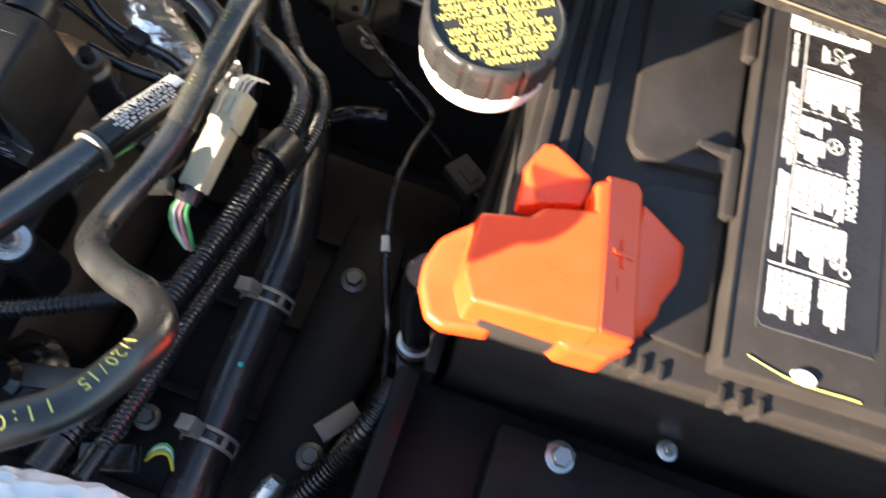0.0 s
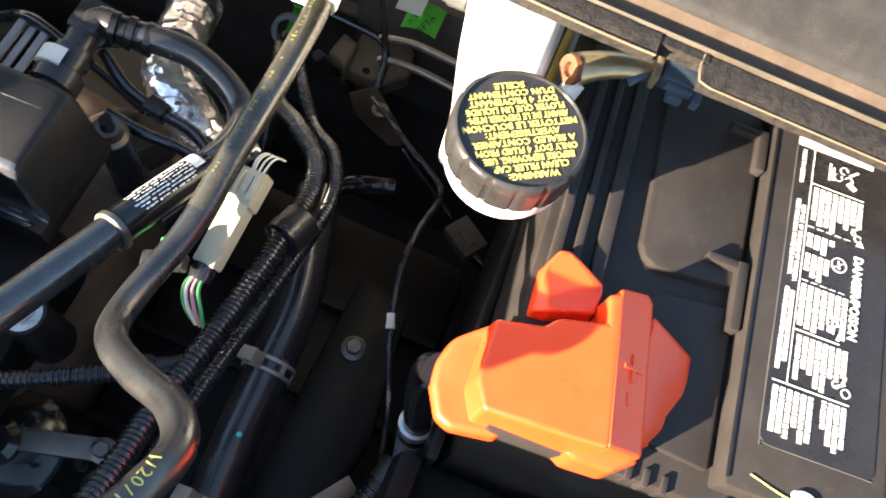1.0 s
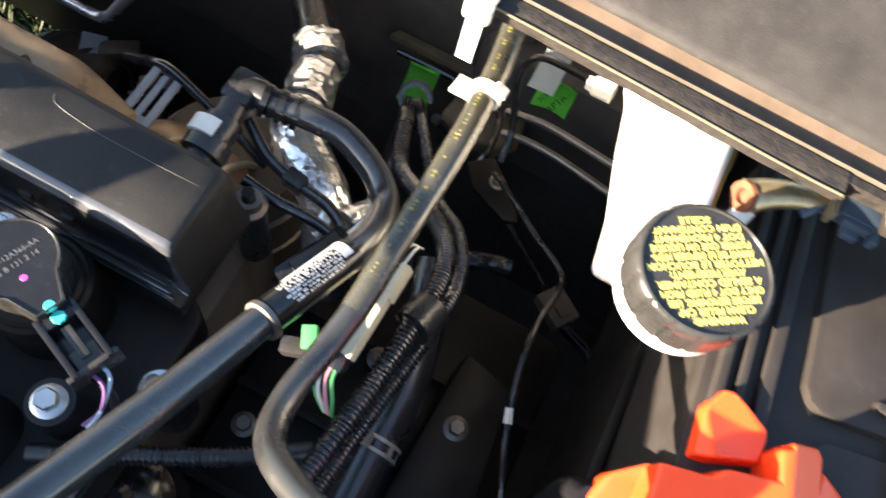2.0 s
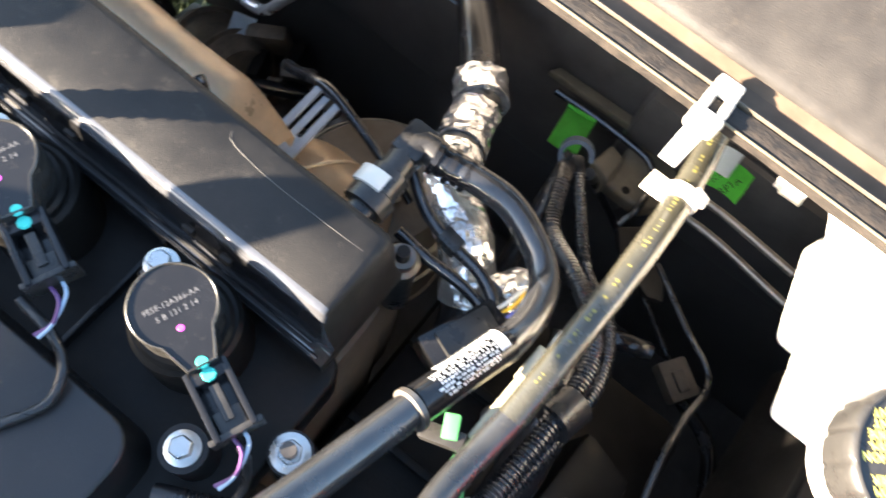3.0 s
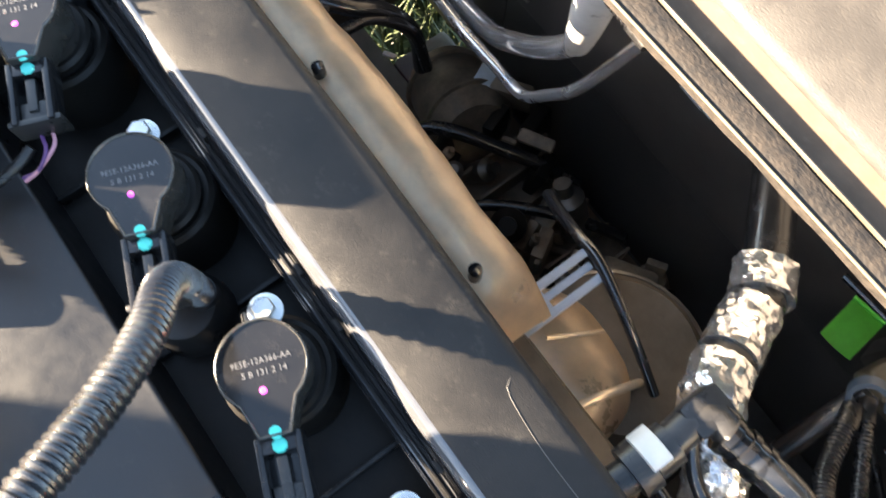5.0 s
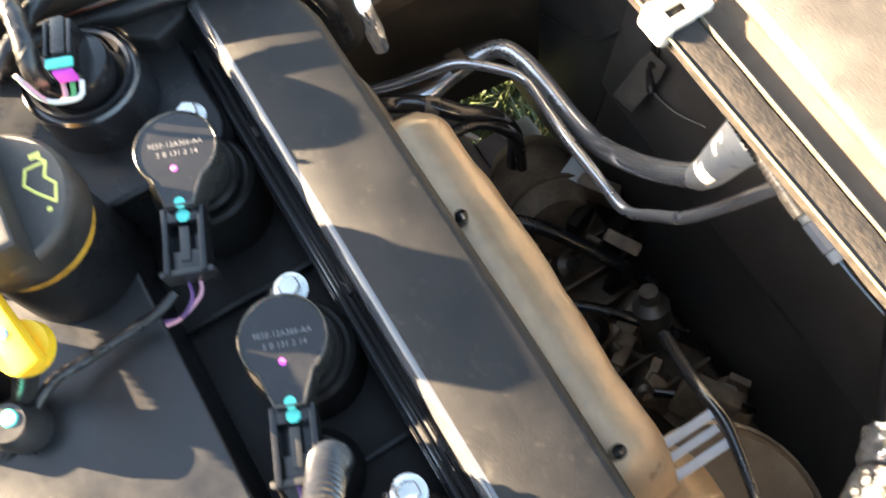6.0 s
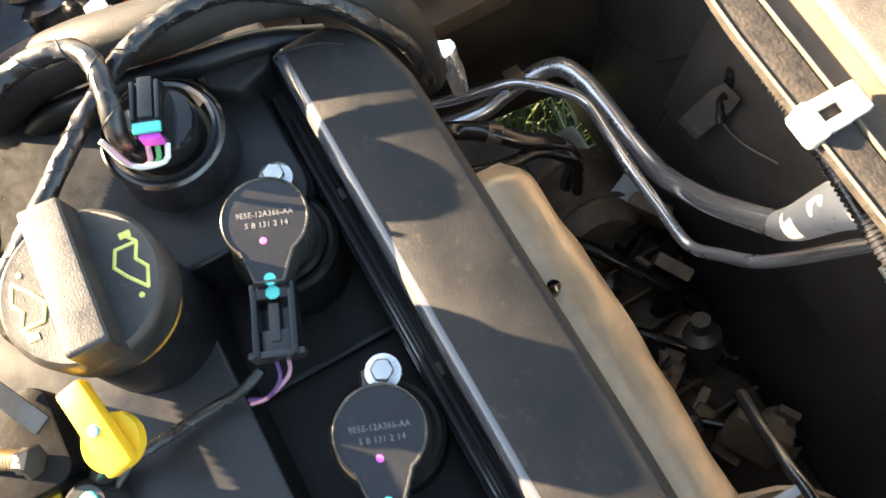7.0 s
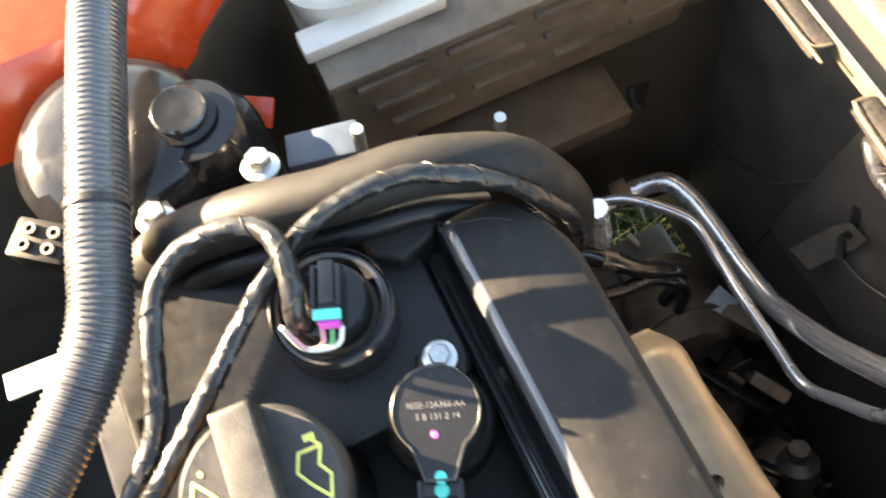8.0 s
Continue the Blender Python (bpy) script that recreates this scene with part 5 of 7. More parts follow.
def spring_clamp(p, axis, r, parent):
    """Two thin bands joined by bridges, with a tangential lug."""
    F = along(p, axis)
    bm = bmesh.new()
    for z in (-0.0042, 0.0028):
        lathe([(r, z), (r + 0.0011, z), (r + 0.0011, z + 0.0020), (r, z + 0.0020), (r, z)], seg=36, m=F, into=bm)
    for a in (10, 70, 130, 200, 290):
        box(r, r + 0.0011, -0.0016, 0.0016, -0.0030, 0.0032, 0.0003, bm, F @ pose(0, 0, 0, 0, 0, a))
    G = F @ pose(0, 0, 0, 0, 0, 62) @ Matrix.Translation((r, 0, 0))
    for s in (-1, 1):
        box(0.0, 0.0105, -0.0045 * s - 0.0007, -0.0045 * s + 0.0007, -0.0040, 0.0040, 0.0004, bm, G)
    box(0.0095, 0.0112, -0.0050, 0.0050, -0.0040, 0.0040, 0.0004, bm, G)
    part("spring_clamp", bm, M_GREYSTEEL, parent, "bare steel spring clamp")


spring_clamp((-0.0850, 0.112, 0.7155), (0.01, 1, 0.03), 0.0144, ch)
spring_clamp((-0.0815, 0.027, 0.7200), (0.06, 1, -0.15), 0.0144, ch)
part("paint_dot", lathe([(0, 0.0006), (0.0012, 0.0006), (0.0016, 0)], seg=10, m=along((-0.0815, 0.070, 0.7290), (0.15, 0, 1))), M_CYAN, ch)

wl = thing("ground_wire", "thin blue-black wire with a worn white wrap", "wire", (-0.03, 0.16, 0.765))
part("wire", tube([(-0.100, 0.300, 0.735), (-0.084, 0.287, 0.742), (-0.058, 0.266, 0.748), (-0.033, 0.247, 0.752), (-0.035, 0.215, 0.760), (-0.036, 0.193, 0.765), (-0.032, 0.165, 0.765), (-0.0225, 0.135, 0.760), (-0.0115, 0.111, 0.750), (-0.004, 0.087, 0.730)], 0.0019, seg=10, step=0.004, wobble=0.2), M_TAPE, wl)
part("wrap", tube([(-0.0305, 0.1560, 0.7655), (-0.0278, 0.1480, 0.7645)], 0.0026, seg=10, step=0.002, wobble=0.3), M_CLIP, wl, "frayed white wrap")

# battery cable, harness branches, gearbox and small fittings around the hoses
bc = thing("battery_cable", "black battery cable with a bright ring clamp", "cable", (0.004, 0.105, 0.78))
part("cable", tube([(-0.001, 0.106, 0.872), (-0.004, 0.112, 0.845), (-0.002, 0.110, 0.81), (0.004, 0.104, 0.775), (0.010, 0.092, 0.73), (0.012, 0.08, 0.68)], 0.0075, seg=16), M_GLOSS, bc)
part("ring_clamp", lathe([(0.0078, -0.003), (0.0098, -0.0025), (0.0098, 0.0025), (0.0078, 0.003)], seg=28, m=along((0.0045, 0.1035, 0.772), (0.12, -0.25, -1))), M_ZINC, bc)
part("sleeve", tube([(0.0055, 0.101, 0.766), (0.010, 0.092, 0.73), (0.012, 0.08, 0.68)], 0.0086, seg=14, ribs=0.003, depth=0.2), M_CONDUIT, bc)
conduit([(-0.030, 0.010, 0.70), (-0.014, 0.038, 0.715), (-0.004, 0.060, 0.735), (0.004, 0.085, 0.74)], "black corrugated conduit low beside the battery tray", r=0.0075, pitch=0.003)
conduit([(-0.215, 0.025, 0.800), (-0.185, 0.040, 0.803), (-0.155, 0.055, 0.803), (-0.132, 0.068, 0.800), (-0.112, 0.082, 0.795)], "thin black corrugated conduit crossing under the hoses", r=0.0042, pitch=0.0026)
solo("taped_harness", tube([(-0.104, 0.232, 0.712), (-0.092, 0.241, 0.718), (-0.078, 0.247, 0.721), (-0.062, 0.252, 0.722)], 0.0058, seg=16, step=0.002, wobble=0.25), M_GLOSS, "wrinkled glossy taped harness end", "harness")
solo("part_tag", box(-0.0055, 0.0055, -0.013, 0.013, 0, 0.0006, 0.0002, None, frame_of((-0.0205, 0.060, 0.722), (0.8, -0.6, 0), (0.2, 0.1, 1))), M_STEEL, "dirty grey part tag", "tag")
fb = thing("fluid_fitting", "silver ridged line fitting low in the bay", "fitting", (-0.039, 0.015, 0.74))
part("body", lathe([(0, 0), (0.0058, 0), (0.0064, 0.002), (0.0058, 0.004), (0.0064, 0.006), (0.0058, 0.008), (0.0064, 0.010), (0.0058, 0.012), (0.005, 0.016), (0, 0.016)], seg=24, m=along((-0.043, 0.006, 0.735), (0.3, 0.8, 0.3))), M_ZINC, fb)
gx = thing("gearbox", "grimy gearbox housing with ribs beneath the hoses, blackened as if in shade", "gearbox", (-0.05, 0.08, 0.60))
bm = box(-0.190, 0.010, -0.20, 0.260, 0.46, 0.640, 0.02)
# Gearbox base blackened to paint the shade between hoses and battery.
part("housing", bm, M_OILY_SHADE, gx)
part("side_plate", prism([(-0.070, -0.02), (-0.035, -0.02), (-0.012, 0.100), (-0.022, 0.190), (-0.060, 0.200), (-0.066, 0.10)], 0.640, 0.690, 0.006), M_OILY_SHADE, gx)
for k in range(6):
    y = -0.14 + 0.065 * k
    part("rib", box(-0.185, 0.005, y - 0.003, y + 0.003, 0.638, 0.652, 0.001), M_OILY_SHADE, gx)
for x, y in ((-0.150, 0.020), (-0.135, 0.0323), (-0.165, 0.095), (-0.045, 0.150), (-0.030, 0.04), (-0.110, 0.175)):
    part("case_bolt", hexbolt(bmesh.new(), 0.0055, 0.008, Matrix.Translation((x, y, 0.655 if x < -0.1 else 0.690))), M_STEEL, gx)
sv = thing("shift_lever_housing", "round black housing with a domed cap", "housing", (-0.180, 0.022, 0.70))
part("dome", lathe([(0, 0.66), (0.032, 0.66), (0.034, 0.70), (0.030, 0.728), (0.020, 0.738), (0.010, 0.741), (0, 0.741)], (-0.188, 0.020, 0), 40), M_GLOSS, sv)
part("hub", lathe([(0, 0.738), (0.012, 0.738), (0.012, 0.746), (0.008, 0.750), (0, 0.750)], (-0.188, 0.020, 0), 28), M_GLOSS, sv)
part("arm", box(-0.022, 0.022, -0.006, 0.006, -0.003, 0.003, 0.0015, None, frame_of((-0.160, 0.030, 0.742), (1, 0.25, 0))), M_STEEL, sv)
part("pivot_nut", hexbolt(bmesh.new(), 0.0045, 0.007, Matrix.Translation((-0.1380, 0.0350, 0.745))), M_STEEL, sv)
sb = thing("sensor_block", "black sensor plug block below the vent hose", "connector", (-0.150, 0.165, 0.80))
F = frame_of((-0.1535, 0.1640, 0.796), (0.35, 0.9, -0.1), (0, 0, 1))
part("block", box(-0.022, 0.022, -0.011, 0.011, -0.008, 0.008, 0.002, None, F), M_GLOSS, sb)
part("lid", box(-0.014, 0.016, -0.0085, 0.0085, 0.007, 0.011, 0.0012, None, F), M_DARK, sb)
part("tab", box(0.016, 0.026, -0.004, 0.004, 0.002, 0.006, 0.001, None, F), M_DARK, sb)
for k, mm_ in enumerate((M_WWHITE, M_BLUE, M_YELLOW, M_WWHITE)):
    part("wire", tube([F @ Vector((0.020, -0.004 + 0.003 * k, 0.004)), F @ Vector((0.030, -0.004 + 0.003 * k, 0.007)), F @ Vector((0.040, 0.001 + 0.002 * k, 0.005)), F @ Vector((0.052, 0.006, -0.006))], 0.0010, seg=7, step=0.002), mm_, sb)
part("foil_cuff", tube([F @ Vector((0.029, 0.012, -0.011)), F @ Vector((0.052, 0.012, -0.017))], 0.0112, seg=36, step=0.0010, wobble=0.24, lump=0.35), M_FOIL, sb, "crumpled foil cuff")
vt = thing("vacuum_tubes", "two thin black rubber vacuum tubes", "hose", (-0.18, 0.205, 0.79))
part("tube", tube([(-0.226, 0.214, 0.808), (-0.208, 0.204, 0.800), (-0.188, 0.200, 0.796), (-0.166, 0.196, 0.797), (-0.150, 0.186, 0.795), (-0.140, 0.170, 0.785)], 0.0034, seg=12), M_RUBBER, vt)
part("tube", tube([(-0.215, 0.190, 0.790), (-0.195, 0.190, 0.784), (-0.175, 0.191, 0.782), (-0.158, 0.188, 0.784)], 0.0034, seg=12), M_RUBBER, vt)
part("tie", box(-0.005, 0.007, -0.0045, 0.0045, -0.0045, 0.0055, 0.001, None, frame_of((-0.190, 0.2005, 0.796), (1, -0.15, 0))), M_DARK, vt)
bn = thing("cover_stud", "tan steel nut on a stud beside the long cover", "nut", (-0.2015, 0.1755, 0.79))
part("post", lathe([(0, 0.74), (0.009, 0.74), (0.0085, 0.797), (0, 0.797)], (-0.2015, 0.1755, 0), 20), M_DARK, bn)
part("flange_nut", lathe([(0.0038, 0.797), (0.0095, 0.797), (0.0095, 0.799), (0.0072, 0.801), (0.0066, 0.8065), (0.0038, 0.8065)], (-0.2015, 0.1755, 0), 24), M_STEEL, bn)
part("stud", tube([(-0.2015, 0.1755, 0.79), (-0.2018, 0.1760, 0.812)], 0.0032, ribs=0.0012, depth=0.14), M_OILY_SHADE, bn)
gc = thing("wire_clip", "small black wire clip with green insert", "clip", (-0.133, 0.118, 0.82))
part("clip", box(-0.010, 0.010, -0.004, 0.004, -0.004, 0.004, 0.001, None, frame_of((-0.1345, 0.1165, 0.826), (1, 0.3, 0.2))), M_DARK, gc)
part("insert", box(-0.003, 0.004, -0.003, 0.008, -0.001, 0.0045, 0.0008, None, frame_of((-0.1330, 0.1190, 0.828), (1, 0.5, 0.2))), M_WGREEN, gc)
pw = thing("loose_wires", "loose yellow, green and white wire ends", "wire", (-0.079, 0.013, 0.81))
for k, mm_ in enumerate((M_YELLOW, M_WGREEN, M_WWHITE, M_WGREEN)):
    part("wire", tube([(-0.090, 0.006 + 0.0012 * k, 0.795), (-0.085, 0.010 + 0.0014 * k, 0.803), (-0.080, 0.011 + 0.001 * k, 0.804), (-0.077, 0.006, 0.796)], 0.0006, seg=7, step=0.002), mm_, pw)
part("plug", box(-0.012, 0.012, -0.006, 0.006, -0.005, 0.005, 0.0015, None, frame_of((-0.104, 0.002, 0.796), (1, 0.3, 0.1))), M_GLOSS, pw)

# ---- rear of the bay: tags, lines, pipes ----
gt = thing("inspection_tag", "bright green film tag folded on a wire", "tag", (-0.19, 0.39, 0.655))
bm = grid_sheet(0, 1, 0, 1, 8, 8, lambda x, y: 0.0)
for v in bm.verts:
    x, y = v.co.x, v.co.y
    v.co = Vector((-0.204, 0.402, 0.655)) + Vector((0.0245, 0.003, 0)) * x + Vector((0.004, -0.032, -0.004)) * y + Vector((0, 0, 0.003 * math.sin(x * 3) * math.sin(y * 4)))
bmesh.ops.solidify(bm, geom=bm.faces[:], thickness=0.0004)
part("film", bm, M_GREEN, gt)
part("fold", tube([(-0.2045, 0.4030, 0.6560), (-0.1800, 0.4060, 0.6560)], 0.0016, seg=8, step=0.004), M_GREEN, gt)

tb = thing("brake_line_tag", "green and pale blue tag wrapped on a brake line", "tag", (-0.09, 0.355, 0.76))
bm = grid_sheet(0, 1, 0, 1, 8, 6, lambda x, y: 0.0)
for v in bm.verts:
    x, y = v.co.x, v.co.y
    v.co = Vector((-0.101, 0.346, 0.757)) + Vector((0.0245, 0.000, 0.002)) * x + Vector((0.000, 0.022, 0.003)) * y + Vector((0, 0, 0.003 * math.sin(x * 3.1)))
bmesh.ops.solidify(bm, geom=bm.faces[:], thickness=0.0004)
g = part("green_flap", bm, M_GREEN, tb)
F = frame_of((-0.0885, 0.3555, 0.7622), (0.2, 1, 0.1), (0, -0.1, 1)) @ pose(0, 0, 0, 0, 0, -8)
writing("RPTA", 0.0068, F @ Matrix.Translation((-0.002, -0.004, 0)), M_LABEL, g)
writing("2C360 FC", 0.0045, F @ Matrix.Translation((0.000, 0.005, 0)), M_LABEL, g)
bm = grid_sheet(0, 1, 0, 1, 4, 4, lambda x, y: 0.0)
for v in bm.verts:
    x, y = v.co.x, v.co.y
    v.co = Vector((-0.108, 0.352, 0.765)) + Vector((0.018, 0.000, 0.002)) * x + Vector((0.000, 0.030, 0.006)) * y
bmesh.ops.solidify(bm, geom=bm.faces[:], thickness=0.0004)
part("pale_flap", bm, M_PALE, tb)

bl = thing("brake_line", "dark steel brake lines along the bulkhead", "pipe", (-0.1, 0.34, 0.78))
part("line", tube([(-0.100, 0.310, 0.735), (-0.103, 0.327, 0.750), (-0.114, 0.342, 0.780), (-0.108, 0.347, 0.800), (-0.084, 0.340, 0.812), (-0.062, 0.332, 0.820)], 0.0024, seg=10, step=0.004), M_GLOSS, bl)
part("line", tube([(-0.112, 0.343, 0.742), (-0.100, 0.340, 0.750), (-0.08, 0.335, 0.760), (-0.03, 0.320, 0.775)], 0.0026, seg=10, step=0.006), M_STEEL, bl)
part("line", tube([(-0.108, 0.333, 0.732), (-0.095, 0.331, 0.739), (-0.07, 0.325, 0.748), (-0.02, 0.310, 0.760)], 0.0026, seg=10, step=0.006), M_STEEL, bl)

bk = thing("booster_bracket", "slate-grey steel bracket with a bolt on the bulkhead", "bracket", (-0.10, 0.32, 0.71))
part("plate", prism([(-0.122, 0.316), (-0.106, 0.330), (-0.078, 0.306), (-0.070, 0.292), (-0.080, 0.288), (-0.110, 0.300)], 0.700, 0.706, 0.002), M_OILY_SHADE, bk)
part("plate_bolt", hexbolt(bmesh.new(), 0.004, 0.005, Matrix.Translation((-0.096, 0.312, 0.706))), M_STEEL, bk)

bp = thing("bulkhead_plate", "dusty olive pressed steel plate on the bulkhead", "plate", (-0.13, 0.395, 0.64))
plate = part("plate", prism([(-0.1459, 0.3731), (-0.1490, 0.4120), (-0.1457, 0.4198), (-0.1163, 0.4290), (-0.1000, 0.4150), (-0.0960, 0.3900), (-0.1124, 0.3722)], 0.630, 0.646, 0.004, 3, 0.97), M_OLIVE, bp)
part("pad", prism([(-0.1640, 0.378), (-0.1440, 0.370), (-0.1440, 0.398), (-0.1600, 0.404)], 0.628, 0.6515, 0.004, 3, 0.92), M_OLIVE, plate)
part("hole", lathe([(0, 0.6463), (0.0030, 0.6463), (0.0034, 0.6460)], (-0.1300, 0.3790, 0), 14), M_OILY_SHADE, plate, "dark bolt hole")
part("edge_line", tube([(-0.2190, 0.4081, 0.655), (-0.1774, 0.4097, 0.655), (-0.1400, 0.4080, 0.655), (-0.1282, 0.4048, 0.655), (-0.1190, 0.3950, 0.654), (-0.1150, 0.3704, 0.652), (-0.118, 0.355, 0.64)], 0.0028, seg=10, step=0.004), M_RUBBER, bp, "thin black line along the edge")
part("edge_strip", prism([(-0.235, 0.425), (-0.230, 0.434), (-0.150, 0.437), (-0.150, 0.427)], 0.640, 0.648, 0.002), M_OLIVE, bp)
hc = thing("hanging_connector", "grey plastic connector on a pale wire by the bulkhead", "connector", (-0.0017, 0.318, 0.56))
F = frame_of((-0.0017, 0.318, 0.556), (0.8, -0.55, 0), (0, 0, 1))
part("body", box(-0.016, 0.018, -0.013, 0.013, -0.008, 0.008, 0.003, None, F), M_DUSTY, hc)
part("latch", box(-0.006, 0.012, -0.005, 0.005, 0.007, 0.011, 0.0015, None, F), M_DUSTY, hc)
part("wire", tube([(-0.158, 0.345, 0.690), (-0.1456, 0.385, 0.610), (-0.115, 0.3961, 0.56), (-0.0695, 0.3645, 0.56), (-0.0277, 0.3354, 0.56), (-0.015, 0.327, 0.557)], (0.0042, 0.0026), seg=10, step=0.004, wobble=0.15), M_TAPE, hc)
part("lead", tube([(0.012, 0.306, 0.556), (0.05, 0.29, 0.55), (0.08, 0.25, 0.53)], 0.006, seg=12), M_RUBBER, hc)

rg = thing("hose_retainer", "grey plastic ring retainer holding a hose", "clip", (-0.171, 0.324, 0.735))
part("ring", lathe([(0.0085, -0.004), (0.0115, -0.004), (0.0115, 0.004), (0.0085, 0.004), (0.0085, -0.004)], seg=28, m=along((-0.171, 0.324, 0.734), (0.2, -0.75, 0.6)), arc=0.85), M_BLUEPL, rg)
part("stem", tube([(-0.172, 0.330, 0.724), (-0.170, 0.300, 0.70), (-0.165, 0.26, 0.66), (-0.160, 0.23, 0.62)], 0.0070, seg=14), M_RUBBER, rg)

# grey plastic bracket clipped to a thin black line
gb = thing("line_bracket", "light grey forked plastic bracket holding a black line", "bracket", (-0.31, 0.22, 0.75))
A, B = Vector((-0.3168, 0.1950, 0.7240)), Vector((-0.3166, 0.2600, 0.7270))
F = frame_of((A + B) / 2, B - A, (0, 0, 1))
L = (B - A).length / 2
bm = box(-L, L, -0.0110, -0.0058, -0.0012, 0.0022, 0.0008, None, F)
box(-L, L, 0.0058, 0.0110, -0.0012, 0.0022, 0.0008, bm, F)
box(-L, -L + 0.026, -0.0100, 0.0100, -0.0014, 0.0010, 0.0006, bm, F)
box(-L * 0.3, L * 0.8, -0.0016, 0.0030, -0.0012, 0.0008, 0.0005, bm, F)
part("fork", bm, M_GREYCLIP, gb)
part("crossbar", box(L - 0.004, L, -0.0110, 0.0110, -0.0050, 0.0018, 0.0008, None, F), M_GREYCLIP, gb)
part("line", tube([(-0.376, 0.278, 0.676), (-0.355, 0.268, 0.700), (-0.335, 0.260, 0.722), (-0.316, 0.257, 0.731), (-0.285, 0.250, 0.726), (-0.262, 0.246, 0.715), (-0.238, 0.242, 0.70)], (0.0042, 0.0030), seg=12, step=0.003), M_RUBBER, gb)

# aluminium air-conditioning pipes
ac = thing("air_conditioning_pipes", "bright bent aluminium air-conditioning pipes", "pipe", (-0.55, 0.37, 0.56))
part("suction_pipe", tube([(-0.730, 0.215, 0.485), (-0.708, 0.250, 0.490), (-0.699, 0.290, 0.497), (-0.702, 0.325, 0.505), (-0.700, 0.355, 0.515), (-0.690, 0.3715, 0.524), (-0.668, 0.3800, 0.526), (-0.640, 0.3830, 0.526), (-0.590, 0.3820, 0.532), (-0.550, 0.3790, 0.548), (-0.5180, 0.3735, 0.583), (-0.496, 0.3720, 0.607), (-0.472, 0.3705, 0.640), (-0.4500, 0.3635, 0.6830)], 0.0092, seg=22, step=0.005), M_ALU, ac)
# The fitting's sunlit brightness is put into its whiter base colour.
part("fitting", tube([(-0.4515, 0.3640, 0.680), (-0.445, 0.357, 0.712), (-0.439, 0.351, 0.760), (-0.432, 0.345, 0.80)], (0.0100, 0.0165), seg=22), M_GLARE_ALU, ac)
part("liquid_pipe", tube([(-0.735, 0.235, 0.500), (-0.716, 0.265, 0.515), (-0.700, 0.295, 0.533), (-0.6870, 0.3200, 0.5440), (-0.663, 0.345, 0.547), (-0.6388, 0.3605, 0.5480), (-0.600, 0.357, 0.556), (-0.5631, 0.353, 0.563), (-0.520, 0.354, 0.563), (-0.4843, 0.3555, 0.5640), (-0.462, 0.360, 0.592), (-0.4389, 0.3655, 0.632), (-0.4134, 0.3800, 0.715), (-0.398, 0.385, 0.775)], 0.0051, seg=18, step=0.004), M_ALU, ac)
part("clamp", box(-0.712, -0.694, 0.318, 0.336, 0.516, 0.528, 0.002), M_STEEL, ac)

sn = thing("pressure_sensor", "small grey sensor hanging on thin wire", "sensor", (-0.377, 0.415, 0.665))
S0, S1 = Vector((-0.397, 0.415, 0.664)), Vector((-0.356, 0.414, 0.663))
part("body", tube([S0.lerp(S1, 0.22), S0.lerp(S1, 0.78)], 0.0062, seg=8), M_GREYCLIP, sn)
part("end", tube([S0, S0.lerp(S1, 0.2)], 0.0050, seg=12), M_WWHITE, sn)
part("end", tube([S0.lerp(S1, 0.8), S1], 0.0052, seg=12), M_PALE, sn)
part("lead", tube([S1, S1 + Vector((0.02, 0.002, -0.004)), S1 + Vector((0.05, 0.01, -0.015))], 0.0010, seg=6), M_LIGHTBLUE, sn)
part("lead", tube([S0, S0 + Vector((-0.02, 0.004, 0.006)), S0 + Vector((-0.05, 0.012, 0.020))], 0.0010, seg=6), M_TAPE, sn)

bb = thing("bulkhead_bracket", "bare steel strap bracket on the bulkhead", "bracket", (-0.56, 0.42, 0.60))
F = frame_of((-0.5690, 0.4300, 0.5850), (0.016, 0.000, 0.100), (0.25, -1, 0.05))
bm = bmesh.new()
rows = []
for u, h in ((0.040, 0.0), (0.020, 0.0), (0.0, 0.0005), (-0.018, 0.003), (-0.028, 0.0065), (-0.036, 0.0085), (-0.042, 0.0070), (-0.045, 0.0025)):
    rows.append([bm.verts.new(F @ Vector((u, v * (0.0115 if u < 0.03 else 0.0085), h))) for v in (-1, 1)])
for A, B in zip(rows, rows[1:]):
    bm.faces.new((A[0], A[1], B[1], B[0]))
bmesh.ops.solidify(bm, geom=bm.faces[:], thickness=0.0015)
part("strap", bm, M_GREYSTEEL, bb)
part("hole", lathe([(0, 0.0022), (0.0034, 0.0022), (0.0036, 0.0004)], seg=16, m=F @ Matrix.Translation((0.028, 0.001, 0))), M_OILY_SHADE, bb, "dark bolt hole")
part("wire", tube([(-0.775, 0.4525, 0.451), (-0.737, 0.4525, 0.470), (-0.699, 0.4525, 0.491), (-0.662, 0.4520, 0.515), (-0.643, 0.4520, 0.538), (-0.622, 0.4520, 0.580), (-0.606, 0.4500, 0.606), (-0.591, 0.4480, 0.607), (-0.576, 0.4380, 0.612)], 0.0013, seg=8, step=0.005), M_STEEL, bb, "thin stiff wire")
part("grommet", tube([(-0.578, 0.440, 0.628), (-0.572, 0.436, 0.618), (-0.566, 0.432, 0.600), (-0.556, 0.430, 0.585)], 0.0042, seg=12, wobble=0.2), M_RUBBER, bb)
part("wire", tube([(-0.553, 0.430, 0.585), (-0.540, 0.432, 0.584), (-0.524, 0.434, 0.588), (-0.500, 0.438, 0.600)], 0.0010, seg=8, step=0.004), M_STEEL, bb, "thin stiff wire")
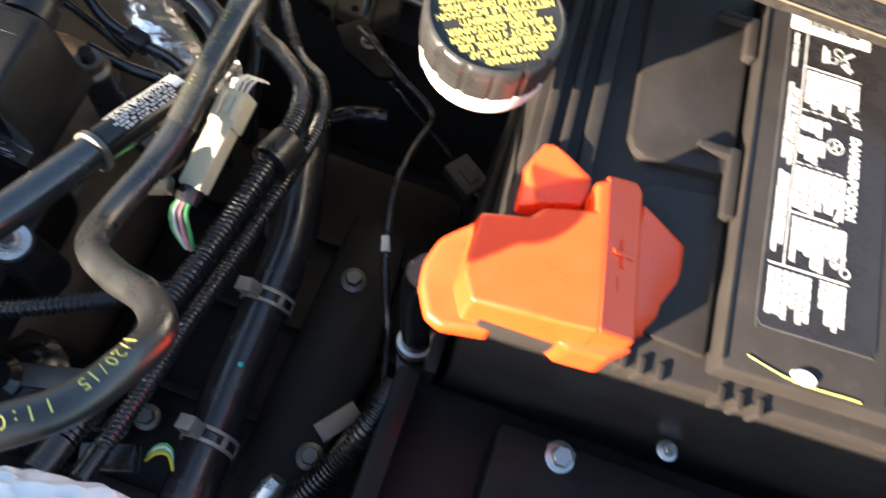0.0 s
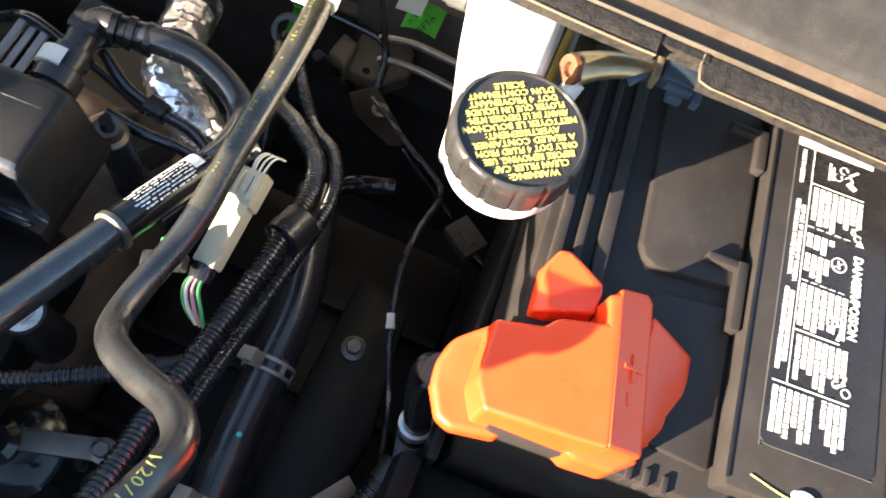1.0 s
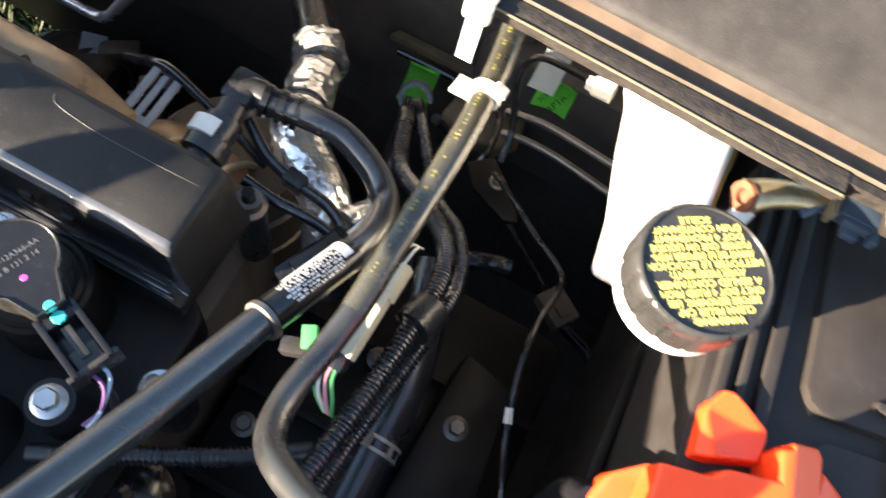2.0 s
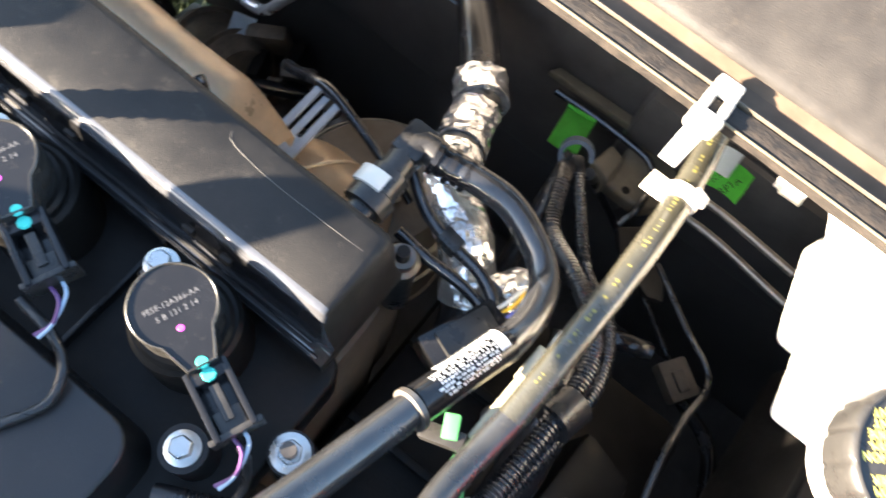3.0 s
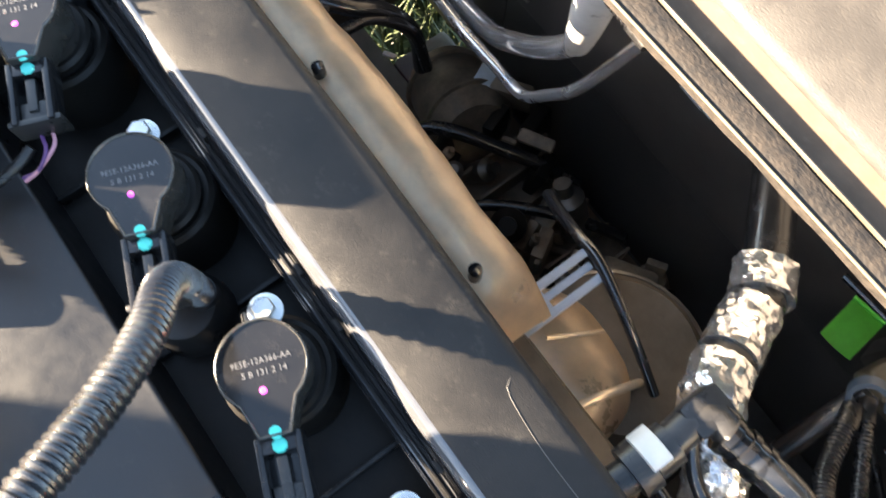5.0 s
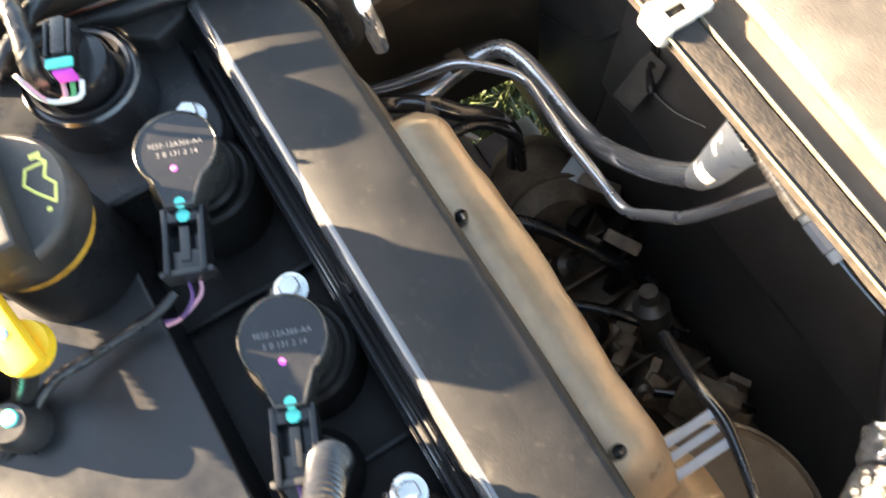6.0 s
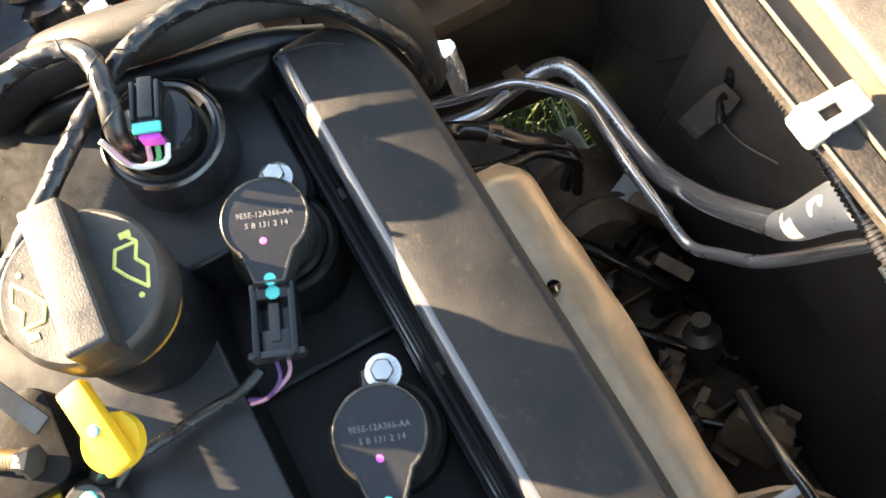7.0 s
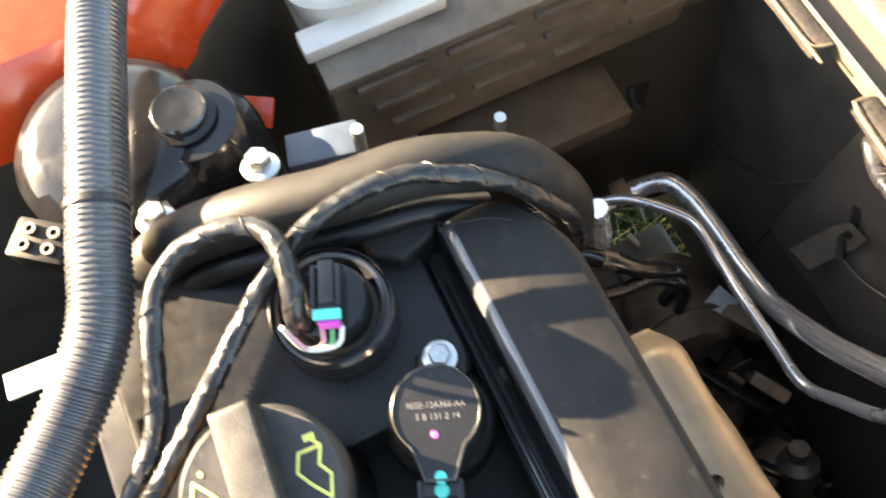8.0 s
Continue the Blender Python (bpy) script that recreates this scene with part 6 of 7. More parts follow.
conduit([(-0.585, 0.372, 0.770), (-0.565, 0.350, 0.790), (-0.545, 0.342, 0.799), (-0.470, 0.337, 0.800), (-0.424, 0.332, 0.800), (-0.385, 0.328, 0.800)], "black corrugated conduit under the cowl", r=0.0042, pitch=0.0030)

# two dark coolant hoses between the engine's end and the wing
hz = thing("coolant_hose", "black rubber coolant hose sagging beside the engine's end", "hose", (-0.61, 0.28, 0.60), group="hoses at the engine's end")
part("hose", tube([(-0.640, 0.195, 0.640), (-0.644, 0.228, 0.616), (-0.627, 0.254, 0.616), (-0.612, 0.276, 0.606), (-0.606, 0.296, 0.594), (-0.603, 0.315, 0.565), (-0.604, 0.330, 0.52), (-0.606, 0.335, 0.46)], 0.0075, seg=16), M_RUBBER, hz)
part("hose_clamp", tube([(-0.6295, 0.2505, 0.616), (-0.6235, 0.2600, 0.6135)], 0.0084, seg=18), M_STEEL, hz, "dull steel band clamp")
hz = thing("coolant_hose", "thin black rubber hose below a thicker coolant hose", "hose", (-0.60, 0.29, 0.59), group="hoses at the engine's end")
part("hose", tube([(-0.618, 0.195, 0.610), (-0.610, 0.229, 0.603), (-0.605, 0.257, 0.598), (-0.604, 0.283, 0.594), (-0.597, 0.303, 0.580), (-0.591, 0.320, 0.550), (-0.588, 0.330, 0.49)], 0.0055, seg=14), M_RUBBER, hz)

# ---- timing end: oil cap, solenoid, dipstick, harness ----
oc = thing("oil_filler_cap", "black oil filler cap with yellow oil-can symbols", "oil cap", (-0.5385, 0.0158, 0.84))
OC = Vector((-0.5385, 0.0158, 0.0030))
part("neck", lathe([(0, 0.80), (0.0300, 0.80), (0.0275, 0.850), (0.0262, 0.8590), (0, 0.8590)], OC, 40), M_VALVE, oc)
part("gasket", lathe([(0.0245, 0.8590), (0.0268, 0.8590), (0.0272, 0.8620), (0.0260, 0.8645), (0.0245, 0.8645)], OC, 40), M_AMBER, oc, "oily amber gasket")
bm = lathe([(0, 0.863), (0.0282, 0.865), (0.0299, 0.8685), (0.0303, 0.8830), (0.0296, 0.8860), (0.0278, 0.8878), (0.0258, 0.8875), (0, 0.8870)], OC, 56)
disc = part("disc", bm, M_CAPPL, oc)
GA = radians(-3)
G = Matrix.Translation(OC) @ Matrix.Rotation(GA, 4, "Z")
part("grip_bar", prism(rect(-0.0300, 0.0300, -0.0080, 0.0080), 0.880, 0.9020, 0.0022, 3, 0.95, None, G), M_CAPPL, disc, "raised scuffed grip bar")
for k, w in enumerate((0.0050, 0.0080, 0.0040)):
    part("print_bar", prism(rect(-w / 2, w / 2, -0.0013, 0.0013), 0.9008, 0.9012, 0, 1, 1.0, None, G @ Matrix.Translation((-0.004 + 0.0085 * k, -0.0005, 0))), M_YPRINT, disc, "worn yellow print on the grip")
for s in (1, -1):
    H = G @ pose(0, 0, 0, 0, 0, 0 if s > 0 else 180) @ Matrix.Translation((0.0, 0.0170, 0.8875)) @ Matrix.Diagonal((1.12, 1.35, 1, 1))
    can = [(-0.0105, 0.0018), (-0.0060, 0.0048), (-0.0060, -0.0012), (-0.0005, -0.0030), (0.0042, -0.0005), (0.0100, 0.0035), (0.0035, 0.0052), (-0.0005, 0.0030), (-0.0060, 0.0048)]
    dense = []
    for (ax, ay), (bx, by) in zip(can, can[1:]):
        dense += [(ax + (bx - ax) * f, ay + (by - ay) * f) for f in (0.0, 0.08, 0.5, 0.92)]
    sym = part("oil_can_symbol", tube([H @ Vector((x, y, 0)) for x, y in dense + [can[-1]]], 0.00066, seg=8, step=0.0008, flat=0.25), M_YPRINT, disc, "raised yellow oil-can symbol")
    part("oil_drop", lathe([(0, 0.0002), (0.0011, 0.0002), (0.0011, -0.0003)], H @ Vector((0.0118, 0.0012, 0)), 8), M_YPRINT, sym)
    part("handle", box(-0.0108, -0.0085, 0.0010, 0.0042, -0.0002, 0.0002, 0, None, H), M_YPRINT, sym)

vs = thing("timing_solenoid", "round black cam timing solenoid with wired plug", "solenoid", (-0.6010, 0.0610, 0.84))
VS = Vector((-0.6010, 0.0610, 0.0))
part("seal_ring", lathe([(0.0195, 0.852), (0.0215, 0.858), (0.0232, 0.8585), (0.0236, 0.8555), (0.0248, 0.8555), (0.0256, 0.8575), (0.0268, 0.8560), (0.0275, 0.840), (0.0280, 0.80), (0, 0.80)], VS, 56), M_RUBBER, vs)
part("core", lathe([(0.0168, 0.845), (0.0172, 0.864), (0.0160, 0.8670), (0.0110, 0.8680), (0, 0.868)], VS, 44), M_GLOSS, vs)
part("dirty_groove", lathe([(0.0172, 0.8500), (0.0196, 0.8505)], VS, 44), M_CAST, vs, "dusty groove round the core")
F = frame_of(VS + Vector((0.0005, 0.0025, 0.864)), (0.93, -0.36, 0), (0, 0, 1))
plug = part("plug", box(-0.0095, 0.0130, -0.0062, 0.0062, 0.0, 0.0175, 0.0015, None, F), M_GLOSS, vs)
part("latch", box(-0.0105, 0.0075, -0.0030, 0.0030, 0.0170, 0.0196, 0.0008, None, F), M_DARK, plug)
for s in (-1, 1):
    part("guard_rib", box(-0.0085, 0.0085, s * 0.0050 - 0.0009, s * 0.0050 + 0.0009, 0.0170, 0.0200, 0.0005, None, F), M_GLOSS, plug)
bm = box(0.0092, 0.0136, -0.0056, 0.0056, 0.0165, 0.0186, 0.0006, None, F)
part("paint_band", bm, M_CYAN, plug, "turquoise paint band")
part("paint_band", box(0.0125, 0.0148, -0.0042, 0.0042, 0.008, 0.0155, 0.0006, None, F), M_MAGENTA, plug, "magenta lock tab")
for k, mm_ in enumerate((M_PINK, M_WGREEN, M_WWHITE)):
    part("wire", tube([F @ Vector((0.013, -0.004 + 0.004 * k, 0.006)), F @ Vector((0.020, -0.004 + 0.003 * k, 0.004)), F @ Vector((0.022, -0.010, 0.008)), F @ Vector((0.016, -0.017, 0.020))], 0.0012, seg=7, step=0.002), mm_, plug)

ds = thing("dipstick", "bright yellow oil dipstick handle", "dipstick", (-0.487, -0.002, 0.83))
F = frame_of((-0.491, 0.0005, 0.884), (0.0355, 0.0055, -0.002), (0.1, -0.15, 1))
part("handle", prism([(-0.0175, -0.0052), (0.0175, -0.0052), (0.0175, 0.0052), (-0.0175, 0.0052)], -0.0035, 0.0035, 0.0018, 2, 1.0, None, F), M_YELLOW, ds)
part("ring", lathe([(0.0055, -0.0028), (0.0105, -0.0028), (0.0105, 0.0028), (0.0055, 0.0028), (0.0055, -0.0028)], seg=28, m=along((-0.486, 0.001, 0.876), (0.1, -0.1, 1))), M_YELLOW, ds)
part("dot", lathe([(0, 0.0008), (0.0018, 0.0008), (0.0022, 0)], seg=10, m=F @ Matrix.Translation((0.001, 0, 0.0034))), M_DOT, ds, "blue paint dot")
part("tube", tube([(-0.487, 0.000, 0.874), (-0.488, -0.012, 0.85), (-0.488, -0.035, 0.81), (-0.488, -0.08, 0.72)], 0.0050, seg=14), M_DARK, ds)


def harness(pts, label, r=0.0055, name="wiring_harness"):
    """Tape-wrapped wires: a lumpy core with a spiral of tape edges."""
    h = thing(name, label, "harness", pts[len(pts) // 2])
    part("core", tube(pts, r, seg=18, step=0.0016, wobble=0.16), M_TAPE, h)
    path = smooth_path(pts, 0.0012)
    bm = bmesh.new()
    sp, turn = [], 0.0
    for i, p in enumerate(path[1:-1]):
        d = (path[i + 2] - path[i]).normalized()
        u = Vector((0, 0, 1)) - d * d.z
        u = u.normalized() if u.length > 1e-3 else Vector((1, 0, 0))
        v = d.cross(u)
        turn += 0.0012 / 0.019 * 2 * math.pi
        sp.append(p + (u * math.cos(turn) + v * math.sin(turn)) * r * 1.03)
    tube(sp, r * 0.07, seg=5, step=0.0015, into=bm)
    part("tape_edge", bm, M_TAPE, h)
    return h


harness([(-0.560, -0.040, 0.858), (-0.583, -0.020, 0.862), (-0.6250, -0.006, 0.868), (-0.6410, 0.010, 0.8745), (-0.6425, 0.029, 0.880), (-0.6370, 0.0445, 0.884), (-0.6280, 0.0515, 0.8862), (-0.6150, 0.0528, 0.887), (-0.6030, 0.0508, 0.885), (-0.5960, 0.0480, 0.878), (-0.5945, 0.0470, 0.869)], "tape-wrapped harness looping into the solenoid plug", r=0.0045)
harness([(-0.535, -0.055, 0.866), (-0.560, -0.024, 0.867), (-0.587, 0.005, 0.866), (-0.604, 0.024, 0.868), (-0.620, 0.045, 0.871), (-0.629, 0.066, 0.878), (-0.6315, 0.088, 0.883), (-0.6300, 0.109, 0.884), (-0.6260, 0.123, 0.881), (-0.6205, 0.138, 0.875), (-0.6145, 0.153, 0.864), (-0.6065, 0.169, 0.846), (-0.602, 0.181, 0.825), (-0.600, 0.189, 0.79)], "tape-wrapped main harness across the engine's end", r=0.0042)
harness([(-0.4930, 0.052, 0.838), (-0.4900, 0.041, 0.836), (-0.4900, 0.024, 0.832), (-0.4885, 0.003, 0.832), (-0.4870, -0.008, 0.834), (-0.4820, -0.021, 0.830), (-0.470, -0.05, 0.815)], "braided coil wires crossing the valve cover", r=0.0024)
harness([(-0.3050, 0.0500, 0.838), (-0.2860, 0.0470, 0.832), (-0.2755, 0.0400, 0.826), (-0.2705, 0.0260, 0.8235), (-0.2800, 0.006, 0.823), (-0.295, -0.022, 0.823), (-0.31, -0.06, 0.82)], "braided coil wires draped over the valve cover", r=0.0022)
harness([(-0.1960, 0.0610, 0.838), (-0.1910, 0.0580, 0.828), (-0.1865, 0.0470, 0.815), (-0.190, 0.02, 0.80), (-0.20, -0.03, 0.78)], "braided coil wires dropping beside the engine", r=0.0019)
for i in range(4):
    x, y = COILS[i][0] + 0.0530, COILS[i][1] - 0.0210
    w = thing("coil_wires", "purple and light blue coil wires", "wire", (x, y, 0.84), group="coil wires")
    for k, mm_ in enumerate((M_PURPLE, M_LIGHTBLUE if i < 2 else M_PINK)):
        part("wire", tube([(x - 0.003, y - 0.002 + 0.005 * k, 0.844), (x + 0.004, y - 0.004 + 0.004 * k, 0.843), (x + 0.007, y - 0.012, 0.838), (x + 0.003 + 0.002 * k, y - 0.020, 0.833)], 0.0009, seg=8, step=0.002), mm_, w)

# end casting, ribbed intake hoses
tr = thing("timing_cover_rim", "thick rounded black rim of the timing cover", "engine cover", (-0.656, 0.085, 0.82))
part("rim", tube([(-0.668, -0.035, 0.800), (-0.664, 0.006, 0.842), (-0.6545, 0.043, 0.8585), (-0.6435, 0.082, 0.8650), (-0.6395, 0.112, 0.8680), (-0.6345, 0.132, 0.8665), (-0.6280, 0.156, 0.8590), (-0.6215, 0.170, 0.8460), (-0.6130, 0.184, 0.820), (-0.610, 0.190, 0.78)], 0.0132, seg=32), M_COVER, tr)
part("inner_flange", tube([(-0.655, -0.02, 0.80), (-0.648, 0.012, 0.832), (-0.640, 0.045, 0.844), (-0.632, 0.085, 0.847), (-0.628, 0.115, 0.846), (-0.621, 0.145, 0.838)], 0.0060, seg=14), M_VALVE, tr)
# The loop beyond x -0.59 is unseen, added to cast a band on the long cover.
conduit([(-0.893, 0.064, 0.850), (-0.827, 0.034, 0.864), (-0.787, 0.018, 0.867), (-0.725, 0.000, 0.868), (-0.667, -0.017, 0.866), (-0.630, -0.030, 0.862), (-0.592, -0.060, 0.860), (-0.552, -0.090, 0.878), (-0.512, -0.112, 0.912), (-0.478, -0.108, 0.928), (-0.452, -0.074, 0.930), (-0.430, -0.050, 0.915), (-0.412, -0.072, 0.880), (-0.405, -0.095, 0.82)], "thick glossy corrugated intake hose over the engine's end, with an added unseen shade loop", r=0.0130, pitch=0.0029, depth=0.06, name="corrugated_hose", category="hose", material=M_INTAKE)
solo("hose_band", lathe([(0.0132, -0.0013), (0.0141, -0.0013), (0.0141, 0.0013), (0.0132, 0.0013)], seg=28, m=along((-0.682, -0.0125, 0.8668), (0.95, -0.28, -0.03))), M_DARK, "thin black band round the corrugated hose", "band")
conduit([(-0.285, -0.085, 0.968), (-0.308, -0.035, 0.957), (-0.333, 0.018, 0.938), (-0.350, 0.046, 0.920), (-0.366, 0.064, 0.905), (-0.382, 0.0725, 0.888), (-0.392, 0.0755, 0.868), (-0.3965, 0.0762, 0.845), (-0.3980, 0.0760, 0.815)], "corrugated breather hose entering the valve cover", r=0.0066, pitch=0.0030, depth=0.14, name="corrugated_hose", category="hose")
solo("breather_elbow", lathe([(0, 0.80), (0.0195, 0.80), (0.0185, 0.815), (0.0150, 0.822), (0, 0.824)], (-0.3990, 0.0660, 0), 30), M_VALVE, "smooth grey-black breather boss on the valve cover", "boss")

# studs on the end casting
for x, y, z in ((-0.6720, 0.1785, 0.814), (-0.6770, 0.1045, 0.852)):
    solo("stud", tube([(x, y, z - 0.04), (x, y, z)], 0.0032, seg=12), M_ZINC, "bright bare steel threaded stud", "stud", group="end studs")
for p in ((-0.697, 0.0555, 0.819), (-0.6945, -0.0020, 0.8150)):
    solo("mount_bolt", hexbolt(bmesh.new(), 0.0066, 0.010, along(p, (-0.2, 0.1, 1))), M_ZINC, "bright zinc engine mount bolt", "bolt", group="mount bolts")
rb = thing("reservoir_bracket", "yellow-chromate steel strap beside the fluid reservoir", "bracket", (-0.72, -0.006, 0.805))
part("strap", tube([(-0.768, -0.004, 0.800), (-0.752, -0.006, 0.812), (-0.738, -0.007, 0.812), (-0.721, -0.007, 0.810), (-0.703, -0.006, 0.806), (-0.688, -0.004, 0.800)], 0.0042, seg=12, flat=0.35), M_BRASS, rb)
part("foot", box(-0.705, -0.682, -0.010, 0.006, 0.798, 0.8145, 0.002), M_BRASS, rb)

# power steering reservoir, control box, red wing at the far side
ps = thing("fluid_reservoir", "black fluid reservoir with smooth round cap", "reservoir", (-0.745, 0.0, 0.78))
bm = lathe([(0, 0.70), (0.048, 0.70), (0.055, 0.74), (0.0565, 0.792), (0.0540, 0.808), (0.0465, 0.818), (0.034, 0.8230), (0, 0.8240)], (-0.752, -0.010, 0), 52)
part("tank", bm, M_GLOSS, ps)
part("boss", lathe([(0.034, 0.690), (0.0335, 0.795), (0.0305, 0.810), (0.0245, 0.819), (0, 0.820)], (-0.7400, 0.0320, 0), 44), M_GLOSS, ps)
part("cap", lathe([(0.0145, 0.815), (0.0148, 0.8245), (0.0144, 0.8268), (0.0132, 0.8280), (0.0122, 0.8278), (0, 0.8274)], (-0.7430, 0.0290, 0), 44), M_CAPTOP, ps, "smooth slate-black cap")
part("cap_ring", lathe([(0.0145, 0.8195), (0.0180, 0.8200), (0.0184, 0.8222), (0.0145, 0.8232)], (-0.7430, 0.0290, 0), 44), M_GLOSS, ps)
bm = bmesh.new()
random.seed(9)
for k in range(11):
    a = radians(120 + 11 * k)
    p = Vector((-0.752 + 0.040 * math.cos(a), -0.010 + 0.040 * math.sin(a), 0.8180))
    box(-0.0022, 0.0022, -0.0032, 0.0032, 0, 0.0012, 0.0002, bm, Matrix.Translation(p) @ pose(0, 0, 0, 0, 0, math.degrees(a)))
part("moulded_marks", bm, M_GLOSS, ps, "raised worn lettering blocks")

cb = thing("control_box", "dusty black finned control box with bracket", "control box", (-0.79, 0.23, 0.68))
bm = box(-0.865, -0.775, 0.112, 0.400, 0.640, 0.742, 0.004)
body = part("case", bm, M_DUSTY, cb)
for k, z in enumerate((0.728, 0.700, 0.672)):
    for j in range(4):
        y0 = 0.128 + 0.066 * j + 0.01 * k
        part("fin", box(-0.777, -0.7705, y0, y0 + 0.050, z, z + 0.006, 0.0012), M_DUSTY, body)
part("top_rim", box(-0.867, -0.772, 0.110, 0.402, 0.738, 0.746, 0.002), M_DUSTY, body)
part("foot", box(-0.790, -0.722, 0.170, 0.330, 0.610, 0.632, 0.004), M_CAST, cb)

bm = bmesh.new()
rows = []
prof = [(0.0, 0.770), (-0.006, 0.800), (-0.022, 0.822), (-0.090, 0.840), (-0.25, 0.835), (-0.42, 0.74), (-0.47, 0.50), (-0.45, 0.50), (-0.40, 0.72), (-0.25, 0.815), (-0.09, 0.820), (-0.034, 0.805), (-0.018, 0.770)]
for i in range(24):
    y = -0.5 + 0.95 * i / 23
    x0 = -0.795 - max(0.0, y - 0.02) * 0.9 - max(0.0, -y - 0.1) * 0.25
    rows.append([bm.verts.new((x0 + dx, y, z)) for dx, z in prof])
for A, B in zip(rows, rows[1:]):
    for k in range(len(prof)):
        bm.faces.new((A[k], A[(k + 1) % len(prof)], B[(k + 1) % len(prof)], B[k]))
bm.faces.new(rows[0])
bm.faces.new(rows[-1][::-1])
solo("wing", bm, M_PAINT, "glossy red painted front wing", "car wing", kind="structure")
bm = box(-1.26, -1.22, -0.5, 0.455, 0.25, 0.62, 0.01)
prism([(-0.815, -0.46), (-0.800, -0.46), (-0.806, 0.03), (-0.90, 0.15), (-0.915, 0.15), (-0.822, 0.02)], 0.25, 0.775, 0.004, 2, 1.0, bm)
solo("inner_fender_west", bm, M_APRON, "black inner wing apron panel", "wall", kind="structure")
bm = box(-0.128, 0.128, -0.130, 0.130, -0.003, 0.003, 0.002, None, frame_of((-0.765, 0.330, 0.515), (0.10, 1, -0.02), (1, -0.1, 0.25)))
ap = thing("apron_panel", "dusty brown apron panel below the control box", "panel", (-0.765, 0.33, 0.515))
part("sheet", bm, M_APRON, ap)
bm = prism([(-0.010, 0.012), (-0.006, -0.010), (0.006, -0.012), (0.011, 0.012)], -0.0012, 0.0012, 0.0006, 2, 1.0, None, frame_of((-0.7306, 0.3368, 0.636), (0.1, 1, 0), (1, -0.1, 0.4)))
lathe([(0, 0.0013), (0.0035, 0.0013), (0.0035, 0.0016), (0, 0.0016)], seg=14, m=frame_of((-0.7306, 0.3368, 0.636), (0.1, 1, 0), (1, -0.1, 0.4)), into=bm)
part("lug", bm, M_GLOSS, ap, "black lug with a bolt hole")
solo("red_bracket", box(-0.016, 0.016, -0.010, 0.010, -0.002, 0.002, 0.001, None, frame_of((-0.7890, 0.0590, 0.734), (0.5, 0.8, 0), (0.4, -0.2, 1))), M_PAINT, "small red painted bracket", "bracket")
wb = thing("washer_bottle", "white plastic washer bottle neck by the control box", "bottle", (-0.83, 0.13, 0.77))
part("neck", lathe([(0.020, 0.70), (0.024, 0.752), (0.027, 0.770), (0.024, 0.774), (0.019, 0.770), (0.017, 0.72)], (-0.835, 0.150, 0), 36, Matrix.Diagonal((1, 1.5, 1, 1))), M_WHITE, wb)
part("rim", box(-0.815, -0.795, 0.105, 0.205, 0.746, 0.758, 0.003), M_WHITE, wb)
solo("foil_connector", tube([(-0.611, 0.204, 0.795), (-0.607, 0.207, 0.781), (-0.601, 0.209, 0.762)], (0.0062, 0.0048), seg=32, step=0.0012, wobble=0.26, lump=0.35), M_FOIL, "crumpled foil sleeve on a sensor lead", "sleeve")

# clutter in front of the valve cover at the timing end
st = thing("bracket_stud", "tan steel stud and nut on a front bracket", "stud", (-0.505, -0.040, 0.83))
part("stud", tube([(-0.520, -0.066, 0.838), (-0.507, -0.046, 0.842)], 0.0040, seg=14, ribs=0.0014, depth=0.12), M_BRASS, st)
part("nut", lathe([(0, 0), (0.0068, 0), (0.0068, 0.002), (0.0052, 0.003), (0.0052, 0.007), (0, 0.007)], seg=6, m=along((-0.503, -0.040, 0.8425), (-0.5, -0.8, -0.15))), M_STEEL, st)
part("plate", prism(round_rect(-0.535, -0.492, -0.075, -0.030, 0.008), 0.822, 0.836, 0.002), M_OILY_SHADE, st)
part("strap", box(-0.020, 0.020, -0.004, 0.004, -0.001, 0.001, 0.0005, None, frame_of((-0.5300, -0.040, 0.846), (0.8, 0.45, 0.1))), M_STEEL, st)
kn = thing("knock_sensor", "small dark sensor with turquoise paint dot", "sensor", (-0.480, -0.030, 0.83))
part("body", lathe([(0, 0.81), (0.011, 0.81), (0.011, 0.833), (0.008, 0.838), (0, 0.838)], (-0.4790, -0.0310, 0), 24), M_DARK, kn)
part("paint_dot", lathe([(0, 0.0008), (0.0032, 0.0008), (0.0038, 0)], (-0.4800, -0.0290, 0.8380), 14), M_CYAN, kn, "turquoise paint dot")
solo("yellow_tab", box(-0.009, 0.009, -0.0028, 0.0028, -0.001, 0.001, 0.0004, None, frame_of((-0.4930, -0.0530, 0.822), (0.3, 0.95, 0), (0, 0, 1))), M_YELLOW, "small amber plastic tab", "tab")
am = thing("amber_lock", "oily amber plastic connector lock beside the filler cap", "lock", (-0.560, -0.062, 0.83))
F = frame_of((-0.5600, -0.0640, 0.806), (0.8, 0.5, 0), (0.1, 0, 1))
part("body", box(-0.014, 0.014, -0.010, 0.010, -0.010, 0.006, 0.003, None, F), M_AMBER, am)
part("tab", box(0.006, 0.020, -0.005, 0.005, 0.000, 0.009, 0.002, None, F), M_AMBER, am)
fc = thing("front_connector", "grey multi-pin connector at the engine's end", "connector", (-0.69, -0.047, 0.84))
part("body", box(-0.014, 0.014, -0.010, 0.010, -0.010, 0.008, 0.002, None, frame_of((-0.6920, -0.0470, 0.838), (0.6, 0.8, 0))), M_OILY_SHADE, fc)
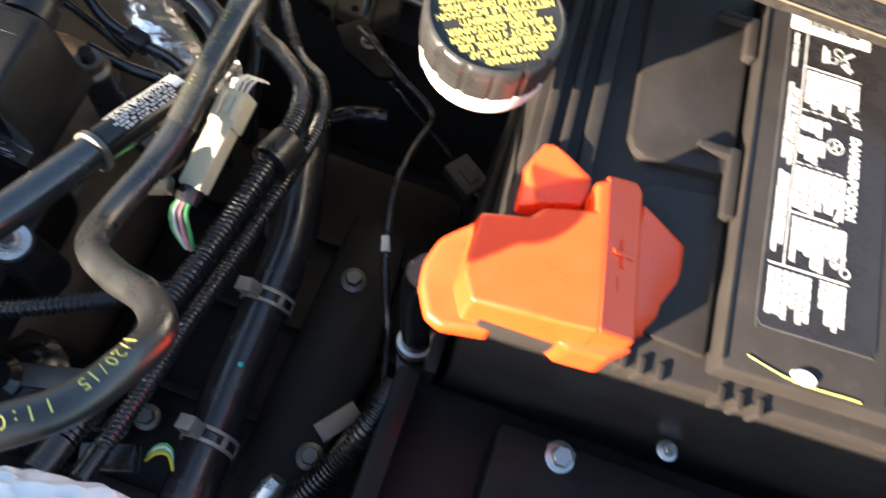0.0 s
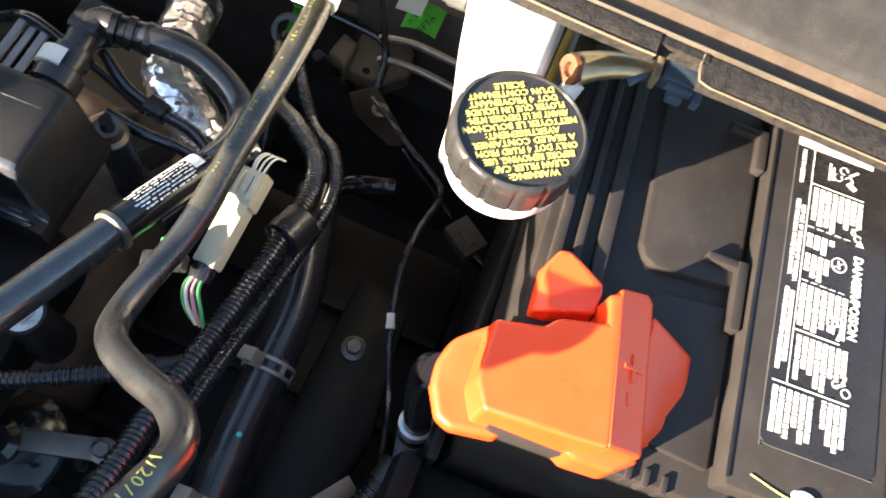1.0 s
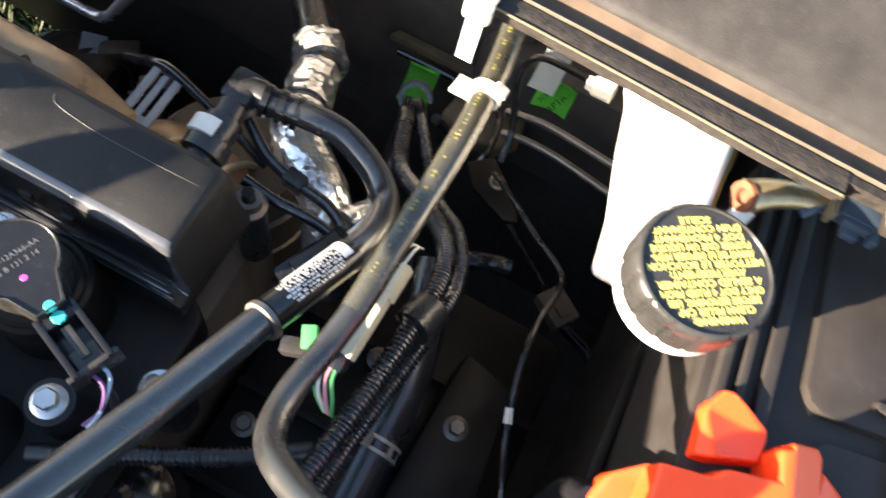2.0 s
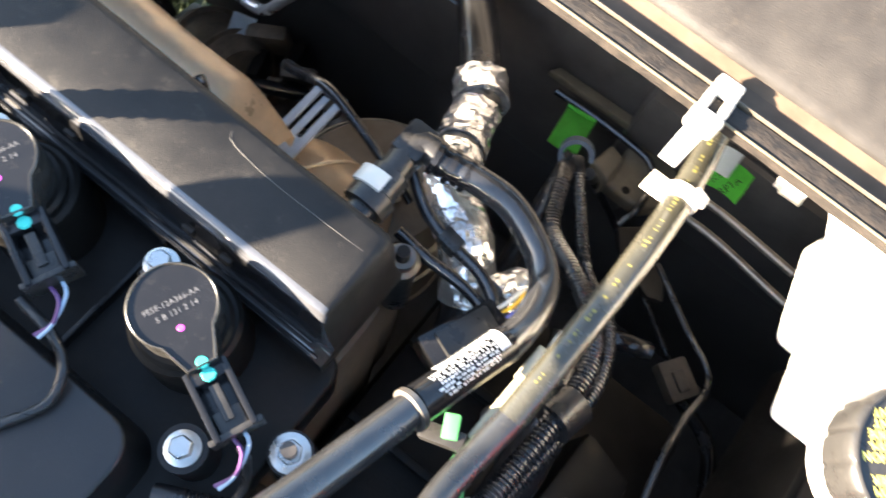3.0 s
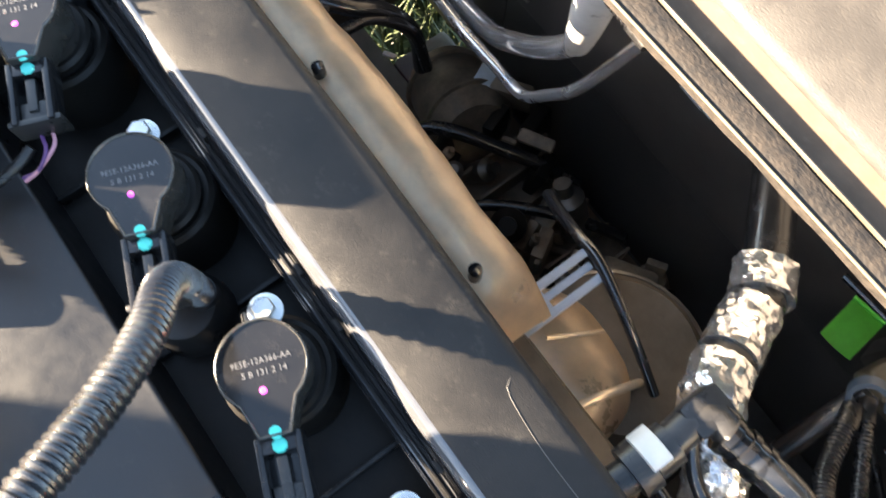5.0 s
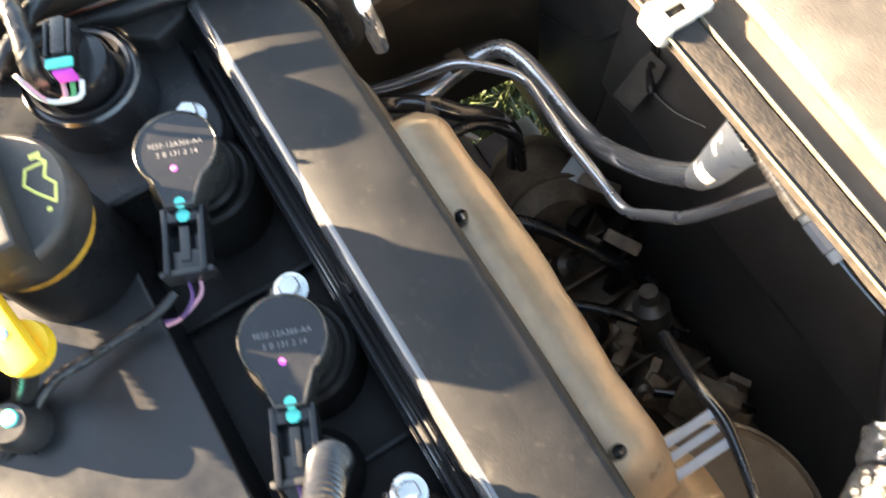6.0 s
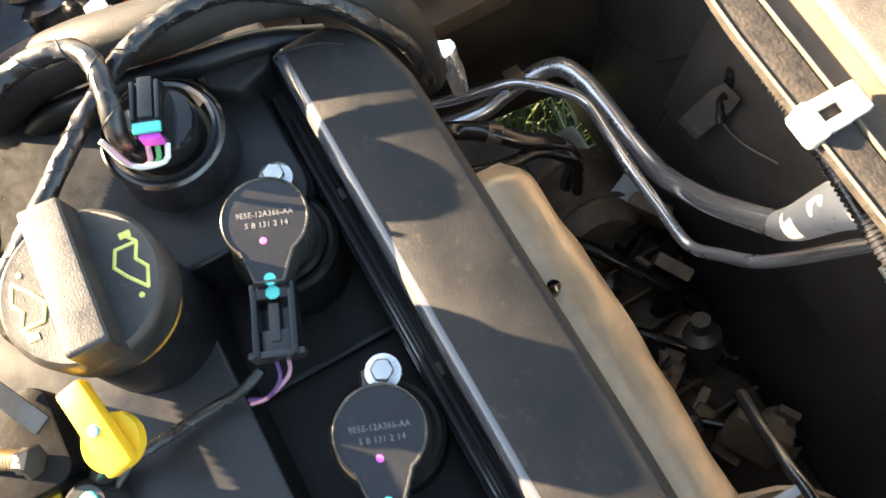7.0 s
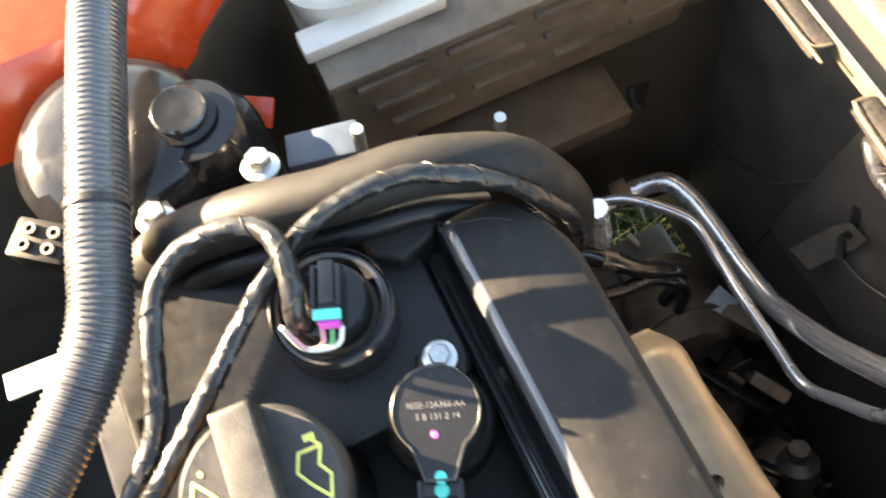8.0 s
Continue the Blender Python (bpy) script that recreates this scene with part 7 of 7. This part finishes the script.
for k in range(4):
    part("pin_socket", lathe([(0.0016, 0), (0.0030, 0), (0.0030, 0.002), (0.0016, 0.002)], seg=12, m=frame_of((-0.6920, -0.0470, 0.846), (0.6, 0.8, 0)) @ Matrix.Translation((-0.006 + 0.012 * (k % 2), -0.004 + 0.008 * (k // 2), 0))), M_STEEL, fc)
solo("mount_plate", box(-0.030, 0.030, -0.012, 0.012, -0.002, 0.002, 0.001, None, frame_of((-0.630, -0.062, 0.848), (0.05, 1, 0)) @ Matrix.Scale(0.48, 4)), M_PALE, "pale plate beside the corrugated hose", "plate")
solo("side_connector", box(-0.020, 0.020, -0.010, 0.010, -0.008, 0.008, 0.002, None, frame_of((-0.7030, 0.0900, 0.800), (0.25, 0.95, 0.1))), M_BLUEPL, "slate blue plastic connector by the timing cover", "connector")
for x, y, a in ((-0.7330, 0.3720, 30), (-0.7180, 0.4080, 10)):
    solo("tray_clip", prism(round_rect(-0.010, 0.010, -0.0035, 0.0035, 0.002), 0, 0.004, 0.001, 2, 0.9, None, pose(x, y, 0.274, 0, 0, a)), M_CLIP, "small cream splash-tray clip catching light", "clip", group="tray clips")

# weeds standing in the gap under the tray
random.seed(31)
verts, faces = [], []
for k in range(2600):
    x, y = random.uniform(-1.15, -0.62), random.uniform(0.30, 0.80)
    h, a, lean = random.uniform(0.03, 0.13), random.uniform(0, 2 * math.pi), random.uniform(0.1, 0.7)
    w = random.uniform(0.0012, 0.0030)
    side, way = Vector((math.cos(a), math.sin(a), 0)), Vector((-math.sin(a), math.cos(a), 0))
    n = len(verts)
    for f, g in ((0.0, 1.0), (0.55, 0.8), (1.0, 0.1)):
        p = Vector((x, y, h * f)) + way * (lean * h * f * f)
        verts += [p - side * w * g, p + side * w * g]
    faces += [(n, n + 1, n + 3, n + 2), (n + 2, n + 3, n + 5, n + 4)]
me = bpy.data.meshes.new("weeds")
me.from_pydata(verts, [], faces)
me.materials.append(M_WEED)
tagged(new("weeds", me), "sparse green and yellow grass blades on the ground", "grass", kind="stuff")
